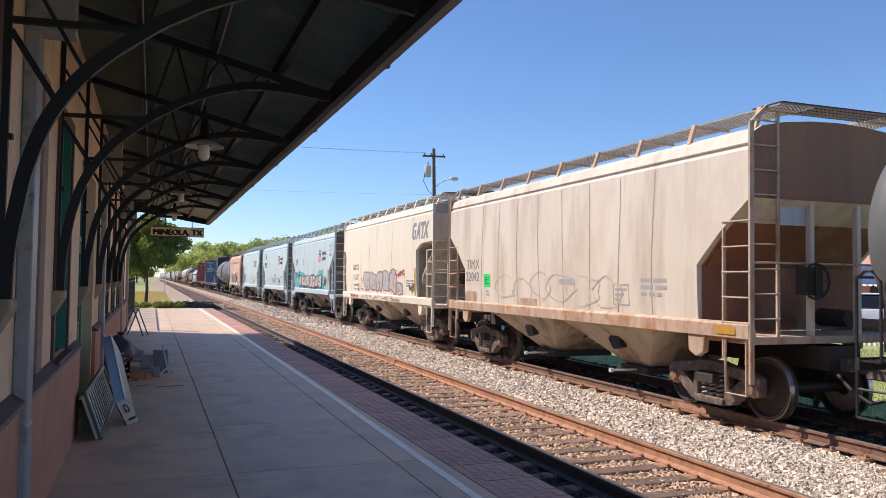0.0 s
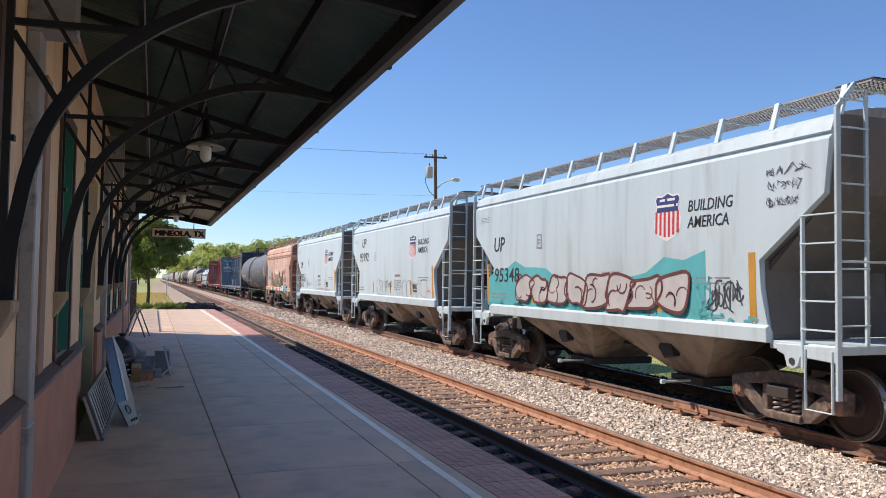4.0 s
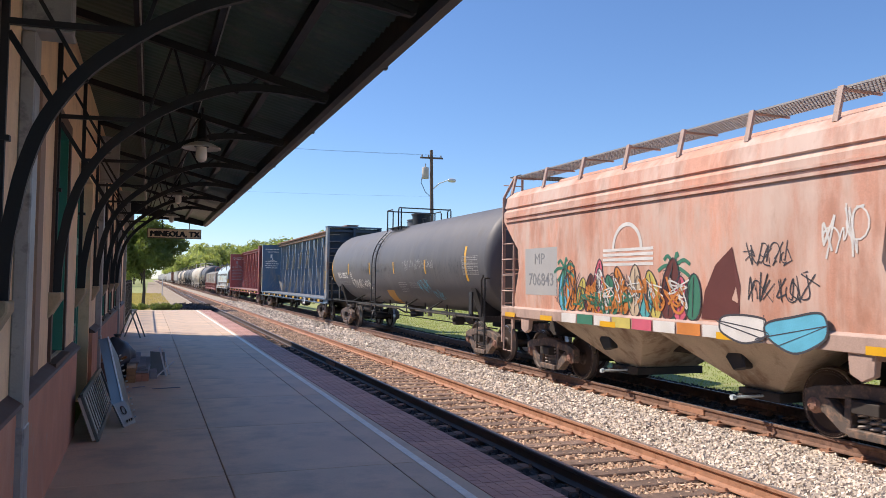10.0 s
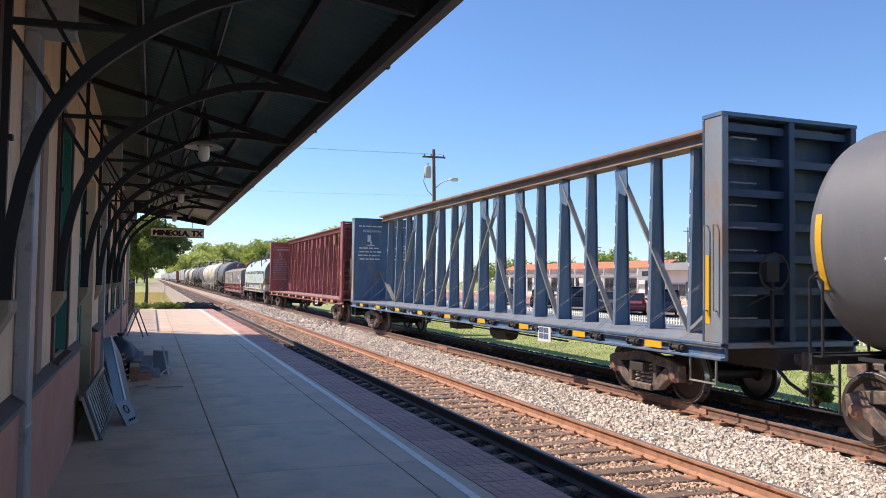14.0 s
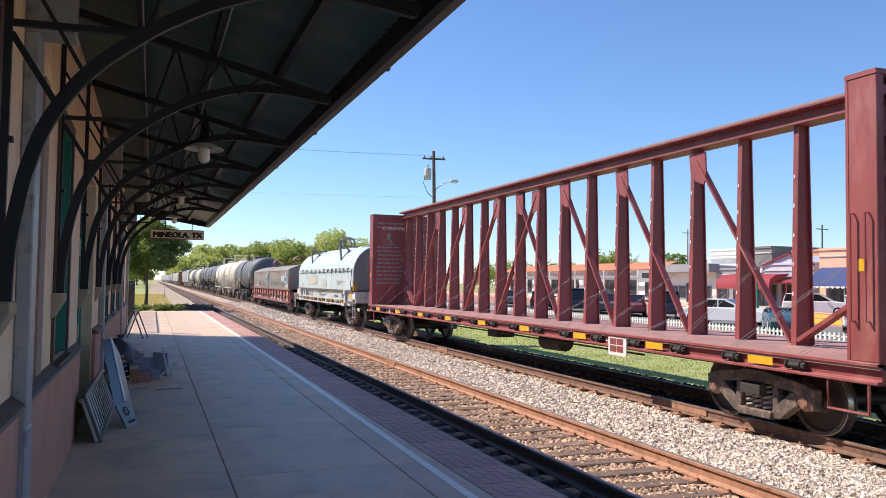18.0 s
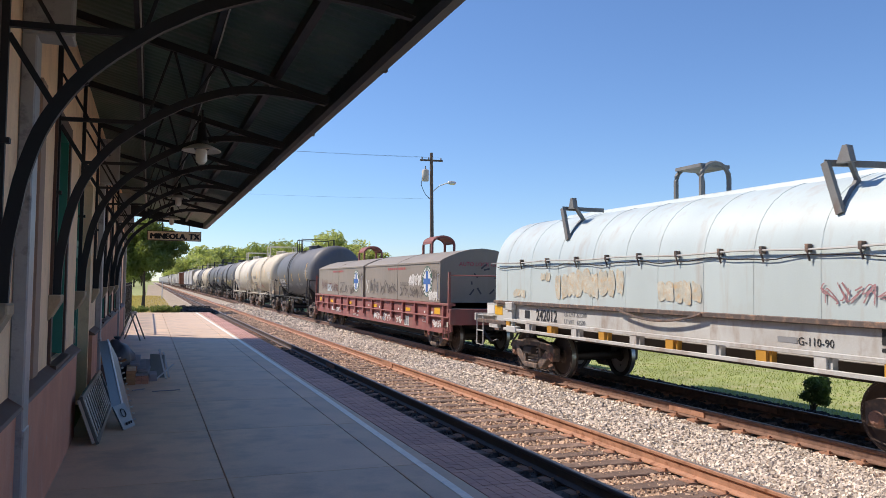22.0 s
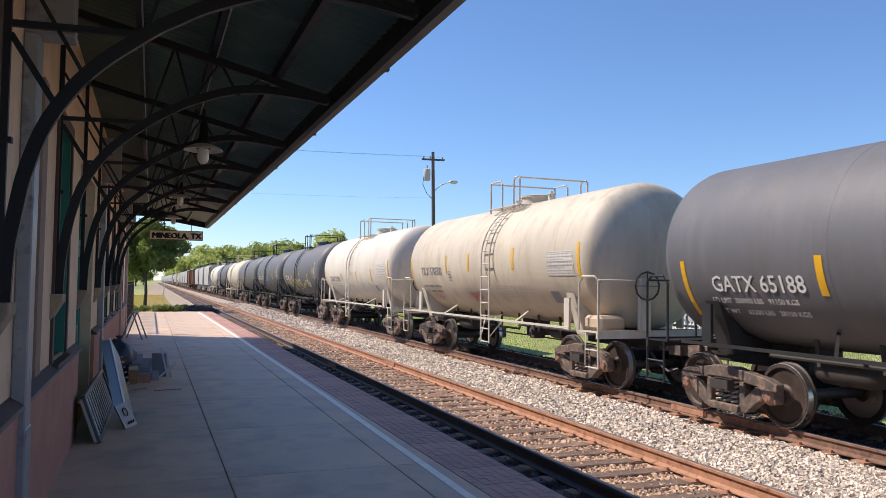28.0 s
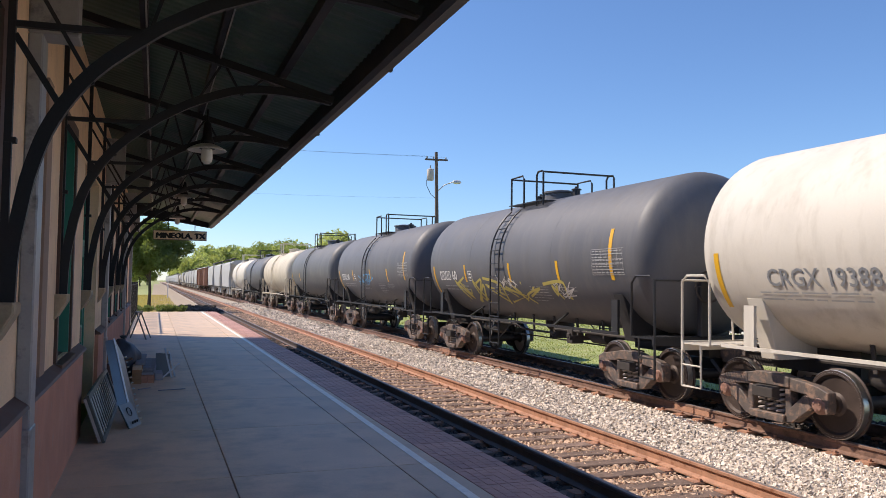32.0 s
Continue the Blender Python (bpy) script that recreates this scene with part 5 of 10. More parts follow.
    # weld lines of the side sheets
    if lines:
        for i in range(1, lines):
            y = -half + 1.2 + (2 * half - 2.4) * i / lines
            bow = Shape()
            ribbon(bow, FLAT, [(y + 0.05 * math.sin((z - 1.4) * 1.3 + i), z) for z in (1.42, 1.7, 2.0, 2.3, 2.6, 2.9, 3.2, 3.5, eave - 0.05)], 0.022, 0.0)
            part("seam", bow, PAINT["seam"], car)
    for y in (-half + (1.46 if style == "old" else 1.4), half - (1.3 if style == "old" else 0.83)):
        truck(car, y, rolls)
    return car


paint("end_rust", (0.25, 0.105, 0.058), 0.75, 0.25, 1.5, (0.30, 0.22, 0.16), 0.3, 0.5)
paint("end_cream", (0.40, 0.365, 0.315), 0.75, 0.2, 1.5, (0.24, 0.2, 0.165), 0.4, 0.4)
# Grey caps: dirt plus the shade of the wagon's end, in one colour.
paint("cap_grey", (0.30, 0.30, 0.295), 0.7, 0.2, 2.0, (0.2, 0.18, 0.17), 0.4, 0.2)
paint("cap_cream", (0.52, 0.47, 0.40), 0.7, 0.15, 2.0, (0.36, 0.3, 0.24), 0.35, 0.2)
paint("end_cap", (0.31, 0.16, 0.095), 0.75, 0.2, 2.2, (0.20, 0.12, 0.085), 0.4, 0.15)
paint("bay", (0.29, 0.245, 0.21), 0.8, 0.25, 1.5, (0.15, 0.12, 0.1), 0.5, 0.5)
paint("bay_beige", (0.50, 0.425, 0.33), 0.8, 0.25, 1.5, (0.24, 0.16, 0.11), 0.4, 0.5)
# Dirty grey for the end recess, with its shade painted in.
paint("end_grey_shade", (0.14, 0.125, 0.115), 0.75, 0.25, 1.5, (0.2, 0.16, 0.13), 0.3, 0.5)
paint("seam", (0.38, 0.32, 0.26), 0.7, 0.3, 3.0)


def FLAT(z):
    """The near side of a hopper wagon: upright above, drawn in a little towards its foot."""
    for (xa, za), (xb, zb) in (((1.57, 1.33), (1.60, 1.8)), ((1.60, 1.8), (1.615, 2.4)), ((1.615, 2.4), (1.615, 3.0)), ((1.615, 3.0), (1.60, 3.72))):
        if z <= zb:
            return -(xa + (xb - xa) * (z - za) / (zb - za))
    return -1.60



def shield(car, y, z, h):
    """A striped shield without letters, its left edge at y and its foot at z."""
    w = h * 0.88
    def outline(k):
        pts = [(0.03, 0.86), (0.10, 0.95), (0.30, 0.93), (0.5, 1.0), (0.70, 0.93), (0.90, 0.95), (0.97, 0.86), (0.90, 0.72), (0.93, 0.6), (1.0, 0.45), (0.97, 0.25), (0.80, 0.10), (0.5, 0.0), (0.20, 0.10), (0.03, 0.25), (0.0, 0.45), (0.07, 0.6), (0.10, 0.72)]
        return [(y - ((p[0] - 0.5) * k + 0.5) * w, z + ((p[1] - 0.5) * k + 0.5) * h) for p in pts]
    back = part("emblem", Shape().add([(FLAT(p[1]) - 0.003, *p) for p in outline(1.0)], [tuple(range(18))]), WHITE, car, "striped shield emblem in red, white and navy")
    s = Shape()
    for i in range(6):
        y0 = y - w * (0.06 + i * 0.157)
        patch(FLAT, y0, y0 - w * 0.08, z + h * (0.17 - 0.025 * (2.5 - abs(i - 2.5)) * 1.5), z + h * 0.60, s, 1, 0.002)
    part("stripes", s, FLAG_RED, back)
    s = Shape().add([(FLAT(z + v * h) - 0.006, y - u * w, z + v * h) for u, v in ((0.10, 0.60), (0.13, 0.72), (0.07, 0.85), (0.12, 0.915), (0.30, 0.895), (0.5, 0.965), (0.70, 0.895), (0.88, 0.915), (0.93, 0.85), (0.87, 0.72), (0.90, 0.60))], [tuple(range(11))])
    part("band", s, NAVY, back)
    s = Shape()
    bars(s, FLAT, y - 0.22 * w, y - 0.78 * w, z + h * 0.79, z + h * 0.89, 1, 1)
    bars(s, FLAT, y - 0.1 * w, y - 0.9 * w, z + h * 0.67, z + h * 0.77, 1, 2)
    for i, v in enumerate(s.v):
        s.v[i] = (v[0] - 0.004, v[1], v[2])
    part("bars", s, WHITE, back)


def union_marks(car, number, seed, zm=3.33, zn=2.73, y=4.37, wide=1.16):
    """The markings of the pale grey hoppers: bars for the mark, the number, the emblem and a slogan."""
    letter("UP", car, FLAT, y - (0.3 if zm > 3 else -0.04), zm - 0.06, 0.49, BLACK, 1.02, 0.14, 0.004)
    letter(number, car, FLAT, y, zn, 0.47, BLACK, wide, 0.12, 0.004)
    shield(car, -2.03, 2.68, 0.80)
    letter("BUILDING", car, FLAT, -2.89, 3.12, 0.25, BLACK, 0.88, 0.14, 0.001)
    letter("AMERICA", car, FLAT, -2.89, 2.87, 0.25, BLACK, 0.88, 0.14, 0.001)
    letter("WARNING", car, FLAT, -0.45, 2.13, 0.12, SPRAY["rose"], 1.0)
    for y, z0, z1, w in ((-4.2, 1.5, 2.45, 0.13), (2.4, 1.54, 1.98, 0.11), (-2.08, 1.54, 2.01, 0.12), (4.8, 1.5, 2.43, 0.1), (0.14, 1.54, 1.96, 0.1)):
        part("reflector", patch(FLAT, y, y - w, z0, z1), OCHRE, car)
    s = Shape()
    bars(s, FLAT, 4.55, 3.7, 1.58, 1.76, 2, seed, 0.55)
    bars(s, FLAT, -0.35, -1.15, 1.66, 2.04, 6, seed + 1, 0.6)
    bars(s, FLAT, -2.9, -3.9, 1.98, 2.14, 2, seed + 2, 0.7)
    bars(s, FLAT, 5.2, 4.7, 3.45, 3.6, 4, seed + 3, 0.6)
    bars(s, FLAT, 1.5, 0.4, 1.38, 1.44, 1, seed + 4, 0.3)
    bars(s, FLAT, -3.0, -3.7, 1.38, 1.44, 1, seed + 5, 0.3)
    part("small_lettering", s, GREYMARK, car)
    q = Shape()
    patch(FLAT, 2.15, 1.93, 2.72, 2.75, q), patch(FLAT, 2.15, 1.93, 3.0, 3.03, q), patch(FLAT, 2.15, 2.12, 2.72, 3.03, q), patch(FLAT, 1.96, 1.93, 2.72, 3.03, q)
    bars(q, FLAT, 2.09, 2.0, 2.8, 2.95, 2, 4)
    part("stencil_frame", q, GREYMARK, car)
    b = part("data_panel", patch(FLAT, -2.37, -2.83, 1.63, 1.91), BLACK, car)
    s = Shape()
    patch(FLAT, -2.38, -2.82, 1.715, 1.728, s, 1, 0.003), patch(FLAT, -2.38, -2.82, 1.635, 1.647, s, 1, 0.003), patch(FLAT, -2.38, -2.82, 1.895, 1.907, s, 1, 0.003)
    for u in (0.015, 0.26, 0.45):
        patch(FLAT, -2.36 - u, -2.36 - u - 0.012, 1.64, 1.90, s, 1, 0.003)
    part("bars", s, WHITE, b)


def beige_hopper():
    car = hopper(14.3, "beige", "beige_sill", "weathered beige covered hopper wagon with rusty sill", 5.76, "old", 9, 3.9, 8, end_paint="end_rust")
    part("notice", patch(FLAT, 3.42, 3.02, 1.84, 2.16), LIME, car, "bright green paper notice")
    s = Shape()
    bars(s, FLAT, 3.36, 3.08, 1.9, 2.1, 4, 7)
    part("small_lettering", s, SPRAY["green"], car)
    letter("TIMX", car, FLAT, 4.52, 2.3, 0.34, GREYMARK, 1.05)
    letter("32042", car, FLAT, 4.58, 1.98, 0.34, GREYMARK, 1.05)
    s = Shape()
    bars(s, FLAT, -3.2, -3.9, 1.75, 2.1, 3, 3), bars(s, FLAT, -0.4, -1.0, 1.9, 2.1, 1, 5), bars(s, FLAT, 3.3, 3.1, 1.62, 1.78, 2, 8)
    part("small_lettering", s, FAINT, car)
    s = Shape()
    patch(FLAT, -2.35, -2.85, 1.6, 1.62, s), patch(FLAT, -2.35, -2.85, 1.95, 1.97, s), patch(FLAT, -2.35, -2.37, 1.6, 1.97, s), patch(FLAT, -2.83, -2.85, 1.6, 1.97, s)
    bars(s, FLAT, -2.42, -2.78, 1.65, 1.92, 3, 4)
    part("data_panel", s, FAINT, car)
    part("reflector", patch(flat_side(-1.64), -5.1, -5.5, 1.28, 1.40), OCHRE, car)
    for i, (y0, y1, z0, z1) in enumerate(((4.6, 3.9, 1.46, 1.72), (1.4, 0.6, 1.46, 1.62))):
        part("rust_patch", patch(FLAT, y0, y1, z0, z1), PAINT["beige_sill"], car)
    loops("graffiti", car, FLAT, 2.6, -2.6, 1.5, 2.2, 6, mat("washed_paint", (0.56, 0.50, 0.43), 0.7, vary=0.3), 0.035, 21)
    part("end_plate", Shape().box(-0.95, -0.5, -5.64, -5.62, 2.85, 3.15), PAINT["silver"], car, "pale metal placard")
    return car


def cream_hopper():
    car = hopper(27.12, "cream", "cream", "cream covered hopper wagon with graffiti", 5.64, "old", 3, 4.0, 10, knots=((3.16, 0.0), (3.12, 1.1), (2.92, 1.55), (1.6, 1.5)), far=0.3, end_paint="end_cream")
    # large mark drawn as plain slanted blocks
    s = Shape()
    for poly in (((0.0, 0.1), (0.1, 0.0), (0.36, 0.0), (0.36, 0.3), (0.2, 0.3), (0.2, 0.2), (0.25, 0.2), (0.25, 0.1), (0.14, 0.12), (0.14, 0.4), (0.36, 0.4), (0.36, 0.52), (0.1, 0.52), (0.0, 0.42)),
                 ((0.40, 0.0), (0.53, 0.0), (0.56, 0.12), (0.66, 0.12), (0.67, 0.0), (0.80, 0.0), (0.72, 0.52), (0.56, 0.52)),
                 ((0.78, 0.40), (0.92, 0.40), (0.92, 0.0), (1.06, 0.0), (1.06, 0.40), (1.16, 0.40), (1.16, 0.52), (0.78, 0.52)),
                 ((1.08, 0.0), (1.22, 0.0), (1.31, 0.16), (1.40, 0.0), (1.55, 0.0), (1.40, 0.27), (1.55, 0.52), (1.41, 0.52), (1.32, 0.38), (1.24, 0.52), (1.14, 0.52), (1.23, 0.27))):
        s.add([(FLAT(3.26 + z) - 0.004, -3.66 - u - 0.16 * z, 3.26 + z) for u, z in poly], [tuple(range(len(poly)))])
    part("emblem", s, GREYMARK, car, "dark slanted block emblem")
    letter("GACX", car, FLAT, 3.96, 2.35, 0.33, GREYMARK, 1.0, 0, 0.003)
    letter("11637", car, FLAT, 3.92, 1.95, 0.34, GREYMARK, 1.0, 0, 0.003)
    letter("LD LMT  230500", car, FLAT, 3.9, 1.72, 0.12, GREYMARK, 0.95)
    letter("LT WT    55500", car, FLAT, 3.85, 1.55, 0.12, GREYMARK, 0.95)
    s = Shape()
    bars(s, FLAT, -3.1, -3.9, 1.75, 2.0, 3, 5)
    part("small_lettering", s, GREYMARK, car)
    tangle(car, FLAT, 2.2, -2.05, 1.47, 2.36, 5, SPRAY["silver"], SPRAY["rose"], 0.055, 33, "silver graffiti with dull rose outline")
    star = Shape()
    ribbon(star, FLAT, [Vector(q) for q in ((2.3, 1.6), (2.75, 1.62), (2.5, 1.78), (2.62, 2.05), (2.4, 1.9), (2.3, 2.1))], 0.05, 0.003)
    part("graffiti", star, SPRAY["rose"], car)
    tangle(car, FLAT, -1.95, -2.75, 1.45, 1.92, 1, SPRAY["silver"], SPRAY["rose"], 0.055, 38)
    scrawl("graffiti", car, flat_side(-1.645), 2.4, -2.6, 1.24, 1.42, 9, SPRAY["rose"], 0.02, 39)
    scrawl("graffiti", car, FLAT, -1.85, -2.95, 2.05, 2.32, 4, SPRAY["red"], 0.035, 35)
    scrawl("graffiti", car, FLAT, -3.4, -4.0, 1.55, 1.9, 2, SPRAY["black"], 0.035, 36)
    scrawl("graffiti", car, flat_side(-1.645), 4.2, 3.0, 1.26, 1.4, 4, SPRAY["red"], 0.03, 37)
    for y, z0, z1 in ((0.48, 1.47, 1.9), (-1.62, 1.47, 1.9), (3.1, 1.5, 1.85), (-3.95, 1.5, 2.35)):
        part("reflector", patch(FLAT, y, y - 0.12, z0, z1), YELLOW if -3 < y < 3 else OCHRE, car)
    return car


def pale_hoppers():
    a = hopper(40.29, "silver", "grey_white", "pale grey covered hopper wagon with turquoise graffiti", 5.68, inset=0.08, knots=((4.1, 0.0), (3.15, 0.1), (2.34, 1.2), (1.95, 1.18), (1.34, 1.06)))
    union_marks(a, "95348", 50, 2.78, 2.0)
    haze = Shape()
    rnd = random.Random(51)
    edge = [(4.7 - 0.5 * q, 2.15 + 0.25 * math.sin(q * 0.5) + rnd.uniform(-0.1, 0.12)) for q in range(17)]
    for (ya, za), (yb, zb) in zip(edge, edge[1:]):
        for j in range(8):
            haze.add([(FLAT(1.4 + (t_ - 1.4) * f) - 0.0035, y_, 1.4 + (t_ - 1.4) * f) for y_, t_, f in ((ya, za, j / 8), (yb, zb, j / 8), (yb, zb, (j + 1) / 8), (ya, za, (j + 1) / 8))], [(0, 1, 2, 3)])
    part("graffiti_fill", haze, SPRAY["teal"], a, "turquoise sprayed ground")
    tangle(a, flat_side(-1.62), 3.1, -2.9, 1.5, 2.2, 8, SPRAY["silver"], SPRAY["maroon"], 0.05, 53, "silver graffiti figures with dark outlines")
    scrawl("graffiti", a, FLAT, -2.7, -3.4, 1.4, 2.2, 3, SPRAY["teal"], 0.05, 54)
    scrawl("graffiti", a, FLAT, -3.3, -4.1, 1.6, 2.1, 4, SPRAY["black"], 0.03, 55)
    for k, z in enumerate((3.45, 3.25, 3.04)):
        scrawl("graffiti", a, FLAT, -4.55, -5.3 + 0.1 * k, z, z + 0.15, 5, SPRAY["black"], 0.012, 56 + 20 * k)
    scrawl("graffiti", a, FLAT, 4.8, -4.3, 1.35, 1.6, 12, SPRAY["teal"], 0.06, 52)
    b = hopper(53.38, "grey_white", "grey_white", "pale grey covered hopper wagon with thin black graffiti", 5.68, inset=0.08, knots=((4.1, 0.0), (3.15, 0.1), (2.34, 1.2), (1.95, 1.18), (1.34, 1.06)))
    union_marks(b, "93992", 60)
    loops("graffiti", b, FLAT, 1.75, 0.75, 1.42, 2.1, 3, SPRAY["black"], 0.014, 61)
    scrawl("graffiti", b, FLAT, 0.75, -0.1, 1.6, 2.05, 4, SPRAY["black"], 0.014, 65)
    loops("graffiti", b, FLAT, -0.75, -3.7, 1.3, 2.08, 6, SPRAY["grey"], 0.018, 62)
    scrawl("graffiti", b, FLAT, 3.2, 1.9, 1.3, 1.45, 5, SPRAY["red"], 0.02, 63)
    part("notice", patch(FLAT, -3.7, -4.05, 1.62, 1.76), mat("pink_paper", (0.75, 0.5, 0.5), 0.6, vary=0.1), b, "faded pink paper notice")
    part("notice_print", bars(Shape(), lambda z: FLAT(z) - 0.003, -3.75, -4.0, 1.665, 1.715, 1, 3, 0.2, 2), FLAG_RED, b)
    c = hopper(66.63, "grey_white", "grey_white", "pale grey covered hopper wagon with black lettering", 5.68, inset=0.08, knots=((4.1, 0.0), (3.15, 0.1), (2.34, 1.2), (1.95, 1.18), (1.34, 1.06)))
    union_marks(c, "95261", 70, 2.68, 1.97, 4.33)
    letter("CAPACITY 3250 CUFT", c, FLAT, 4.55, 1.88, 0.15, GREYMARK, 1.0)
    letter("LD LMT  233000", c, FLAT, 4.5, 1.73, 0.14, GREYMARK, 1.0)
    letter("LT WT    53000", c, FLAT, 4.45, 1.58, 0.14, GREYMARK, 1.0)
    letter("THIS CAR HAS 2 COMPARTMENTS", c, FLAT, 3.6, 1.36, 0.085, GREYMARK, 1.0)
    scrawl("graffiti", c, FLAT, 2.8, 2.35, 1.85, 2.1, 3, SPRAY["white"], 0.06, 71)
    scrawl("graffiti", c, FLAT, 2.5, 1.4, 1.65, 1.9, 3, SPRAY["grey"], 0.018, 72)
    scrawl("graffiti", c, FLAT, 0.2, -3.2, 1.34, 1.6, 8, SPRAY["red"], 0.02, 73)


def orange_hopper():
    car = hopper(79.75, "orange", "orange_sill", "faded orange covered hopper wagon with colourful graffiti", 5.45, rise=1.55, style="old", eave=3.64, spans=7, end_paint="end_rust", knots=((3.45, 0.0), (2.75, 0.8), (2.3, 0.86), (1.6, 0.6)))
    for z in (3.50, 3.40):
        part("side_rib", Shape().box(-1.64, -1.60, -5.28, 5.28, z - 0.02, z + 0.02), PAINT["orange"], car)
    # sun over stripes
    s = Shape()
    ribbon(s, FLAT, [(0.4 + 0.42 * math.cos(a * 0.2618), 2.62 + 0.42 * math.sin(a * 0.2618)) for a in range(13)], 0.07)
    for i in range(4):
        patch(FLAT, 1.15, -0.35, 2.32 + i * 0.085, 2.37 + i * 0.085, s)
    part("emblem", s, SPRAY["white"], car, "white rising sun emblem over stripes")
    letter("MP", car, FLAT, 3.85, 2.4, 0.33, GREYMARK, 1.1)
    letter("706843", car, FLAT, 4.12, 1.95, 0.37, GREYMARK, 1.02, 0, 0.003)
    part("mark_ground", patch(FLAT, 4.27, 2.86, 1.75, 2.74, None, None, -0.002), PAINT["far_grey"], car)
    cols = ["sky", "orange", "yellow", "maroon", "pink", "white", "green", "orange", "peach", "teal", "yellow", "maroon", "pink", "green"]
    rnd = random.Random(88)
    for i, c in enumerate(cols):
        y, lean = 2.6 - i * 0.3, rnd.uniform(-0.22, 0.22)
        z0, z1, w = 1.42 + rnd.uniform(0, 0.06), 2.2 + 0.16 * math.sin(i * 1.9) + rnd.uniform(0, 0.12), rnd.uniform(0.2, 0.28)
        edge = []
        for q in range(17):
            g = q / 16 * 2 * math.pi
            f = 0.5 - 0.5 * math.cos(g)
            edge.append((y + lean * f + w * math.sin(g) * (1 - 0.35 * f), z0 + (z1 - z0) * f))
        board = Shape().add([(FLAT(z) - 0.005 - 0.0006 * i, p, z) for p, z in edge[:-1]], [tuple(range(16))])
        part("graffiti", board, SPRAY[c], car, "painted surfboard" if i == 0 else "")
        outline_ = Shape()
        ribbon(outline_, FLAT, [(p, z) for p, z in edge], 0.02, 0.006 + 0.0006 * i)
        ribbon(outline_, FLAT, [(y + lean * f, z0 + (z1 - z0) * f) for f in (0.08, 0.5, 0.92)], 0.014, 0.006 + 0.0006 * i)
        part("graffiti", outline_, SPRAY["black"], car)
    for y in (2.55, -0.9):
        s = Shape()
        for k in range(7):
            a = k * 0.9
            ribbon(s, FLAT, spline([(y, 2.3), (y + 0.25 * math.cos(a), 2.3 + 0.2 * math.sin(a)), (y + 0.42 * math.cos(a), 2.22 + 0.22 * math.sin(a))], 4), 0.06)
        ribbon(s, FLAT, spline([(y, 2.3), (y + 0.1, 1.9), (y + 0.05, 1.45)], 4), 0.07)
        part("graffiti", s, SPRAY["green"], car, "painted palm tree")
    s = Shape().add([(FLAT(z) - 0.008, y, z) for y, z in ((-1.5, 1.5), (-2.3, 1.5), (-2.35, 2.0), (-2.2, 2.55), (-1.85, 2.3), (-1.6, 1.9))], [tuple(range(6))])
    part("graffiti", s, SPRAY["maroon"], car)
    scrawl("graffiti", car, FLAT, -2.5, -3.7, 1.75, 2.2, 5, SPRAY["black"], 0.022, 95)
    scrawl("graffiti", car, FLAT, -2.4, -3.3, 2.25, 2.6, 5, SPRAY["black"], 0.018, 98)
    scrawl("graffiti", car, FLAT, -3.8, -4.4, 2.3, 3.0, 3, SPRAY["white"], 0.03, 99)
    outer = lambda z: FLAT(z) - 0.012
    scrawl("graffiti", car, outer, 2.6, -1.1, 1.45, 2.15, 8, SPRAY["orange"], 0.06, 91)
    scrawl("graffiti", car, outer, 2.9, -1.3, 1.5, 2.25, 9, SPRAY["black"], 0.022, 92)
    scrawl("graffiti", car, outer, 2.2, 0.2, 1.45, 1.9, 5, SPRAY["green"], 0.045, 93)
    scrawl("graffiti", car, outer, 1.4, -1.2, 1.6, 2.2, 5, SPRAY["white"], 0.03, 94)
    band = ["white", "green", "white", "yellow", "pink", "white", "orange", "white"]
    for i, c in enumerate(band):
        y = 2.6 - i * 0.6
        part("graffiti", patch(flat_side(-1.645), y, y - 0.55, 1.24, 1.42), SPRAY[c], car)
    scrawl("graffiti", car, flat_side(-1.65), -2.0, -2.9, 1.2, 1.7, 1, SPRAY["black"], 0.03, 96, SPRAY["white"])
    scrawl("graffiti", car, flat_side(-1.65), -2.9, -3.9, 1.1, 1.75, 1, SPRAY["black"], 0.03, 97, SPRAY["sky"])
    for y in (5.2, 3.5, 1.2, -1.9, -4.4):
        part("reflector", patch(flat_side(-1.648), y, y - (0.5 if y > -4 else 0.85), 1.23, 1.33), YELLOW, car)


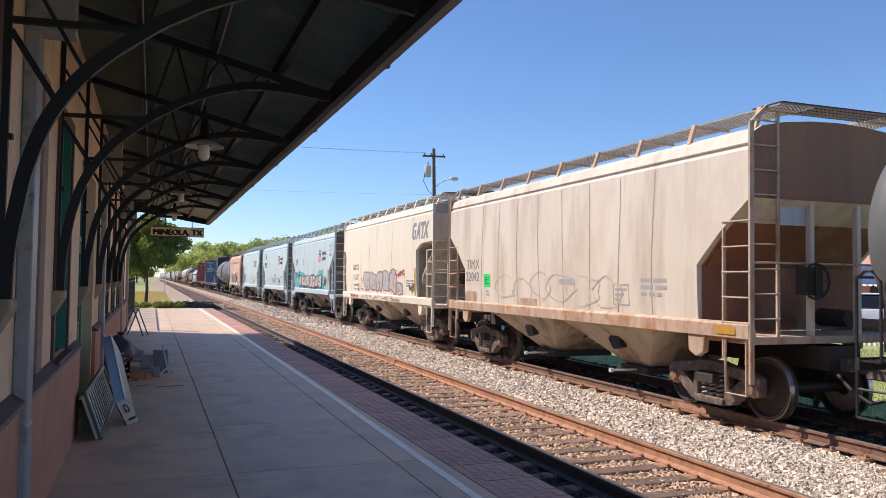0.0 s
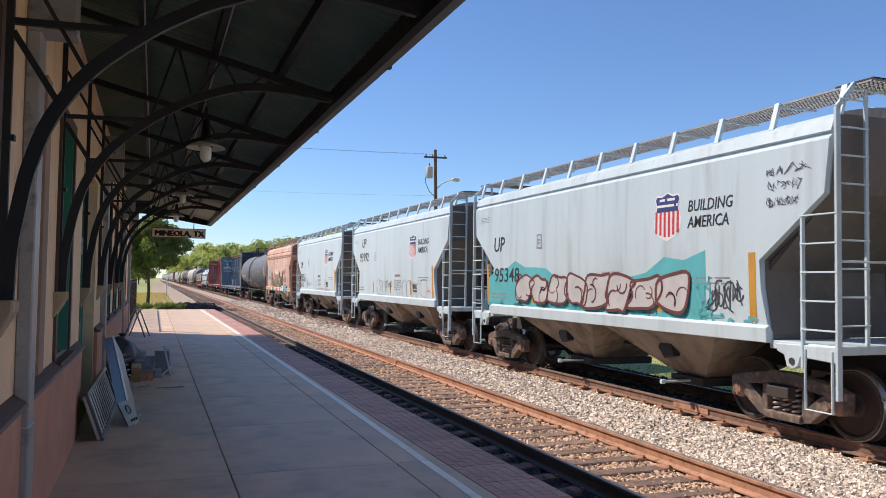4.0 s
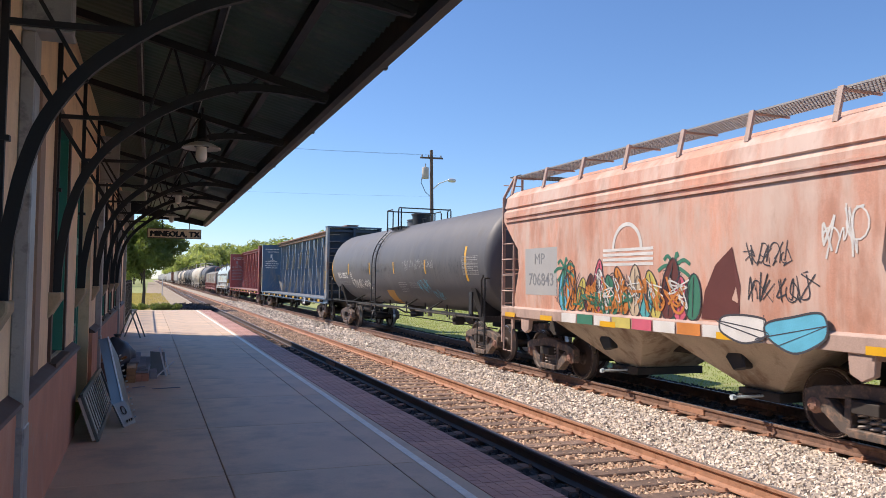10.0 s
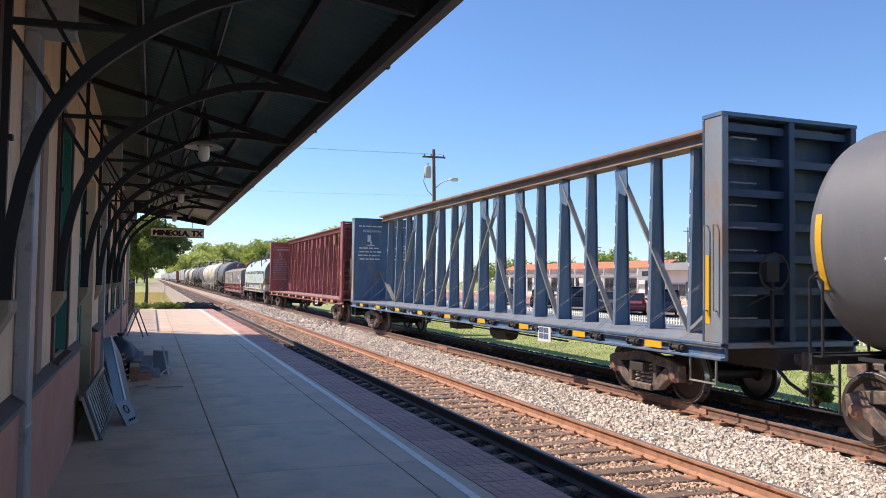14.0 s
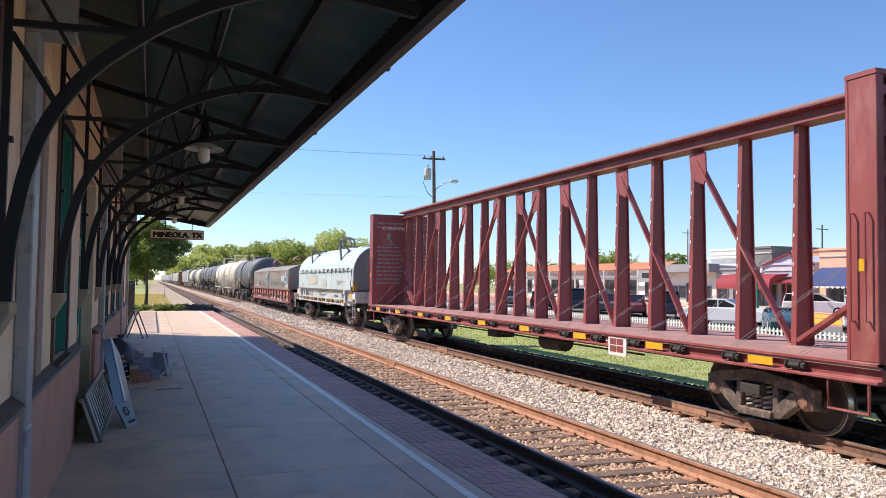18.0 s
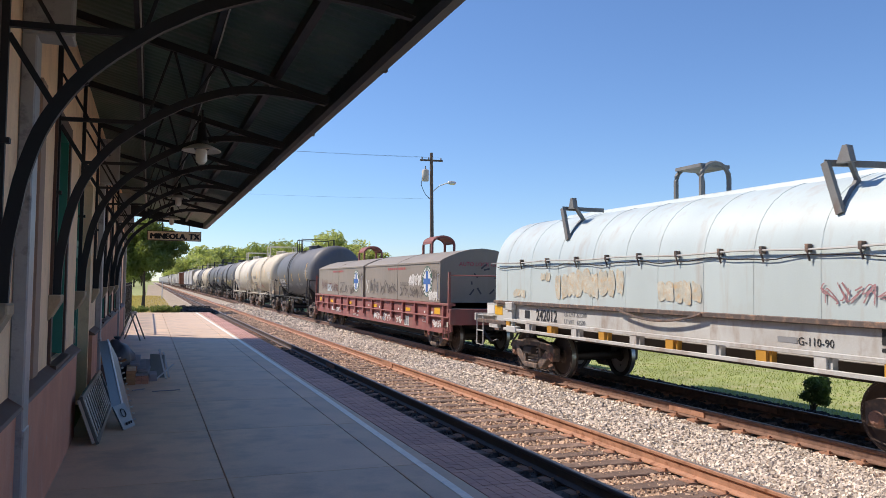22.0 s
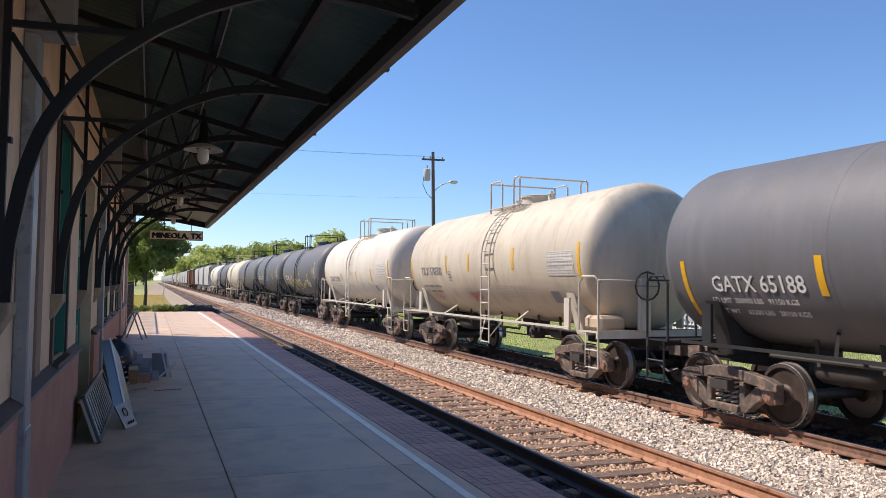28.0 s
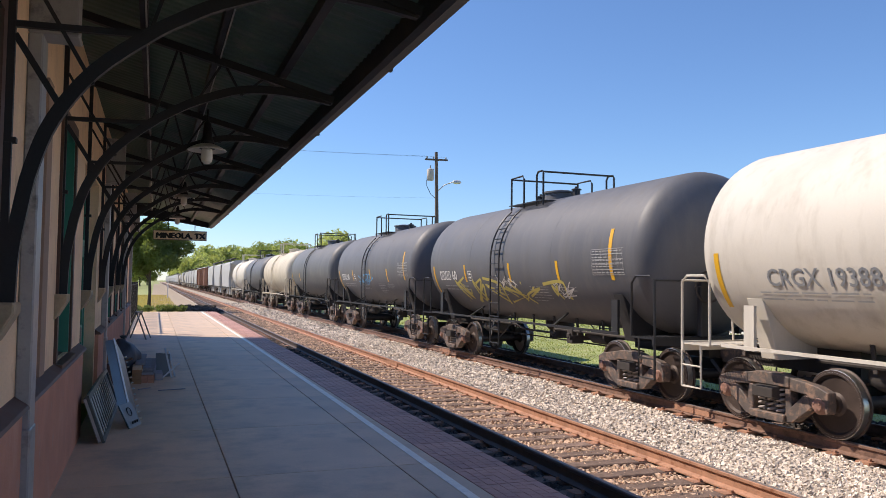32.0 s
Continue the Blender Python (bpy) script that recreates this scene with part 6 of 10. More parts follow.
# ---- tank wagon ----
def tank(yc, body, label, half=5.88, r=1.49, zc=2.60, rail_paint=None, marks=WHITE, number="", stripes=(), dome=True, rolls=True, pull=6.55, truck_y=4.55, platform_y=0.0, plain=False, mark_y=0.0, mark="", mark_z=2.1, head=0.56, lad=0.2):
    car = thing("tank_wagon", label, "tank wagon", pose(TRAIN_X, yc, RAIL_Z), "wagons of the passing train")
    CARS.append((car, yc))
    shell, iron = PAINT[body], rail_paint or BLACK
    surf = tank_side(r, zc)
    prof = []
    for i in range(9):
        a = i / 8 * math.pi / 2
        prof.append((max(0.01, r * math.sin(a)), -half + head * (1 - math.cos(a))))
    prof += [(r + 0.004, -half + head + 0.02), (r + 0.004, half - head - 0.02)]
    prof += [(q, -h) for q, h in prof[:9][::-1]]
    part("tank", Shape().lathe(prof, "y", (0, 0, zc), 56), shell, car, "", 0.5)
    for y in (-half * 0.38, half * 0.38):
        part("shell_seam", Shape().lathe([(r, y - 0.02), (r + 0.006, y - 0.015), (r + 0.006, y + 0.015), (r, y + 0.02)], "y", (0, 0, zc), 56), shell, car, "", 0.5)
    for k in (-1, 1):
        y = k * truck_y
        part("saddle", Shape().prism([(-1.05, 0.98), (1.05, 0.98), (1.15, 1.35), (1.32, zc - 0.75), (1.2, zc - 0.88), (0.8, zc - 1.26), (0, zc - r + 0.02), (-0.8, zc - 1.26), (-1.2, zc - 0.88), (-1.32, zc - 0.75), (-1.15, 1.35)], "y", y - 0.16, y + 0.16), iron, car, "", 0, 0.01)
        for x in (-1.38, 1.38):
            part("saddle_post", Shape().bar((x, y + k * 0.02, 1.1), (x, y + k * 0.02, 1.74), 0.05, 0.2, (0, 1, 0)), iron, car)
        e0, e1 = k * (truck_y - 0.9), k * (pull - 0.7)
        part("stub_sill", Shape().box(-0.33, 0.33, min(e0, e1), max(e0, e1), 0.78, 1.14), DARK, car)
        ed, ei = k * (pull - 0.62), k * (half - 0.62)
        part("end_platform", grating(Shape(), -1.5, 1.5, min(ed, ei), max(ed, ei), 1.13).box(-1.52, 1.52, min(ed, ed - k * 0.05), max(ed, ed - k * 0.05), 1.0, 1.15), iron, car)
        for x in (-1, 1):
            rail = Shape()
            rail.tube([(x * 1.5, ei, 1.13), (x * 1.5, ei, 2.05), (x * 1.5, ei + k * 0.12, 2.17), (x * 1.5, ed - k * 0.12, 2.17), (x * 1.5, ed, 2.08), (x * 1.5, ed, 0.45)], 0.021, 6)
            rail.tube([(x * 1.5, ed - k * 0.45, 1.1), (x * 1.5, ed - k * 0.45, 0.45), (x * 1.5, ed, 0.45)], 0.018, 5)
            rail.tube([(x * 1.5, ed, 0.78), (x * 1.5, ed - k * 0.45, 0.78)], 0.015, 5)
            rail.tube([(x * 1.5, ed, 2.1), (x * 0.55, ed, 2.1), (x * 0.5, ed, 1.13)], 0.019, 6)
            part("end_railing", rail, iron, car, "", 0.9)
        coupler(car, k * pull)
        truck(car, y, rolls)
    # side handrail with struts
    for x in (-1, 1):
        s = Shape().bar((x * 1.55, -truck_y - 0.4, 1.15), (x * 1.55, truck_y + 0.4, 1.15), 0.045, 0.045)
        for y in ((2.05, -2.5) if half < 7 else (4.6, 2.2, -2.2, -4.6)):
            s.bar((x * 1.55, y, 1.15), (x * 0.86, y + 0.58, zc - math.sqrt(max(0.1, r * r - 0.86 ** 2)) + 0.02), 0.045, 0.03)
        part("side_handrail", s, iron, car)
    if dome:
        p = platform_y
        part("manway", Shape().lathe([(0.40, zc + r - 0.15), (0.40, zc + r + 0.14), (0.44, zc + r + 0.15), (0.44, zc + r + 0.19), (0.2, zc + r + 0.23), (0.02, zc + r + 0.24)], "z", (0, p, 0), 18), shell, car, "", 0.6)
        for q in (-0.75, 0.8, 1.05):
            part("valve", Shape().lathe([(0.09, zc + r - 0.05), (0.09, zc + r + 0.16), (0.12, zc + r + 0.165), (0.12, zc + r + 0.19), (0.04, zc + r + 0.21), (0.04, zc + r + 0.25)], "z", (0.0, p + q, 0), 10), iron, car, "", 0.6)
        z0 = zc + r - 0.14
        part("top_platform", grating(Shape(), -1.0, -0.62, p - 0.9, p + 0.85, z0 + 0.02), iron, car)
        part("top_platform", grating(Shape(), 0.62, 1.0, p - 0.9, p + 0.85, z0 + 0.02), iron, car)
        hz = zc + r + 0.56
        for x in (-0.95, 0.95):
            part("top_railing", Shape().tube([(x, p - 0.88, z0 - 0.1), (x, p - 0.88, hz - 0.06), (x, p - 0.82, hz), (x, p - 0.62, hz), (x, p - 0.55, hz - 0.08), (x, p - 0.55, z0 - 0.1)], 0.024, 6), iron, car, "", 0.9)
            part("top_railing", Shape().tube([(x, p + 0.12, z0 - 0.1), (x, p + 0.12, hz - 0.08), (x, p + 0.2, hz), (x, p + 0.82, hz), (x, p + 0.82, z0 - 0.1)], 0.024, 6), iron, car, "", 0.9)
        for y in (-0.85, 0.82):
            part("cross_rail", Shape().tube([(-0.95, p + y, hz - 0.02), (0.95, p + y, hz - 0.02)], 0.022, 6), iron, car, "", 0.9)
        for x in (-1, 1):
            rungs = Shape()
            for y in (p + lad, p + lad + 0.5):
                rungs.tube([(x * 1.55, y, 0.55), (x * 1.57, y, zc - 0.3)] + [(x * 1.57 * math.cos(q * 0.11), y, zc + 1.57 * math.sin(q * 0.11)) for q in range(0, 9)], 0.022, 5)
            steps = [(1.55, 0.58), (1.555, 0.9), (1.56, 1.22), (1.565, 1.54), (1.57, 1.86), (1.57, 2.18), (1.57, 2.5), (1.55, 2.82), (1.49, 3.1), (1.39, 3.35), (1.27, 3.54), (1.12, 3.7)]
            for xs, z in steps:
                rungs.tube([(x * xs, p + lad, z), (x * xs, p + lad + 0.5, z)], 0.016, 5)
            rungs.bar((x * 1.55, p + lad, 1.1), (x * 1.2, p + lad, 1.25), 0.02, 0.02).bar((x * 1.55, p + lad + 0.5, 0.7), (x * 1.3, p + lad + 0.8, 1.15), 0.025, 0.02).bar((x * 1.55, p + lad, 0.7), (x * 1.3, p + lad - 0.3, 1.15), 0.025, 0.02)
            part("ladder", rungs, iron, car, "", 0.9)
        part("bottom_outlet", Shape().lathe([(0.25, 0.72), (0.25, 0.9), (0.35, 1.0), (0.35, zc - r + 0.05)], "z", (0, p, 0), 12), DARK, car, "", 0.6)
    wheel = part("brake_wheel", Shape().tube([(-0.5 + 0.27 * math.cos(a * 0.5236), -pull + 0.5, 2.0 + 0.27 * math.sin(a * 0.5236)) for a in range(13)], 0.018, 5), DARK, car)
    part("spoke", Shape().bar((-0.75, -pull + 0.5, 2.0), (-0.25, -pull + 0.5, 2.0), 0.025, 0.015).bar((-0.5, -pull + 0.5, 1.75), (-0.5, -pull + 0.5, 2.25), 0.025, 0.015), DARK, wheel)
    part("brake_stand", Shape().box(-0.62, -0.38, -pull + 0.54, -pull + 0.66, 1.14, 2.15), iron, car, "", 0, 0.02)
    # brake rigging under the tank
    e = truck_y - 1.15
    part("air_reservoir", Shape().lathe([(0.0, e - 1.15), (0.14, e - 1.12), (0.19, e - 1.0), (0.19, e - 0.2), (0.14, e - 0.08), (0.0, e - 0.05)], "y", (-0.45, 0, 0.86), 14), DARK, car, "", 0.7)
    part("brake_cylinder", Shape().lathe([(0.0, -e + 0.4), (0.13, -e + 0.41), (0.15, -e + 0.5), (0.15, -e + 0.95), (0.05, -e + 1.0), (0.05, -e + 1.3)], "y", (-0.5, 0, 0.92), 12), DARK, car, "", 0.7)
    part("control_valve", Shape().box(-0.75, -0.45, -e + 1.5, -e + 1.75, 0.72, 1.05).box(-0.8, -0.5, -e + 1.55, -e + 1.68, 0.84, 0.95), DARK, car, "", 0, 0.02)
    part("brake_pipe", Shape().tube([(-0.7, -e - 0.6, 1.0), (-0.7, -1.0, 1.0), (-0.55, -0.7, 0.88), (-0.55, 0.7, 0.88), (-0.7, 1.0, 1.0), (-0.7, e + 0.6, 1.0)], 0.03, 6), DARK, car, "", 0.9)
    part("brake_rod", Shape().tube([(-0.3, -e - 0.5, 0.72), (-0.3, e + 0.5, 0.72)], 0.018, 5), DARK, car)
    part("brake_lever", Shape().bar((-0.9, -e + 1.35, 0.86), (0.5, -e + 1.15, 0.86), 0.03, 0.1), DARK, car)
    for i in range(7):
        y = -e + 0.3 + i * 2 * (e - 0.3) / 6
        part("pipe_bracket", Shape().bar((-0.7, y, 0.92), (-0.7, y + 0.05, zc - math.sqrt(r * r - 0.49) + 0.02), 0.06, 0.03), DARK, car)
    if plain:
        return car
    for y, z0, z1, w in stripes:
        part("reflector", patch(surf, y, y - w, z0, z1), YELLOW, car)
    if number:
        if mark:
            letter(mark + " " + number, car, surf, half - 1.2 + mark_y, mark_z, 0.35, marks, 0.94, 0, 0.003)
        else:
            part("mark", blocks(surf, half - 1.3 + mark_y, mark_z, 0.25, 4, 0), marks, car)
            letter(number, car, surf, half - 2.25 + mark_y, mark_z, 0.37, marks, 0.95, 0, 0.003)
        s = Shape()
        if number == "65188":
            pass
        elif number == "170500":
            letter("LD LMT  222900 LB  101100 KG", car, surf, half - 1.45, 1.88, 0.115, GREYMARK)
            letter("LT WT    63100 LB   28600 KG", car, surf, half - 1.45, 1.73, 0.115, GREYMARK)
        else:
            bars(s, surf, half - 1.5, half - 3.3, 1.80, 1.98, 2, len(label), 0.78)
        bars(s, surf, half - 4.6, half - 5.6, 1.72, 1.95, 4, len(label) + 1, 0.8)
        bars(s, surf, -1.0, -1.9, 1.62, 1.98, 6, len(label) + 2, 0.8)
        bars(s, surf, -2.2, -3.1, 1.78, 1.98, 3, len(label) + 3, 0.8)
        fr = Shape()
        yb = half - 3.43 + mark_y
        patch(surf, yb, yb - 0.26, 2.08, 2.095, fr), patch(surf, yb, yb - 0.26, 2.325, 2.34, fr), patch(surf, yb, yb - 0.015, 2.08, 2.34, fr), patch(surf, yb - 0.245, yb - 0.26, 2.08, 2.34, fr)
        bars(fr, surf, yb - 0.06, yb - 0.2, 2.12, 2.3, 2, 3)
        if number != "65188":
            part("stencil_frame", fr, marks, car)
        part("small_lettering", s, FAINT, car)
        pn = Shape()
        y0, y1, z0, z1 = -half + 1.98, -half + 0.9, 2.2, 2.68
        dp = part("data_panel", patch(surf, y0 + 0.02, y1 - 0.02, z0 - 0.02, z1 + 0.02), PALEMARK, car) if body != "black_tank" else car
        far_side, surf = surf, (lambda z: far_side(z) - 0.004)
        for u in range(7):
            patch(surf, y0 - (y0 - y1) * u / 6 * 0.98 - 0.004, y0 - (y0 - y1) * u / 6 * 0.98 + 0.004, z0, z1, pn)
        for u in range(6):
            z = z0 + (z1 - z0) * u / 5
            patch(surf, y0, y1, z - 0.004, z + 0.004, pn, 1)
        bars(pn, surf, y0 - 0.03, y1 + 0.03, z0 + 0.01, z1 - 0.01, 8, 9, 0.72, 4)
        part("table_grid" if body != "black_tank" else "data_panel", pn, FAINT, dp)
    return car


CAR_BEIGE = mat("tan_sheet", (0.52, 0.40, 0.28), 0.7, vary=0.12, scale=4)
STD = ((5.1, 1.7, 2.5, 0.1), (2.68, 2.05, 2.5, 0.09), (-0.1, 2.05, 2.5, 0.09), (-2.45, 2.03, 2.5, 0.1), (-4.5, 2.1, 3.05, 0.11))


def tanks():
    tank(1.03, "grey_tank", "dark grey tank wagon with a yellow stripe", half=6.17, pull=6.5, stripes=((5.3, 1.9, 2.75, 0.2), (4.8, 1.9, 2.3, 0.1)))
    t = tank(95.15, "black_tank", "long black tank wagon with white graffiti", 9.1, 1.49, 2.6, None, WHITE, "292572", ((8.6, 1.95, 2.9, 0.1), (5.62, 2.25, 2.7, 0.09), (2.3, 2.24, 2.68, 0.09), (-0.8, 2.24, 2.66, 0.09), (-4.05, 2.23, 2.66, 0.1), (-7.28, 2.02, 2.95, 0.13)), pull=9.3, truck_y=7.5, platform_y=0.9, mark="TILX", head=0.5, mark_y=-0.28)
    part("dome", Shape().lathe([(0.34, 4.0), (0.34, 4.42), (0.38, 4.43), (0.38, 4.48), (0.1, 4.52), (0.02, 4.52)], "z", (0, 0.55, 0), 18), BLACK, t, "black valve dome", 0.6)
    S = tank_side(1.49, 2.6)
    scrawl("graffiti", t, S, 5.4, 2.6, 1.66, 2.05, 9, SPRAY["white"], 0.035, 101)
    scrawl("graffiti", t, S, -1.8, -4.8, 2.35, 2.7, 12, FAINT, 0.010, 102)
    scrawl("graffiti", t, S, -3.0, -4.1, 1.62, 2.08, 4, SPRAY["sky"], 0.022, 103)
    scrawl("graffiti", t, S, -4.1, -4.8, 1.45, 1.8, 4, SPRAY["sky"], 0.02, 104)
    s = Shape()
    rnd = random.Random(5)
    for _ in range(300):
        c_, w_ = rnd.choice(((2.0, 0.8), (2.9, 0.5), (-0.9, 0.7), (-3.6, 0.5), (-5.2, 0.6), (-6.8, 0.5), (5.2, 0.7), (0.3, 0.6)))
        y, z, drop = rnd.gauss(c_, w_), rnd.gauss(2.5, 0.13), rnd.uniform(0.06, 0.3)
        patch(S, y, y - rnd.uniform(0.005, 0.013), z - drop, z, s)
    part("drip_marks", s, BLACK, t)
    q = Shape()
    for j in range(6):
        za, zb = 1.2 + 0.08 * j, 1.28 + 0.08 * j
        q.add([(S(z) - 0.008, y - 1.35 * (z - 1.2), z) for y, z in ((1.5, za), (0.62, za), (0.62, zb), (1.5, zb))], [(0, 1, 2, 3)])
    part("paint_patch", q, OCHRE, t)
    d = tank(197.55, "black_tank", "black tank wagon with white lettering", half=6.0, r=1.44, zc=2.55, number="65188", stripes=((5.15, 1.55, 2.4, 0.1), (2.48, 1.9, 2.42, 0.12)) + STD[2:], mark="GATX", mark_y=-0.3, mark_z=1.93)
    letter("LD LMT  200900 LBS   91150 KGS", d, tank_side(1.44, 2.55), 4.6, 1.76, 0.125, WHITE, 0.95)
    letter("LT WT     62200 LBS   28150 KGS", d, tank_side(1.44, 2.55), 4.5, 1.6, 0.125, WHITE, 0.95)
    c = tank(210.94, "cream_tank", "cream tank wagon with black lettering", rail_paint=PAINT["white_tank"], marks=GREYMARK, number="170500", stripes=((5.28, 1.8, 2.75, 0.1), (2.2, 2.3, 2.78, 0.1), (0.56, 2.33, 2.8, 0.11), (-2.13, 2.35, 2.85, 0.12), (-5.12, 2.1, 2.85, 0.1)), platform_y=-0.58, half=5.85, mark_y=-0.36, mark="TILX", mark_z=2.24, lad=-0.48)
    scrawl("graffiti", c, S, 3.86, 3.2, 1.5, 1.7, 3, SPRAY["pink"], 0.025, 111)
    scrawl("graffiti", c, S, 1.0, 0.2, 1.52, 1.8, 4, SPRAY["pink"], 0.028, 114)
    part("data_panel", patch(S, -3.7, -4.08, 1.61, 1.86), GREYMARK, c)
    part("end_box", Shape().box(-1.35, -0.75, -5.75, -5.15, 1.14, 1.42), CAR_BEIGE, c, "tan box on the end platform", 0, 0.06)
    w = tank(224.22, "white_tank", "white tank wagon with grey lettering", rail_paint=PAINT["white_tank"], marks=GREYMARK, number="19388", stripes=((5.2, 1.7, 2.5, 0.1), (2.14, 2.05, 2.45, 0.09), (-0.62, 2.02, 2.45, 0.1), (-2.9, 2.03, 2.5, 0.12), (-5.25, 1.9, 2.8, 0.1)), platform_y=-0.12, mark_y=-0.5, half=5.9, mark="CRGX", mark_z=2.02)
    part("data_panel", patch(S, -3.12, -3.46, 1.66, 1.89), GREYMARK, w)
    k = tank(236.8, "black_tank", "black tank wagon with yellow graffiti", number="60", stripes=STD)
    scrawl("graffiti", k, S, 3.4, -2.6, 1.5, 2.2, 6, SPRAY["yellow"], 0.07, 112)
    scrawl("graffiti", k, S, 0.8, -0.4, 1.9, 2.2, 3, SPRAY["white"], 0.03, 113)
    scrawl("graffiti", k, S, -1.9, -3.0, 1.7, 2.1, 2, SPRAY["white"], 0.03, 114)
    k = tank(249.5, "black_tank", "black tank wagon with blue graffiti", number="60", stripes=STD)
    scrawl("graffiti", k, S, 1.8, -0.5, 1.9, 2.3, 3, SPRAY["blue"], 0.05, 115)
    tank(262.4, "grey_tank", "dark grey tank wagon of the train", stripes=STD[:2])
    tank(275.4, "cream_tank", "cream tank wagon with a rusty tint", rail_paint=PAINT["cream_tank"], plain=True)
    tank(288.2, "black_tank", "plain black tank wagon of the train", plain=True)
    tank(301.0, "white_tank", "plain white tank wagon of the train", rail_paint=PAINT["white_tank"], plain=True)

# ---- centre-beam lumber wagon ----


def centre_beam(yc, main, flange, label, half=11.55):
    """A centre-beam flat wagon: deck, two bulkheads, a row of tapered columns under a top chord, braces and tie-down straps."""
    car = thing("centre_beam_wagon", label, "flat wagon", pose(TRAIN_X, yc, RAIL_Z), "wagons of the passing train")
    CARS.append((car, yc))
    P, Q = PAINT[main], PAINT[flange]
    deck_paint = PAINT["red_deck"] if main == "red" else PAINT["blue_grey"]
    inner = half - 0.45
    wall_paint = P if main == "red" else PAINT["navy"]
    part("deck", Shape().box(-1.36, 1.36, -half, half, 1.04, 1.12), deck_paint, car)
    for x in (-1, 1):
        part("side_sill", Shape().prism([(x * 1.24, 0.86), (x * 1.38, 0.86), (x * 1.38, 0.90), (x * 1.30, 0.91), (x * 1.30, 1.06), (x * 1.38, 1.07), (x * 1.38, 1.115), (x * 1.24, 1.115)], "y", -half, half), P, car, "", 0, 0.006)
    part("centre_sill", Shape().box(-0.35, 0.35, -half - 0.1, half + 0.1, 0.70, 1.03), DARK, car)
    for y in np.linspace(-inner + 2, inner - 2, 9):
        part("crossbearer", Shape().prism([(-1.3, 0.9), (-0.3, 0.72), (0.3, 0.72), (1.3, 0.9), (1.3, 1.04), (-1.3, 1.04)], "y", y - 0.05, y + 0.05), DARK, car)
    # top chord
    part("top_chord", Shape().prism([(-0.29, 4.72), (0.29, 4.72), (0.29, 4.68), (0.12, 4.66), (0.12, 4.54), (0.20, 4.52), (0.20, 4.49), (-0.20, 4.49), (-0.20, 4.52), (-0.12, 4.54), (-0.12, 4.66), (-0.29, 4.68)], "y", -inner, inner), P if main == "red" else PAINT["chord_rust"], car)
    part("chord_cap", Shape().box(-0.295, 0.295, -inner, inner, 4.7, 4.74), PAINT["red_deck"] if main == "red" else PAINT["chord_rust"], car, "rusty top plate")
    n, pitch = 18, 1.2175
    cols = [(i - 8.5) * pitch + (0.2 if main == "red" else -0.14) for i in range(n)]

    def column():
        ring = []
        for z, w in ((1.12, 0.185), (4.50, 0.105)):
            f = 0.018
            ring.append([(px, py, z) for px, py in ((-w, -0.05), (-w + f, -0.05), (-w + f, -0.012), (w - f, -0.012), (w - f, -0.05), (w, -0.05), (w, 0.05), (w - f, 0.05), (w - f, 0.012), (-w + f, 0.012), (-w + f, 0.05), (-w, 0.05))])
        s = Shape().add(ring[0] + ring[1], [(i, (i + 1) % 12, 12 + (i + 1) % 12, 12 + i) for i in range(12)] + [tuple(range(11, -1, -1)), tuple(range(12, 24))])
        return s.mesh("column", P, 0)
    for y in cols:
        col = put("column", kept(("column", main), column), car, "", pose(0, y, 0))
        for z in (1.9, 2.35, 2.8, 3.25, 3.7):
            put("marker_hole", kept("marker_hole", lambda: Shape().box(-0.006, 0.0, -0.012, 0.012, -0.03, 0.03).mesh("marker_hole", WHITE)), col, "", pose(-0.185 + 0.075 * (z - 1.12) / 3.28 - 0.001, 0.018, z))
    for i, y in enumerate(cols):
        k = -1 if i in (9, 7, 5, 3) else 1 if i in (8, 10, 12, 14) else 0
        if not k:
            continue
        far = 1.92
        for x in (-1,):
            part("brace", Shape().bar((x * 0.07, y + k * 0.1, 4.28), (x * 0.11, y + k * pitch * far, 1.16), 0.04, 0.12, (1, 0, 0)), Q, car)
        part("gusset", Shape().prism([(y - 0.1, 4.4), (y + k * 0.34 if k > 0 else y + 0.1, 4.4), (y + k * 0.36, 4.0), (y + k * 0.30, 3.82), (y + k * 0.08, 3.9), (y - 0.05, 4.0)] if k > 0 else [(y + 0.1, 4.4), (y - 0.34, 4.4), (y - 0.36, 4.0), (y - 0.30, 3.82), (y - 0.08, 3.9), (y + 0.05, 4.0)], "x", -0.115, -0.085), P, car)
    part("brace", Shape().bar((-0.15, -inner, 2.35), (-0.15, cols[1] - 0.1, 1.2), 0.06, 0.15, (1, 0, 0)), Q, car)
    part("brace", Shape().bar((-0.15, inner, 2.35), (-0.15, cols[-2] + 0.1, 1.2), 0.06, 0.15, (1, 0, 0)), Q, car)
    # bulkheads with ribs outside and vertical corner posts
    for k in (-1, 1):
        y0, y1 = k * inner, k * half
        a, b = min(y0, y1), max(y0, y1)
        face = y0 + k * 0.04
        # Only the near bulkhead gets the blue with shade in its colour.
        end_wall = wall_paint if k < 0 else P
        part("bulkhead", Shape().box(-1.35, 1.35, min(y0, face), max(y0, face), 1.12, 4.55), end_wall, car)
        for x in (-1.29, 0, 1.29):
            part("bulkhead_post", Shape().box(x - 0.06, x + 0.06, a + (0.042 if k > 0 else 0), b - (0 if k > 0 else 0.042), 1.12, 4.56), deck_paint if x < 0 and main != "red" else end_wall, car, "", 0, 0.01)
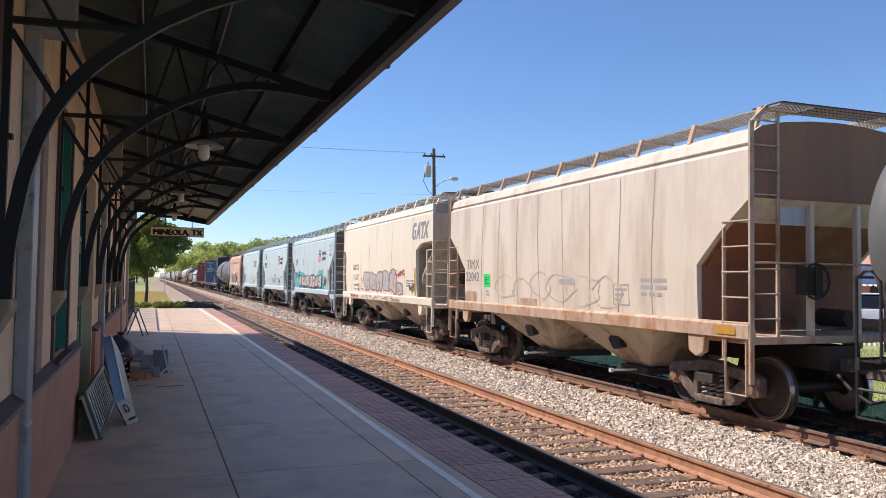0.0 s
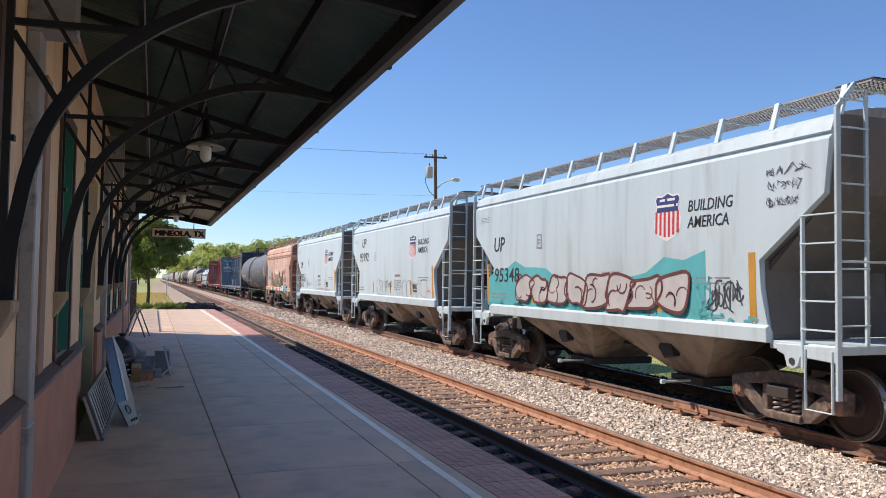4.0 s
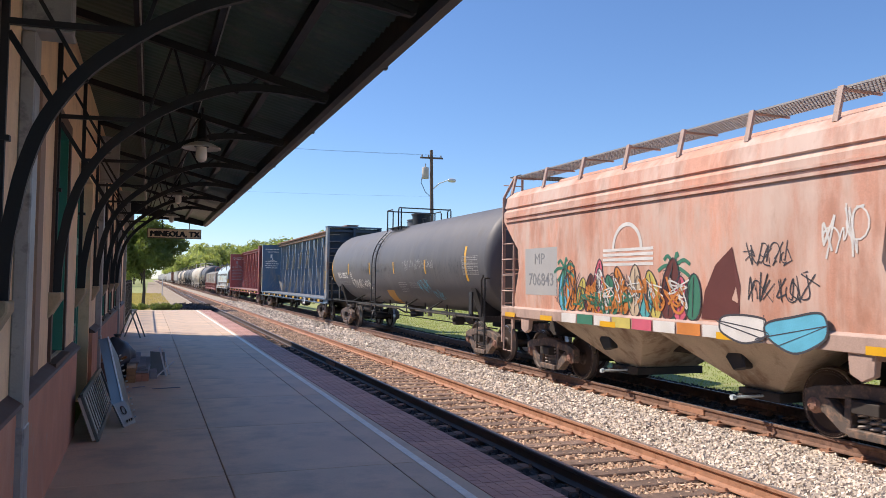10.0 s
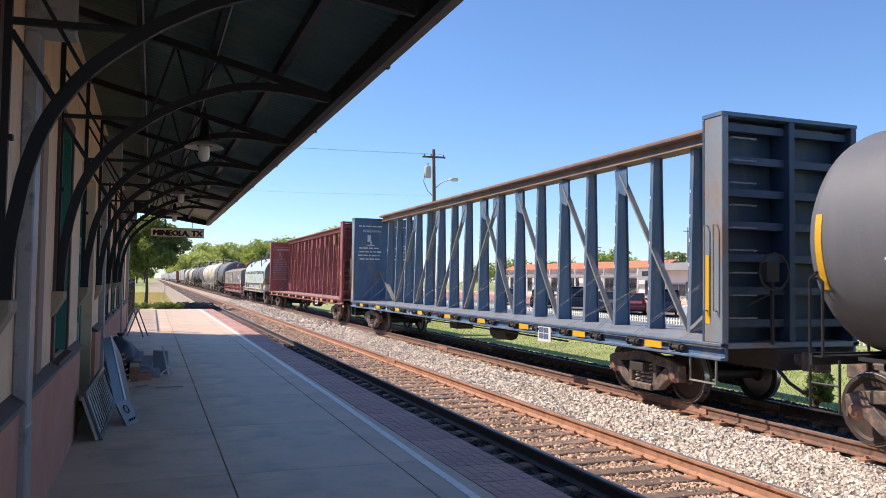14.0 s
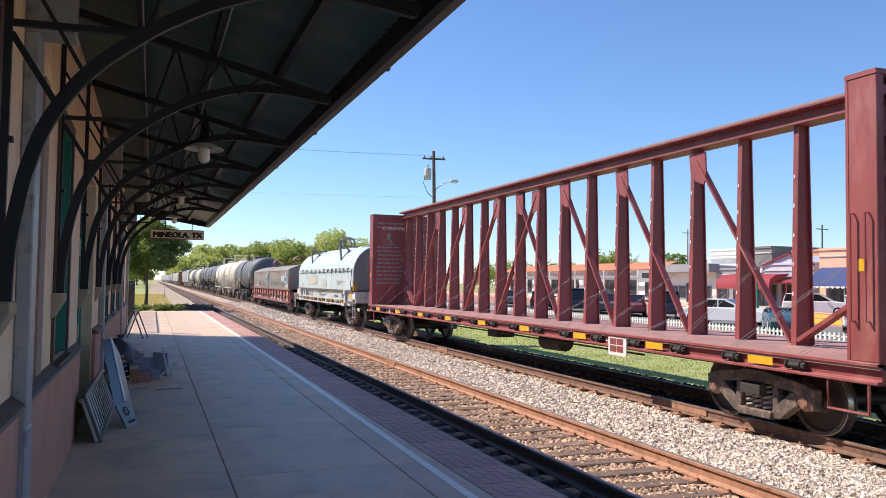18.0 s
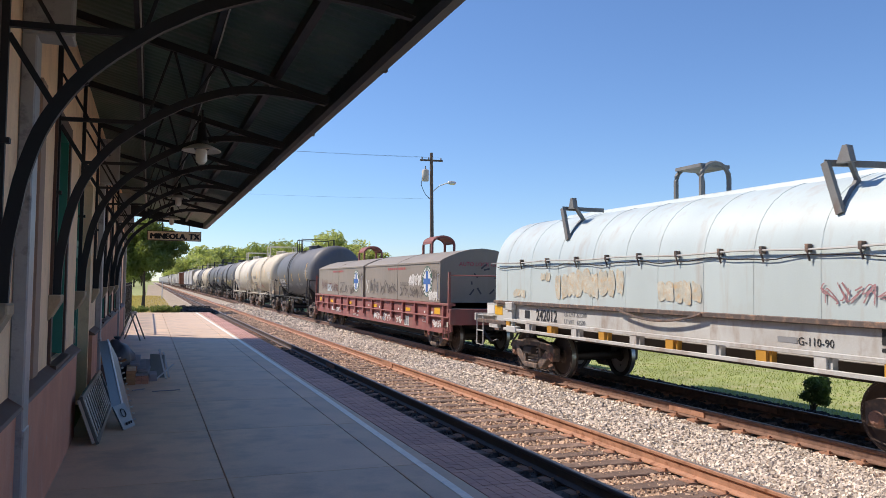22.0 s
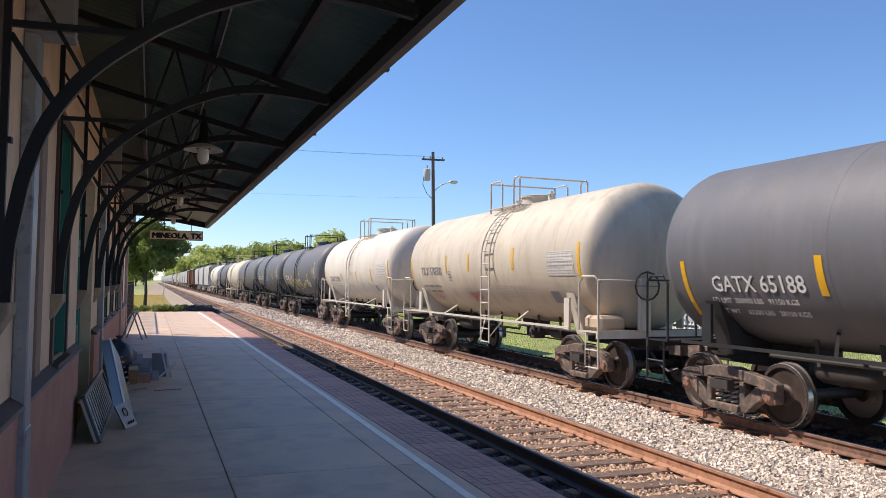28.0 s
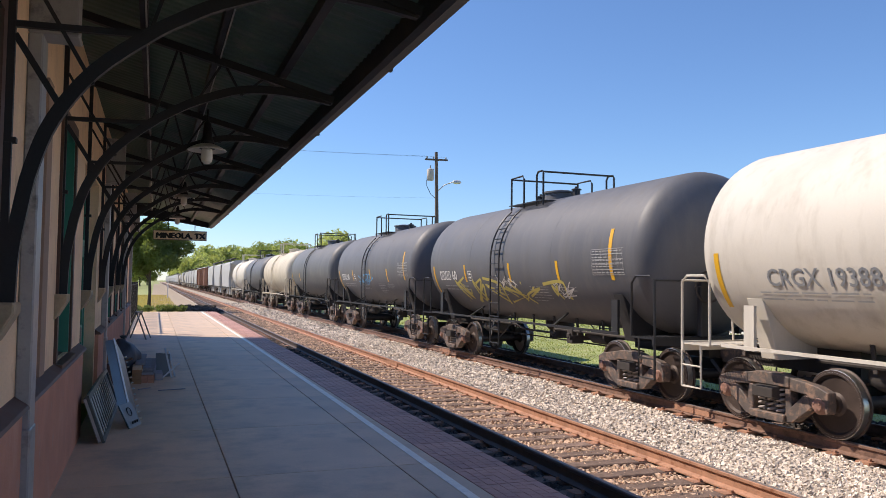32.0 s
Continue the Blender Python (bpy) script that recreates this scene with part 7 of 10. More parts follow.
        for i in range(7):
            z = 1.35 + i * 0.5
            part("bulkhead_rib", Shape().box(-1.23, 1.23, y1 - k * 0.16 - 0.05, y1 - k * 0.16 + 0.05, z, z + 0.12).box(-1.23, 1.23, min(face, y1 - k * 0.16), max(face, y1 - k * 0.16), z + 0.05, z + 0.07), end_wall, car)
        part("bulkhead_cap", Shape().box(-1.36, 1.36, a, b, 4.56, 4.62), P, car)
        s = Shape()
        for q in (0.12, 0.33):
            s.tube([(-1.36, y1 - k * q, 1.6), (-1.42, y1 - k * q, 1.6), (-1.42, y1 - k * q, 2.9), (-1.36, y1 - k * q, 2.9)], 0.014, 5)
        for i in range(9):
            z = 1.5 + 0.34 * i
            part("grab_iron", Shape().tube([(-1.2, y1 - k * 0.02, z), (-1.2, y1 + k * 0.05, z), (-0.75, y1 + k * 0.05, z), (-0.75, y1 - k * 0.02, z)], 0.013, 5), Q, car)
        part("side_grab_iron", s, Q, car)
        part("reflector", Shape().box(-1.357, -1.353, y1 - k * 0.32 - 0.05, y1 - k * 0.32 + 0.05, 1.4, 2.45) if main != "red" else Shape().box(-1.357, -1.353, y1 - k * 0.22 - 0.06, y1 - k * 0.22 + 0.06, 2.2, 2.35), YELLOW, car)
        part("sill_step", Shape().tube([(-1.34, y1 - k * 0.15, 0.9), (-1.34, y1 - k * 0.15, 0.5), (-1.34, y1 - k * 0.75, 0.5), (-1.34, y1 - k * 0.75, 0.9)], 0.02, 5), Q, car)
        coupler(car, k * (half + 0.62))
        truck(car, k * 9.12)
    part("brake_wheel", Shape().tube([(0.45 * 0.62 * math.cos(a * 0.5236) - 0.5, -half - 0.14, 2.2 + 0.28 * math.sin(a * 0.5236)) for a in range(13)], 0.022, 6).box(-0.62, -0.38, -half - 0.12, -half, 2.05, 2.35).bar((-0.5, -half - 0.1, 1.1), (-0.5, -half - 0.1, 2.2), 0.04, 0.04), DARK, car)
    # tie-down winches, straps and reflectors along the near side
    for i in range(n):
        y = cols[i] + 0.03
        def winch():
            s = Shape().lathe([(0.035, -0.12), (0.035, 0.12)], "y", (0, 0, 0), 8)
            s.lathe([(0.065, -0.13), (0.065, -0.11)], "y", (0, 0, 0), 8).lathe([(0.065, 0.09), (0.065, 0.11)], "y", (0, 0, 0), 8).lathe([(0.03, -0.2), (0.045, -0.19), (0.045, -0.14)], "y", (0, 0, 0), 6)
            return s.box(-0.015, 0.06, -0.15, 0.13, 0.02, 0.07).mesh("winch", DARK, 0.5)
        put("winch", kept("winch", winch), car, "", pose(-1.36, y, 0.98))
        if i % 2 == 0:
            part("reflector", Shape().box(-1.386, -1.383, y + 0.35, y + 0.82, 0.93, 1.04), YELLOW, car)
        for d in (0.0, 0.10):
            top = 1.9 + 0.35 * ((i * 7) % 3)
            part("tie_down_cable", Shape().tube([(-1.37, y + d, 1.05), (-0.2, y - 0.95 + d * 0.5, top)], 0.004, 4), GREYMARK, car)
    b = part("data_panel", Shape().box(-1.395, -1.385, -6.3, -5.72, 0.72, 1.04), WHITE, car)
    s = Shape()
    for u in (0.05, 0.27):
        for v in (0.05, 0.18):
            s.box(-1.4, -1.396, -6.25 + u, -6.25 + u + 0.2, 0.735 + v, 0.735 + v + 0.11)
    part("bars", s, P, b)
    part("brake_reservoir", Shape().lathe([(0.0, -0.5), (0.2, -0.46), (0.22, 0.46), (0.0, 0.5)], "y", (-0.55, -2.2, 0.68), 12).box(-0.9, -0.4, 0.3, 0.9, 0.6, 0.8).tube([(-0.8, -6, 0.72), (-0.8, 6, 0.72)], 0.02, 5), DARK, car, "", 0.6)
    # stencilled sheets inside the far bulkhead
    inner_face = inner - 0.004

    def on_face(x0, x1, z0, z1, s):
        s.add([(x0, inner_face, z0), (x1, inner_face, z0), (x1, inner_face, z1), (x0, inner_face, z1)], [(0, 1, 2, 3)])
    s = Shape()
    rnd = random.Random(len(label))
    for x0, x1 in ((-1.2, -0.12), (0.2, 1.1)):
        for r in range(16):
            z = 4.25 - r * 0.155
            if r in (2, 3, 4, 5) or (main != "red" and (r > 9 or r == 1)):
                continue
            x = x0 + rnd.uniform(0.0, 0.1)
            while x < x1 - 0.12:
                w = rnd.uniform(0.08, 0.24)
                on_face(x, min(x + w, x1), z, z + 0.055, s)
                x += w + 0.05
        ribs = [(x0 + 0.42, 3.9), (x0 + 0.55, 3.62), (x0 + 0.4, 3.45), (x0 + 0.75, 3.45), (x0 + 0.66, 3.62)]
        on_face(ribs[0][0], ribs[0][0] + 0.14, 3.62, 3.9, s), on_face(ribs[2][0], ribs[2][0] + 0.34, 3.44, 3.48, s), on_face(ribs[1][0], ribs[1][0] + 0.06, 3.46, 3.64, s)
    part("stencil_text", s, GREYMARK if main == "red" else WHITE, car)
    m = Matrix.Translation((-1.0, inner_face - 0.003, 4.02)) @ Matrix(((1, 0, 0, 0), (0, 0, -1, 0), (0, 1, 0, 0), (0, 0, 0, 1)))
    words("lettering", "ATTENTION" if main == "red" else "WARNING", 0.17, WHITE, car, m)
    s = flat_side(-1.384)
    letter("IL 73-0", car, flat_side(-1.31), -2.3, 0.93, 0.12, WHITE)
    letter("LT WT   60800" if main == "red" else "LT WT   63000", car, flat_side(-1.31), 2.9 if main == "red" else 4.1, 0.91, 0.14, WHITE, 1.1)
    if main == "red":
        part("mark", bars(Shape(), flat_side(-1.31), 8.7, 8.2, 0.9, 1.04, 1, 3, 0.1, 1.4), WHITE, car)
    else:
        letter("NOKL", car, flat_side(-1.384), 7.95, 0.87, 0.19, WHITE, 1.0, 0, 0.002)
    part("car_number", bars(Shape(), flat_side(-1.31), 7.8 if main == "red" else 7.0, 6.75 if main == "red" else 6.2, 0.9, 1.06, 1, 4, 0.1, 1.3), WHITE, car)
    part("small_lettering", bars(Shape(), flat_side(-1.305), -5.2, -6.2, 0.93, 1.03, 1, 3, 0.4), WHITE, car)
    return car


# ---- coil steel wagons ----
def round_hood_wagon(yc=162.25):
    car = thing("coil_wagon", "silver coil steel wagon under a rounded hood", "coil wagon", pose(TRAIN_X, yc, RAIL_Z), "wagons of the passing train")
    CARS.append((car, yc))
    hood, frame_p = PAINT["hood_silver"], PAINT["frame_white"]
    prof = [(-1.40, 1.62), (-1.40, 2.3)] + [(-1.40 * math.copysign(abs(math.cos(a)) ** 0.9, math.cos(a)), 2.3 + 1.28 * math.sin(a) ** 0.88) for a in [math.pi * i / 20 for i in range(1, 20)]] + [(1.40, 2.3), (1.40, 1.62)]
    part("hood", Shape().prism(prof, "y", -6.6, 6.25), hood, car, "", 0.5)
    for y in (-5.77, -4.62, -3.56, -2.39, -1.34, -0.2, 0.75, 1.84, 3.17, 4.4, 5.6):
        rib = Shape()
        pr = [(x * 1.003, 1.62 + (z - 1.62) * 1.003) for x, z in prof]
        rib.prism(pr, "y", y - 0.009, y + 0.009)
        part("hood_rib", rib, hood, car, "", 0.5)
    part("lock_rod", Shape().tube([(-1.45, y, 2.52 + 0.012 * math.sin(y * 2.2)) for y in np.linspace(-6.55, 6.1, 40)], 0.016, 5), PAINT["frame_white"], car, "pale bent lock rod")
    for y in (-5.75, -4.95, -4.2, -3.4, -2.6, -1.75, -0.75, 0.3, 1.3, 2.4, 3.6, 4.8):
        part("lock_bracket", Shape().box(-1.47, -1.39, y - 0.025, y + 0.025, 2.48, 2.58).bar((-1.46, y, 2.5), (-1.43, y - 0.02, 2.36), 0.02, 0.025), CAST, car, "small rusty bracket")
    part("lock_cable", Shape().tube([(-1.43, y, 2.42 + 0.025 * math.sin(y * 3.1) + 0.012 * math.sin(y * 7.3)) for y in np.linspace(-6.5, 6.1, 70)], 0.009, 4), DARK, car)
    part("hanging_cable", Shape().tube([(-1.46, -1.35 + 2.3 * f, 1.60 - 0.62 * f * (1 - f)) for f in np.linspace(0, 1, 15)], 0.022, 5), CAST, car, "slack cable below the hood")
    part("end_lever", Shape().tube([(-1.45, -6.5, 2.5), (-1.47, -6.52, 2.2), (-1.46, -6.42, 1.95), (-1.47, -6.5, 1.75)], 0.016, 5).box(-1.46, -1.41, -6.57, -6.4, 1.62, 1.78), CAST, car)
    part("corner_wedge", Shape().prism([(-6.78, 1.6), (-6.63, 1.6), (-6.63, 1.78), (-6.70, 1.98), (-6.78, 1.78)], "x", -1.42, -1.25), OCHRE, car, "rusty yellow corner guide")
    part("hood_rim", Shape().box(-1.44, 1.44, -6.62, 6.3, 1.55, 1.63), CAST, car, "rusty hood seat", 0, 0.01)
    # lifting loops and v-shaped guides on top
    loop = Shape()
    for y in (0.05, 0.75):
        loop.tube([(-0.3, y, 3.5), (-0.3, y, 3.95)] + [(-0.3 * math.cos(a * 0.3142), y, 3.95 + 0.26 * math.sin(a * 0.3142)) for a in range(1, 10)] + [(0.3, y, 3.95), (0.3, y, 3.5)], 0.045, 6)
    loop.box(-0.32, 0.32, 0.05, 0.75, 4.13, 4.19)
    part("lifting_loop", loop, PAINT["weathered_steel"], car, "weathered grey lifting loops")
    part("ridge_cap", Shape().prism([(-0.42, 3.5), (0.42, 3.5), (0.35, 3.62), (-0.35, 3.62)], "y", -4.0, 4.6), hood, car, "", 0, 0.02)
    for y in (-3.75, 3.0):
        v = Shape()
        v.bar((-1.26, y, 2.95), (-1.27, y + 0.22, 3.62), 0.07, 0.10).bar((-1.27, y + 0.24, 3.62), (-0.55, y - 0.22, 3.57), 0.05, 0.08)
        v.bar((-1.26, y, 2.95), (-0.85, y + 0.1, 3.42), 0.05, 0.08).prism([(y - 0.10, 3.6), (y + 0.12, 3.6), (y + 0.03, 3.82), (y - 0.04, 3.82)], "x", -1.2, -1.1)
        v.bar((-1.12, y, 3.66), (-0.80, y + 0.12, 3.34), 0.05, 0.07)
        part("hood_guide", v, PAINT["weathered_steel"], car, "v-shaped steel guide")
    # frame: deep white side and, standing off below it, a ladder-like walkway on brackets
    for x in (-1, 1):
        part("side_frame_panel", Shape().box(min(x * 1.30, x * 1.36), max(x * 1.30, x * 1.36), -6.35, 6.35, 1.12, 1.55), frame_p, car, "", 0, 0.01)
        for z in (1.19, 0.98):
            part("walkway_rail", Shape().box(min(x * 1.44, x * 1.5), max(x * 1.44, x * 1.5), -5.0, 5.6, z - 0.03, z + 0.03), frame_p, car, "", 0, 0.006)
        part("walk_strip", grating(Shape(), min(x * 1.36, x * 1.45), max(x * 1.36, x * 1.45), -5.0, 5.6, 0.96, 0.12), DARK, car)
        for i in range(11):
            y = -4.75 + i * 1.0
            part("walkway_bracket", Shape().box(min(x * 1.36, x * 1.45), max(x * 1.36, x * 1.45), y - 0.03, y + 0.03, 1.0, 1.16).box(min(x * 1.455, x * 1.49), max(x * 1.455, x * 1.49), y + 0.03, y + 0.22, 1.0, 1.17), frame_p if i % 2 else OCHRE, car)
    part("trough", Shape().prism([(-1.3, 1.5), (1.3, 1.5), (0.6, 0.8), (-0.6, 0.8)], "y", -6.3, 6.3), DARK, car)
    for k in (-1, 1):
        e = k * 7.35
        part("end_platform", grating(Shape(), -1.45, 1.45, min(e, k * 6.3), max(e, k * 6.3), 1.26).box(-1.47, 1.47, e - 0.04, e + 0.04, 1.1, 1.28), frame_p, car)
        part("end_panel", Shape().box(-1.36, 1.36, min(k * 6.351, k * 6.85), max(k * 6.351, k * 6.85), 1.26, 1.55), frame_p, car)
        s = Shape()
        for x in (-1, 1):
            s.tube([(x * 1.46, e - k * 0.1, 1.26), (x * 1.46, e - k * 0.1, 0.5), (x * 1.46, e - k * 0.5, 0.5), (x * 1.46, e - k * 0.5, 1.26)], 0.02, 5)
            s.tube([(x * 1.46, e - k * 0.1, 0.85), (x * 1.46, e - k * 0.5, 0.85)], 0.016, 5)
        s.tube([(-1.43, k * 6.45, 2.52), (1.43, k * 6.45, 2.52)], 0.018, 5)
        part("steps", s, frame_p, car)
        part("jacking_pad", Shape().box(-1.5, -1.38, k * 5.33 - 0.18, k * 5.33 + 0.18, 1.42, 1.6).box(-1.52, -1.38, k * 5.2 - 0.28, k * 5.2 + 0.2, 0.92, 1.06).box(-1.46, -1.37, k * 5.33 - 0.12, k * 5.33 + 0.12, 1.06, 1.42), frame_p, car, "", 0, 0.01)
        part("end_sill", Shape().box(-1.48, -1.4, min(k * 5.5, k * 7.2), max(k * 5.5, k * 7.2), 1.06, 1.15), CAST, car, "", 0, 0.01)
        part("sill_casting", Shape().box(-1.47, -1.38, k * 6.2 - 0.22, k * 6.2 + 0.3, 0.96, 1.07), frame_p, car, "", 0, 0.012)
        part("reflector", Shape().box(-1.366, -1.362, k * 6.15 - 0.22, k * 6.15 + 0.22, 1.28, 1.5), YELLOW, car)
        part("placard", Shape().box(-1.366, -1.362, k * 6.6 - 0.2, k * 6.6 + 0.2, 1.3, 1.5), WHITE, car, "dusty white placard")
        coupler(car, k * 7.75)
        truck(car, k * 4.95)
    F = flat_side(-1.362)
    part("mark", bars(Shape(), F, 4.75, 4.35, 1.24, 1.46, 1, 2, 0.2, 1.2), BLACK, car)
    letter("242012", car, F, 4.2, 1.24, 0.34, BLACK, 0.92, 0, 0.006)
    letter("LD LMT 223500", car, F, 2.97, 1.38, 0.13, GREYMARK, 1.0)
    letter("LT WT   62500", car, F, 2.97, 1.23, 0.13, GREYMARK, 1.0)
    part("small_lettering", bars(Shape(), F, -2.8, -3.2, 1.25, 1.4, 1, 4), GREYMARK, car)
    letter("G-110-90", car, F, -3.15, 1.27, 0.15, BLACK)
    for u in (0.0, 0.28):
        part("data_panel", patch(F, -4.4 - u, -4.65 - u, 1.36, 1.56), BLACK, car)
    part("data_panel", bars(Shape(), F, -4.4, -4.93, 1.27, 1.33, 1, 6, 0.2, 4), BLACK, car)
    H = flat_side(-1.412)
    rnd = random.Random(201)
    for y0, y1, z0, z1, n in ((3.3, 0.75, 1.68, 2.38, 9), (-0.2, -1.3, 1.68, 2.12, 5), (5.2, 4.6, 1.7, 1.95, 2), (3.9, 3.5, 2.1, 2.3, 2)):
        for i in range(n):
            c, r, v = y0 + (y1 - y0) * (i + 0.5) / n, abs(y1 - y0) / n * rnd.uniform(0.5, 0.75), (z1 - z0) * rnd.uniform(0.35, 0.5)
            m = (z0 + z1) / 2 + (z1 - z0) * rnd.uniform(-0.08, 0.08)
            ring = spline([(c + r * math.cos(q * 0.785) * rnd.uniform(0.6, 1.1), m + v * max(-0.9, min(0.9, 1.3 * math.sin(q * 0.785))) * rnd.uniform(0.7, 1.1)) for q in range(8)], 3, True)
            part("graffiti", Shape().add([(-1.411 - 0.0006 * (i % 4), p.x, p.y) for p in ring], [tuple(range(len(ring)))]), FADED_PEACH, car, "faded peach paint patch" if i == 0 else "")
    scrawl("graffiti", car, H, -3.6, -4.4, 1.82, 2.12, 4, SPRAY["rose"], 0.022, 203)
    arrow = Shape()
    ribbon(arrow, H, spline([(-4.4, 1.92), (-4.8, 2.0), (-5.1, 1.98), (-5.3, 1.91)], 5), 0.02)
    ribbon(arrow, H, [(-4.55, 2.0), (-4.4, 1.92), (-4.55, 1.88)], 0.02)
    part("graffiti", arrow, SPRAY["rose"], car)
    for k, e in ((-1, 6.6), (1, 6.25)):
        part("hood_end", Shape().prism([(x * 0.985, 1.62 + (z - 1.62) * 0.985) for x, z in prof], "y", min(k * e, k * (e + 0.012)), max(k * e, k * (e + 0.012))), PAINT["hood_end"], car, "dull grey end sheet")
    m = Matrix.Translation((-0.75, -6.62, 2.58)) @ Matrix(((1, 0, 0, 0), (0, 0, -1, 0), (0, 1, 0, 0), (0, 0, 0, 1)))
    words("lettering", "COVER FITS CLASS G", 0.17, BLACK, car, m)
    return car


def flat_hood_wagon(yc=181.0):
    car = thing("coil_wagon", "red coil steel wagon under two brown hoods", "coil wagon", pose(TRAIN_X, yc, RAIL_Z), "wagons of the passing train")
    CARS.append((car, yc))
    hood, red = PAINT["hood_brown"], PAINT["frame_red"]
    prof = [(-1.33, 1.46), (-1.33, 2.68), (-1.2, 2.76), (-0.8, 2.93), (-0.4, 3.04), (0, 3.08), (0.4, 3.04), (0.8, 2.93), (1.2, 2.76), (1.33, 2.68), (1.33, 1.46)]
    H = flat_side(-1.332)
    for a, b in ((-8.45, 0.0), (0.28, 8.95)):
        h = part("hood", Shape().prism(prof, "y", a, b), hood, car, "weathered brown sheet metal hood", 0.3)
        for y in (a + 0.04, a + (b - a) * 0.5, b - 0.04):
            part("hood_rib", Shape().prism([(x * 1.008, z + 0.008) for x, z in prof], "y", y - 0.025, y + 0.025), hood, h)
        part("eave_strip", Shape().box(-1.352, -1.33, a, b, 2.63, 2.68), hood, h)
        c = (a + b) / 2
        loop = Shape()
        for y in (c - 0.9, c + 0.0):
            loop.tube([(-0.4, y, 2.95), (-0.4, y, 3.35)] + [(-0.4 * math.cos(q * 0.3142), y, 3.35 + 0.27 * math.sin(q * 0.3142)) for q in range(1, 10)] + [(0.4, y, 3.35), (0.4, y, 2.95)], 0.045, 6)
        shell = [(-0.42 * math.cos(q * 0.3142), 3.37 + 0.29 * math.sin(q * 0.3142)) for q in range(11)]
        loop.prism(shell + [(x * 0.86, 3.37 + (z - 3.37) * 0.86) for x, z in shell[::-1]], "y", c - 0.92, c + 0.02)
        part("lifting_loop", loop, red, h, "red steel lifting loop")
        # round emblem: ring, disc and cross
        y = a + 1.16
        for rad, m_, lift in ((0.47, EMBLEM_GREEN, 0.0), (0.34, WHITE, 0.003)):
            part("emblem", Shape().add([(H(0) - 0.004 - lift, y + rad * math.cos(q * 0.2618), 2.08 + rad * math.sin(q * 0.2618)) for q in range(24)], [tuple(range(24))]), m_, h, "round green and white emblem with a blue cross")
        part("cross", patch(H, y + 0.095, y - 0.095, 1.76, 2.40, patch(H, y + 0.32, y - 0.32, 1.99, 2.17, None, 1, 0.006), 1, 0.010), CROSS_BLUE, h)
        s = Shape()
        for q in range(20):
            ang = 0.3 + q * 0.29
            if 2.4 < ang < 2.9:
                continue
            ribbon(s, H, [(y + 0.40 * math.cos(ang), 2.08 + 0.40 * math.sin(ang)), (y + 0.40 * math.cos(ang + 0.17), 2.08 + 0.40 * math.sin(ang + 0.17))], 0.07, 0.004)
        part("bars", s, WHITE, h)
        part("stencil", bars(Shape(), H, c + 1.14, c - 0.96, 2.46, 2.56, 1, 6, 0.2, 2.2), STENCIL_RED, h)
        part("small_lettering", bars(Shape(), H, c - 0.3, c - 1.2, 1.92, 2.06, 2, 8, 0.6), GHOST, h)
        scrawl("graffiti", h, H, c + 3.5, c + 2.3, 1.6, 2.2, 6, SPRAY["maroon"] if a > 0 else SPRAY["black"], 0.018, int(210 + c))
        scrawl("graffiti", h, H, c + 2.1, c + 0.1, 1.58, 2.1, 4, SPRAY["maroon"] if a > 0 else GHOST, 0.035, int(214 + c))
        scrawl("graffiti", h, H, c + 1.0, c + 0.2, 1.6, 1.95, 5, GHOST, 0.02, int(216 + c))
        scrawl("graffiti", h, H, c - 0.3, c - 2.9, 1.52, 1.96, 5, GHOST, 0.045, int(218 + c))
        scrawl("graffiti", h, H, a + 0.7, a + 0.08, 2.08, 2.48, 4, GHOST, 0.02, int(219 + c))
        if a < 0:
            scrawl("graffiti", h, H, -5.5, -6.75, 1.92, 2.34, 6, SPRAY["white"], 0.045, 223, None)
            bubbles("graffiti", h, H, -5.6, -6.7, 1.95, 2.3, 5, SPRAY["white"], 0.04, 224)
            scrawl("graffiti", h, H, -7.42, -8.28, 1.50, 1.83, 5, SPRAY["white"], 0.045, 225)
            bubbles("graffiti", h, H, -7.6, -8.2, 1.52, 1.78, 3, SPRAY["white"], 0.035, 226)
        # latch rod at the hood's end
        part("hood_latch", Shape().tube([(-1.345, a + 0.05, 2.3), (-1.40, a + 0.05, 2.28), (-1.40, a + 0.05, 1.58), (-1.345, a + 0.05, 1.55)], 0.013, 5), WHITE, h)
    s = Shape()
    ribbon(s, H, [(-0.12, 2.15), (-0.5, 1.62)], 0.045), ribbon(s, H, [(-0.5, 2.12), (-0.12, 1.6)], 0.045)
    part("graffiti", s, SPRAY["white"], car)
    m = Matrix.Translation((-0.75, -8.46, 2.55)) @ Matrix(((1, 0, 0, 0), (0, 0, -1, 0), (0, 1, 0, 0), (0, 0, 0, 1)))
    words("lettering", "AUTO LOCK COVER", 0.17, SPRAY["red"], car, m)
    scr = Shape()
    rnd = random.Random(4)
    pts = [(0.45 * math.cos(q * 0.63) + 0.1, 2.1 + 0.4 * math.sin(q * 0.63)) for q in range(10)]
    for p in pts:
        scr.bar((p[0], -8.463, p[1]), (p[0] + 0.22 * rnd.uniform(-1, 1), -8.463, p[1] + 0.22 * rnd.uniform(-1, 1)), 0.05, 0.004, (0, 1, 0))
    part("graffiti", scr, SPRAY["black"], car)
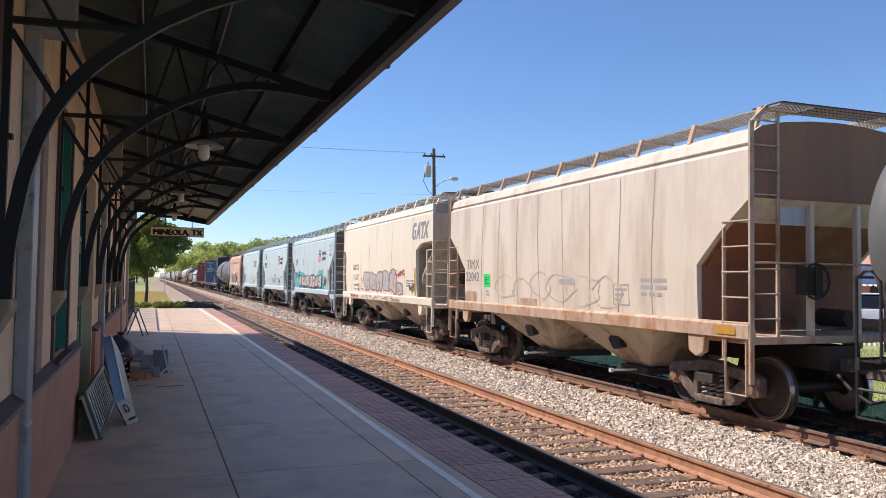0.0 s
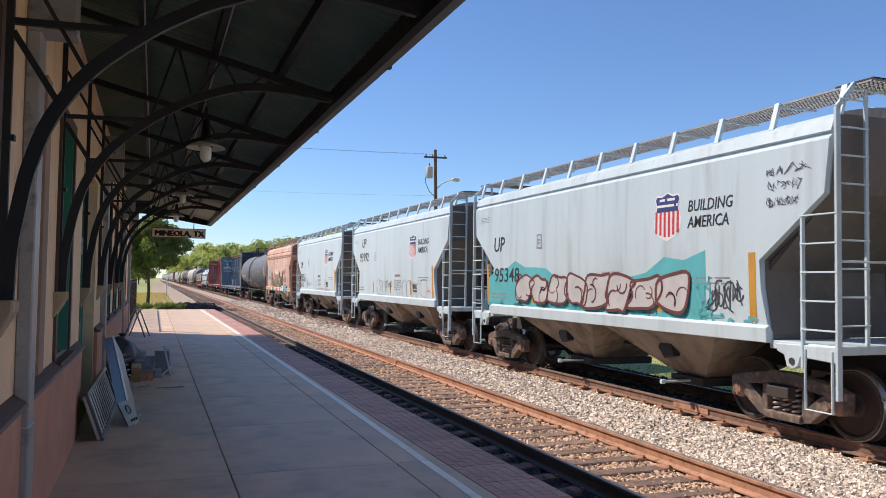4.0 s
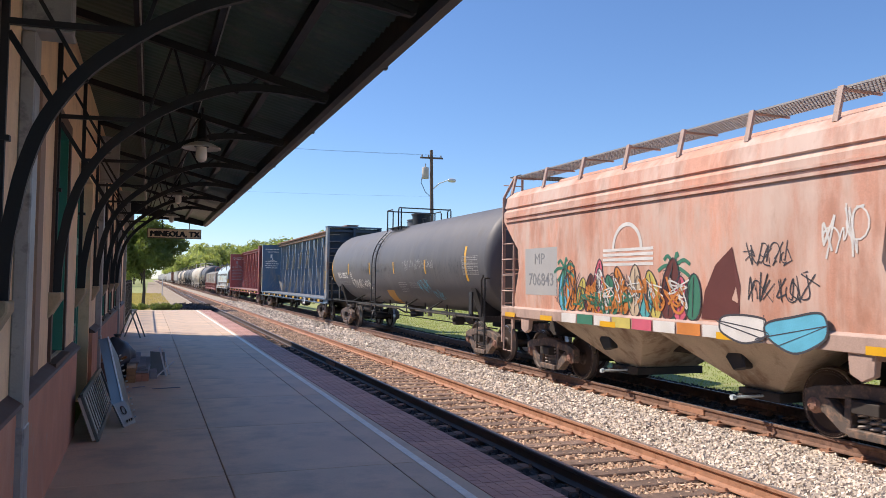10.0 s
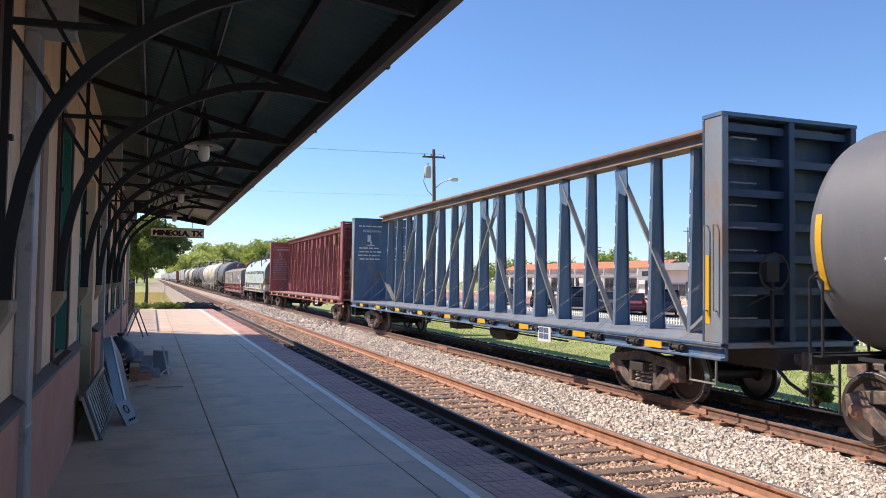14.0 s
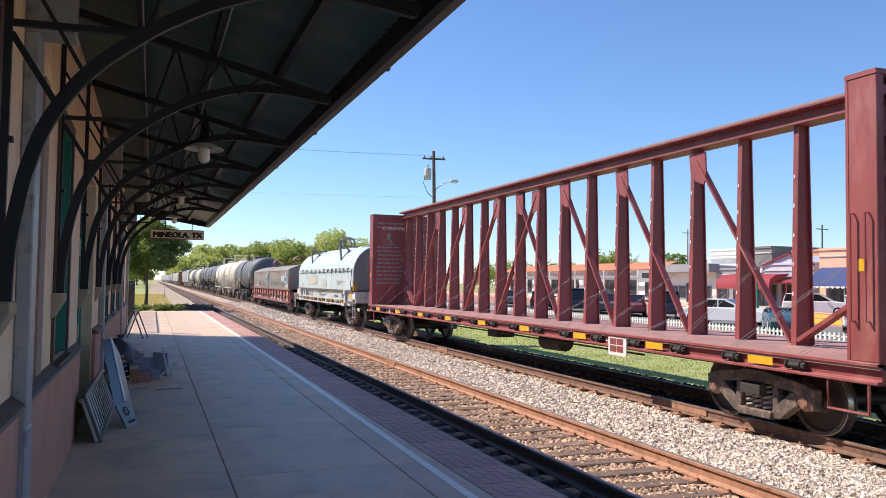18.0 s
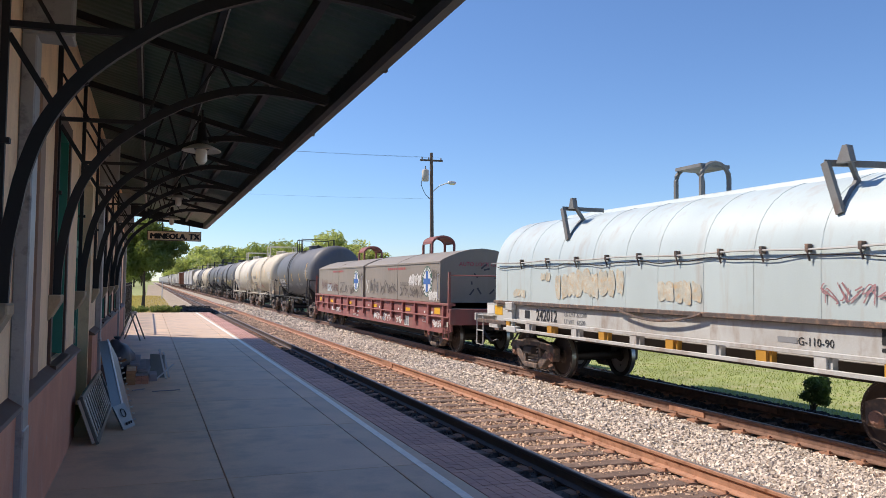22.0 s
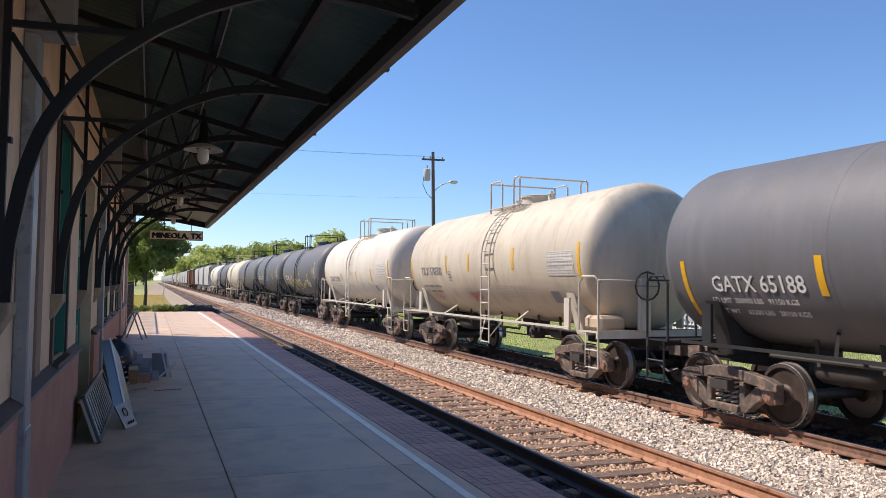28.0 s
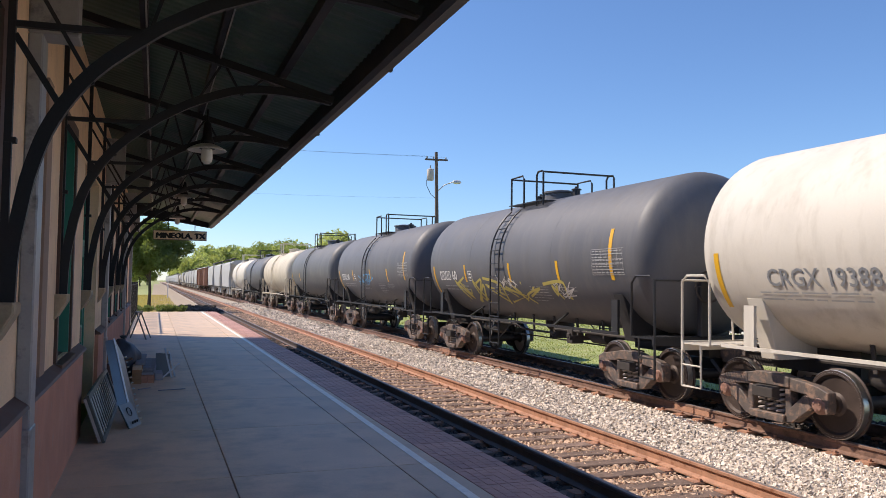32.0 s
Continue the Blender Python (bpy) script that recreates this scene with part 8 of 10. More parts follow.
    # red frame: floor flange, stakes and deep fish-belly sill
    for x in (-1, 1):
        part("top_flange", Shape().box(min(x * 1.2, x * 1.42), max(x * 1.2, x * 1.42), -9.35, 9.35, 1.38, 1.45), red, car, "", 0, 0.01)
        part("mid_flange", Shape().box(min(x * 1.2, x * 1.43), max(x * 1.2, x * 1.43), -9.35, 9.35, 1.03, 1.07), red, car, "", 0, 0.01)
        part("side_sill", Shape().prism([(-9.35, 1.03), (-9.35, 0.66), (-8.9, 0.58), (8.9, 0.58), (9.35, 0.66), (9.35, 1.03)], "x", min(x * 1.28, x * 1.34), max(x * 1.28, x * 1.34)), red, car)
        part("side_sheet", Shape().box(min(x * 1.30, x * 1.345), max(x * 1.30, x * 1.345), -9.3, 9.3, 1.07, 1.38), red, car)
    for i in range(15):
        y = -8.9 + i * 1.27
        put("stake", kept("stake", lambda: Shape().prism([(-1.42, 0.84), (-1.425, 1.38), (-1.345, 1.38), (-1.34, 0.84)], "y", -0.05, 0.05).box(-1.435, -1.342, -0.1, 0.1, 0.82, 1.03).mesh("stake", red)), car, "", pose(0, y, 0))
    for y0, y1, z0, z1 in ((-8.02, -8.5, 1.12, 1.32), (-5.26, -5.74, 1.11, 1.22), (-1.25, -1.75, 1.11, 1.22), (2.6, 2.1, 1.11, 1.22), (6.1, 5.6, 1.11, 1.22), (8.5, 8.1, 1.12, 1.3)):
        part("reflector", patch(flat_side(-1.349), y0, y1, z0, z1), YELLOW, car)
    for i, y in enumerate((-7.7, -7.1, -4.8, -4.4, -2.1, -0.6, 1.4, 3.9)):
        part("small_lettering", bars(Shape(), flat_side(-1.349), y, y - 0.2, 1.1, 1.19, 1, i, 0.25, 1.2), WHITE, car)
    scrawl("graffiti", car, flat_side(-1.346), -1.3, -3.6, 0.66, 0.94, 9, SPRAY["white"], 0.045, 230)
    scrawl("graffiti", car, flat_side(-1.346), -4.15, -4.85, 0.66, 0.95, 4, SPRAY["white"], 0.04, 231)
    scrawl("graffiti", car, flat_side(-1.346), -7.9, -8.7, 0.7, 0.95, 4, SPRAY["white"], 0.035, 232)
    letter("538828", car, flat_side(-1.344), 4.9, 0.72, 0.27, WHITE)
    part("mark", bars(Shape(), flat_side(-1.344), 5.85, 5.1, 0.74, 0.93, 1, 2, 0.2, 1.2), WHITE, car)
    letter("LD LMT  204000", car, flat_side(-1.344), 1.75, 0.82, 0.12, WHITE)
    letter("LT WT    82000", car, flat_side(-1.344), 1.75, 0.67, 0.12, WHITE)
    part("notice_plate", patch(H, 6.9, 6.0, 1.62, 1.92), PAINT["silver"], car, "pale metal placard")
    part("small_lettering", bars(Shape(), flat_side(-1.338), 6.85, 6.05, 1.68, 1.88, 4, 9), GREYMARK, car)
    dp = part("data_panel", patch(flat_side(-1.344), -5.12, -5.6, 0.64, 0.95), WHITE, car)
    for u in (0.03, 0.25):
        for z0, z1 in ((0.665, 0.83), (0.85, 0.93)):
            part("pane", patch(flat_side(-1.348), -5.12 - u, -5.12 - u - 0.2, z0, z1), GREYMARK, dp)
    for i in range(5):
        y = -7.05 - i * 0.085
        part("grab_iron", Shape().tube([(-1.345, y, 0.99), (-1.40, y - 0.03, 0.98), (-1.40, y - 0.07, 0.84), (-1.345, y - 0.08, 0.83)], 0.009, 5), WHITE, car)
    part("notice_plate", Shape().box(-1.352, -1.342, -9.15, -8.9, 0.78, 0.92), PAINT["white_tank"], car)
    part("lifting_eye", Shape().lathe([(0.035, -0.02), (0.075, -0.02), (0.075, 0.02), (0.035, 0.02), (0.035, -0.02)], "x", (-1.33, -7.5, 0.53), 14), red, car)
    part("jacking_bar", Shape().tube([(-1.36, -9.3, 0.84), (-1.39, -9.25, 0.72), (-1.39, -8.75, 0.72), (-1.36, -8.7, 0.82)], 0.014, 5), red, car)
    # The lower box is added as dark filler for the shade underneath.
    part("centre_sill", Shape().box(-0.4, 0.4, -9.4, 9.4, 0.7, 1.05).box(-0.5, 0.5, -6.2, 6.2, 0.28, 0.70), DARK, car)
    part("floor", Shape().box(-1.29, 1.29, -9.3, 9.3, 1.08, 1.3), DARK, car)
    for k in (-1, 1):
        e = k * 9.4
        part("end_sill", Shape().box(-1.4, 1.4, e - 0.06, e + 0.06, 0.85, 1.3), red, car, "", 0, 0.01)
        s = Shape()
        for x in (-1.38, 1.38):
            s.bar((x, e - k * 0.1, 1.2), (x, e - k * 0.1, 2.35), 0.07, 0.07)
        s.tube([(-1.38, e - k * 0.1, 2.25), (1.38, e - k * 0.1, 2.25)], 0.02, 5)
        s.tube([(-1.4, e - k * 0.05, 0.9), (-1.4, e - k * 0.05, 0.45), (-1.4, e - k * 0.5, 0.45), (-1.4, e - k * 0.5, 0.9)], 0.02, 5)
        part("end_railing", s, red, car)
        coupler(car, k * 10.0)
        truck(car, k * 7.4)
    return car


# ---- the tail of the train, far along the track ----
def box_wagon(yc, color, label):
    car = thing("box_wagon", label, "freight wagon", pose(TRAIN_X, yc, RAIL_Z), "wagons of the passing train")
    CARS.append((car, yc))
    part("body", Shape().box(-1.55, 1.55, -7.4, 7.4, 1.1, 4.1), PAINT[color], car, "", 0, 0.03)
    part("roof", Shape().prism([(-1.6, 4.1), (1.6, 4.1), (1.5, 4.2), (0, 4.35), (-1.5, 4.2)], "y", -7.4, 7.4), PAINT["far_grey"], car)
    part("door", Shape().box(-1.6, -1.56, -1.4, 1.4, 1.2, 3.9), PAINT[color], car)
    part("underframe", Shape().box(-0.5, 0.5, -7.6, 7.6, 0.7, 1.1), DARK, car)
    for i in range(12):
        y = -7.2 + i * 1.3
        part("side_post", Shape().box(-1.6, -1.55, y - 0.05, y + 0.05, 1.1, 4.1), PAINT[color], car)
    for k in (-1, 1):
        coupler(car, k * 8.0)
        truck(car, k * 5.6, False)
    return car


beige_hopper()
cream_hopper()
pale_hoppers()
orange_hopper()
tanks()
centre_beam(117.16, "blue", "brace_tan", "dark blue centre-beam lumber wagon, empty", 11.54)
centre_beam(141.85, "red", "red", "dark red centre-beam lumber wagon, empty", 11.4)
round_hood_wagon()
flat_hood_wagon()


def far_hopper(yc):
    """A light grey hopper wagon for the far tail."""
    car = thing("hopper_wagon", "light grey covered hopper wagon far back", "freight wagon", pose(TRAIN_X, yc, RAIL_Z), "wagons of the passing train")
    CARS.append((car, yc))
    grey = PAINT["far_grey"]
    part("body", Shape().add([(x, k * (5.6 - c), z) for k in (-1, 1) for x, z, c in ((-1.57, 1.3, 1.1), (-1.61, 2.3, 1.1), (-1.61, 3.2, 0), (-1.55, 3.9, 0), (-1.0, 4.25, 0), (1.0, 4.25, 0), (1.55, 3.9, 0), (1.61, 3.2, 0), (1.61, 2.3, 1.1), (1.57, 1.3, 1.1))],
         [tuple(range(10)), tuple(range(10, 20))] + [(i, (i + 1) % 10, 10 + (i + 1) % 10, 10 + i) for i in range(10)]), grey, car)
    part("underframe", Shape().box(-1.5, 1.5, -5.6, 5.6, 1.1, 1.25).box(-0.3, 0.3, -6.3, 6.3, 0.75, 1.1), DARK, car)
    part("walkway", Shape().box(-1.3, -0.7, -5.8, 5.8, 4.47, 4.5).box(0.7, 1.3, -5.8, 5.8, 4.47, 4.5), DARK, car)
    for c in (-1.75, 1.75):
        part("hopper_bay", Shape().prism([(c - 1.6, 1.3), (c + 1.6, 1.3), (c + 0.35, 0.4), (c - 0.35, 0.4)], "x", -1.2, 1.2), grey, car)
    for k in (-1, 1):
        for x in (-1, 1):
            part("ladder", Shape().bar((x * 1.55, k * 5.6, 1.1), (x * 1.55, k * 5.6, 4.4), 0.08, 0.05), grey, car)
        for q in (-0.89, 0.89):
            put("wheelset", kept("wheelset", wheelset_mesh), car, "", pose(0, k * 4.4 + q, 0.457))
        for x in (-1, 1):
            put("side_frame", kept("side_frame", side_frame_mesh), car, "", pose(x, k * 4.4, 0))
    return car


tail = far_hopper(314.0)
y_tail = 314.0
plan = "hhBbhhhhhwhhgwhhhhhhhhhhhhhhhhhhhhhhhhhh"
makers = {"h": tail}
for i, ch in enumerate(plan):
    step = 16.0 if ch in "Bb" else 13.1
    y_tail += step
    if ch in "Bb":
        if "b" not in makers:
            makers["b"] = box_wagon(y_tail, "far_brown", "brown steel box wagon of the train")
            continue
        c = copy_thing(makers["b"], pose(TRAIN_X, y_tail, RAIL_Z))
    elif ch in "wg":
        if ch not in makers:
            makers[ch] = tank(y_tail, "white_tank" if ch == "w" else "grey_tank", "plain white tank wagon of the train" if ch == "w" else "dark grey tank wagon of the train", plain=True, rolls=False, rail_paint=PAINT["white_tank"] if ch == "w" else None)
            continue
        c = copy_thing(makers[ch], pose(TRAIN_X, y_tail, RAIL_Z))
    else:
        c = copy_thing(tail, pose(TRAIN_X, y_tail, RAIL_Z))
    CARS.append((c, y_tail))

# ---- beyond the tracks: the street, shops, cars, fence, pole and trees ----
BRICK_ROAD = mat("brick_road", (0.40, 0.20, 0.155), 0.9, vary=0.2, scale=1.0, grain=25, bump=0.3)
ASPHALT = mat("asphalt", (0.16, 0.155, 0.15), 0.9, vary=0.2, scale=0.7, grain=40, bump=0.4)
KERB_YELLOW = mat("kerb_yellow", (0.70, 0.50, 0.04), 0.7, vary=0.12)
WALL_WHITE = mat("shop_white", (0.72, 0.71, 0.69), 0.8, vary=0.08, scale=0.6)
WALL_LILAC = mat("shop_lilac", (0.47, 0.48, 0.56), 0.8, vary=0.08, scale=0.6)
WALL_PALE = mat("shop_pale", (0.62, 0.60, 0.56), 0.8, vary=0.1, scale=0.6)
WALL_SLATE = mat("shop_slate", (0.17, 0.165, 0.155), 0.8, vary=0.15, scale=0.6)
WALL_GREY = mat("shop_grey", (0.28, 0.29, 0.30), 0.8, vary=0.12, scale=0.6)
WALL_TAN = mat("shop_tan", (0.55, 0.50, 0.44), 0.8, vary=0.1, scale=0.6)
WALL_BRICK = mat("shop_brick", (0.48, 0.24, 0.16), 0.85, vary=0.2, scale=0.8)
WALL_PEACH = mat("shop_peach", (0.66, 0.42, 0.30), 0.85, vary=0.1, scale=0.6)
TILE_ORANGE = mat("roof_tile", (0.52, 0.19, 0.10), 0.8, vary=0.25, scale=3)
AWNING_BLUE = mat("awning_blue", (0.03, 0.055, 0.16), 0.7, vary=0.12, scale=2)
SHOP_DARK = mat("shopfront", (0.035, 0.035, 0.04), 0.25, vary=0.3, scale=2)
TRIM_RED = mat("trim_red", (0.30, 0.035, 0.045), 0.65, vary=0.15)
POST_GREEN = mat("post_green", (0.02, 0.20, 0.13), 0.5, vary=0.1)
CAR_WHITE = mat("car_white", (0.75, 0.75, 0.75), 0.25, vary=0.02)
CAR_DARK = mat("car_dark", (0.03, 0.035, 0.05), 0.25, vary=0.05)
CAR_TEAL = mat("car_teal", (0.045, 0.10, 0.13), 0.25, vary=0.04)
CAR_MAROON = mat("car_maroon", (0.20, 0.05, 0.06), 0.3, vary=0.05)
CAR_GREY = mat("car_grey", (0.10, 0.105, 0.11), 0.25, vary=0.04)
CAR_GLASS = mat("car_glass", (0.015, 0.018, 0.022), 0.08, vary=0.02)
RUBBER = mat("rubber", (0.02, 0.02, 0.02), 0.8, vary=0.1)
LENS_RED = mat("lens_red", (0.5, 0.02, 0.02), 0.25, vary=0.02)
POLE_WOOD = mat("pole_wood", (0.14, 0.105, 0.085), 0.85, vary=0.25, scale=3)
BARK = mat("bark", (0.10, 0.075, 0.055), 0.9, vary=0.3, scale=6, bump=0.6)


def leaf_material(name, color):
    """Leaves that let some light through, each a little different."""
    m = mat(name, color, 0.6, vary=0.3, scale=0.6, grain=8, bump=0)
    nt = m.node_tree
    b = nt.nodes["Principled BSDF"]
    tr = nt.nodes.new("ShaderNodeBsdfTranslucent")
    tr.inputs["Color"].default_value = (color[0] * 1.6, color[1] * 1.5, color[2], 1)
    geo = nt.nodes.new("ShaderNodeNewGeometry")
    rng = nt.nodes.new("ShaderNodeMapRange")
    rng.inputs["To Min"].default_value, rng.inputs["To Max"].default_value = 0.35, 0.6
    nt.links.new(geo.outputs["Random Per Island"], rng.inputs["Value"])
    mix = nt.nodes.new("ShaderNodeMixShader")
    nt.links.new(rng.outputs[0], mix.inputs[0])
    nt.links.new(b.outputs[0], mix.inputs[1])
    nt.links.new(tr.outputs[0], mix.inputs[2])
    nt.links.new(mix.outputs[0], nt.nodes["Material Output"].inputs["Surface"])
    return m


LEAF = leaf_material("leaf", (0.24, 0.30, 0.09))
LEAF_DARK = leaf_material("leaf_dark", (0.15, 0.20, 0.06))
# Lightened so that the far woods' haze sits in the leaf colour.
LEAF_PALE = leaf_material("leaf_pale", (0.36, 0.42, 0.16))


def leaves(n, clumps, size, seed):
    """Many small leaves round the points of clumps (x, y, z, radius)."""
    rng = np.random.default_rng(seed)
    c = np.array(clumps)
    w = c[:, 3] ** 2
    idx = rng.choice(len(c), n, p=w / w.sum())
    d = rng.normal(size=(n, 3))
    d /= np.linalg.norm(d, axis=1)[:, None]
    r = c[idx, 3] * rng.uniform(0.35, 1.08, n) ** 0.6
    p = c[idx, :3] + d * r[:, None] * np.array([1, 1, 0.8])
    a = rng.normal(size=(n, 3))
    a /= np.linalg.norm(a, axis=1)[:, None]
    b = np.cross(a, rng.normal(size=(n, 3)))
    b /= np.linalg.norm(b, axis=1)[:, None]
    s = size * rng.uniform(0.6, 1.3, n)[:, None]
    v = np.stack([p - a * s, p + b * s * 0.45, p + a * s, p - b * s * 0.45], 1).reshape(-1, 3)
    me = bpy.data.meshes.new("leaves")
    me.from_pydata(v.tolist(), [], np.arange(4 * n).reshape(-1, 4).tolist())
    return me


def tree(x, y, z, h, spread, n, size, seed, material, label, name="tree", trunk=0.16, low=0.32, group=""):
    rnd = random.Random(seed)
    t = thing(name, label, "tree", pose(x, y, z), group)
    s = Shape()
    bend = [(rnd.uniform(-0.06, 0.06) * h * k / 4, rnd.uniform(-0.06, 0.06) * h * k / 4, h * 0.72 * k / 4) for k in range(5)]
    s.tube(bend, trunk, 8, trunk * 0.35)
    clumps = []
    for i in range(11):
        a = rnd.uniform(0, 6.28)
        z0 = h * rnd.uniform(low * 0.8, 0.62)
        rr = spread * rnd.uniform(0.45, 1.0)
        z1 = min(h * 0.93, z0 + h * rnd.uniform(0.08, 0.32))
        base = (bend[2][0] * z0 / (h * 0.36), bend[2][1] * z0 / (h * 0.36), z0)
        tip = (rr * math.cos(a), rr * math.sin(a), z1)
        mid = ((base[0] + tip[0]) / 2, (base[1] + tip[1]) / 2, (z0 + z1) / 2 + 0.03 * h)
        s.tube([base, mid, tip], trunk * 0.4, 6, trunk * 0.1)
        clumps.append((*tip, spread * rnd.uniform(0.28, 0.46)))
        clumps.append((*mid, spread * rnd.uniform(0.22, 0.36)))
    for i in range(8):
        a = rnd.uniform(0, 6.28)
        rr = spread * rnd.uniform(0.0, 0.55)
        clumps.append((rr * math.cos(a), rr * math.sin(a), h * rnd.uniform(0.62, 0.9), spread * rnd.uniform(0.25, 0.42)))
    part("trunk", s, BARK, t, "", 0.8)
    me = leaves(n, clumps, size, seed)
    me.materials.append(material)
    put("crown", me, t)
    return t


tree(-0.35, 58.0, -0.3, 6.6, 2.5, 26000, 0.12, 1, LEAF_DARK, "small leafy street tree beyond the platform", trunk=0.13, low=0.36)
tree(-3.6, 62.0, -0.3, 6.0, 2.6, 5000, 0.15, 2, LEAF_PALE, "small leafy tree beyond the depot", low=0.3)
for i, (x, y, h, sp) in enumerate(((31, 135, 11.5, 5.0), (26, 150, 9.5, 4.5), (40, 150, 9, 4.5), (22, 170, 9.5, 5))):
    tree(x, y, -0.1, h, sp, 5000, 0.3, 20 + i, LEAF_PALE if i == 0 else LEAF, "leafy tree standing behind the freight train", trunk=0.25, low=0.3, group="trees beyond the tracks")
# far woods along the line's end
rnd = random.Random(8)
for i in range(34):
    x = rnd.uniform(13, 75)
    y = 270 + rnd.uniform(-25, 40)
    top = 15.5 * math.sin(min(1.57, max(0.35, (x - 4) / 14))) * rnd.uniform(0.8, 1.06)
    tree(x, y, -0.1, top, rnd.uniform(5.5, 8), 4200, 0.5, 40 + i, (LEAF, LEAF_PALE, LEAF_PALE)[i % 3], "tall tree of the woods at the line's end", trunk=0.4, low=0.2, group="woods at the line's end")
for i in range(12):
    tree(15 + i * 2.2 + rnd.uniform(0, 3), 620 + 25 * (i % 5) + rnd.uniform(0, 60), -0.1, rnd.uniform(14, 19), rnd.uniform(7, 10), 2200, 0.9, 180 + i, (LEAF_PALE, LEAF)[i % 2], "distant tall tree where the line vanishes", trunk=0.4, low=0.1, group="woods at the line's end")
for i in range(9):
    tree(-2.5 - i * 1.9, 225 + rnd.uniform(0, 90), -0.3, rnd.uniform(6, 8.5), rnd.uniform(3.2, 4.5), 1500, 0.5, 160 + i, (LEAF, LEAF_PALE)[i % 2], "leafy tree beside the line far beyond the depot", trunk=0.25, low=0.15, group="woods beyond the depot")
for i in range(16):
    x = -rnd.uniform(6, 60)
    y = 110 + rnd.uniform(0, 170)
    tree(x, y, -0.3, rnd.uniform(8, 12), rnd.uniform(4, 6), 1500, 0.6, 90 + i, (LEAF, LEAF_DARK)[i % 2], "leafy tree in the woods beyond the depot", trunk=0.3, low=0.25, group="woods beyond the depot")
for i in range(20):
    y = 30 + i * 9 + rnd.uniform(-3, 3)
    tree(86 + rnd.uniform(0, 22), y, -0.1, rnd.uniform(6, 9), rnd.uniform(4, 6), 2400, 0.36, 120 + i, (LEAF, LEAF_DARK, LEAF_PALE)[i % 3], "leafy tree rising behind the shops", trunk=0.3, low=0.25, group="trees behind the shops")


def bush(x, y, z, h, w, n, seed, label, size=0.06, material=None):
    b = thing("shrub", label, "shrub", pose(x, y, z))
    rnd_ = random.Random(seed)
    s = Shape()
    cl = []
    for i in range(9):
        a = rnd_.uniform(0, 6.28)
        tip = (w * rnd_.uniform(0.2, 0.7) * math.cos(a), w * rnd_.uniform(0.2, 0.7) * math.sin(a), h * rnd_.uniform(0.4, 0.9))
        s.tube([(0, 0, 0), (tip[0] * 0.4, tip[1] * 0.4, tip[2] * 0.6), tip], 0.018, 5, 0.006)
        cl.append((*tip, w * rnd_.uniform(0.25, 0.42)))
    part("stem", s, BARK, b, "", 0.8)
    me = leaves(n, cl, size, seed)
    me.materials.append(material or LEAF_DARK)
    put("foliage", me, b)


bush(12.0, 11.55, -0.63, 0.72, 0.42, 1600, 5, "dark green bush by the ballast's edge", 0.05)
for i in range(5):
    bush(-0.9 + 0.62 * i, 50.5 + 0.35 * i, -0.28, 0.42, 0.55, 700, 60 + i, "low dark shrub at the platform's end", 0.07)


# utility pole with transformer, street light and wires
pole = thing("utility_pole", "brown wooden utility pole with transformer and street light", "utility pole", pose(16.95, 47.2, -0.42))
part("post", Shape().tube([(0.05, 0, 0), (0.1, 0, 5.4), (-0.02, 0, 10.75)], 0.15, 10, 0.10), POLE_WOOD, pole, "", 0.8)
part("crossarm", Shape().bar((-0.75, 0.1, 10.25), (0.75, -0.1, 10.25), 0.09, 0.11), POLE_WOOD, pole)
for x in (-0.65, -0.2, 0.65):
    part("insulator", Shape().lathe([(0.02, 10.3), (0.05, 10.32), (0.05, 10.42), (0.02, 10.46)], "z", (x, 0, 0), 8), WALL_GREY, pole)
part("transformer", Shape().lathe([(0.02, 8.85), (0.2, 8.87), (0.22, 8.9), (0.22, 9.55), (0.2, 9.6), (0.02, 9.66)], "z", (-0.42, -0.05, 0), 14), WALL_TAN, pole, "pale grey transformer can", 0.6)
part("bushing", Shape().lathe([(0.03, 9.6), (0.05, 9.7), (0.03, 9.85)], "z", (-0.42, -0.05, 0), 8), WALL_GREY, pole)
part("cable_loop", Shape().tube([(-0.62, -0.05, 9.2), (-0.7, -0.05, 8.6), (-0.4, -0.05, 8.0), (-0.1, -0.05, 7.75)], 0.02, 5), BLACK_IRON, pole)
part("light_arm", Shape().tube([(0.1, 0, 8.2), (0.5, -0.2, 8.6), (1.0, -0.45, 8.8)], 0.035, 6), STEEL_PALE, pole)
part("light_head", Shape().lathe([(0.02, 0.95), (0.09, 1.0), (0.14, 1.2), (0.12, 1.45), (0.02, 1.55)], "x", (0.0, -0.5, 8.8), 10), STEEL_PALE, pole, "", 0.6)
for i, (dz, x) in enumerate(((10.45, -0.65), (10.45, -0.2), (10.45, 0.65), (7.75, 0.0))):
    w = thing("power_line", "thin dark overhead wire on the pole", "wire", pose(16.95 + x, 47.2, -0.42 + dz), "overhead wires")
    part("wire", Shape().tube([(-5.5 * s_, -0.3 * s_, -0.45 * (1 - ((s_ - 3.5) / 3.5) ** 2)) for s_ in [k * 0.5 for k in range(15)]], 0.0035, 4), BLACK_IRON, w)

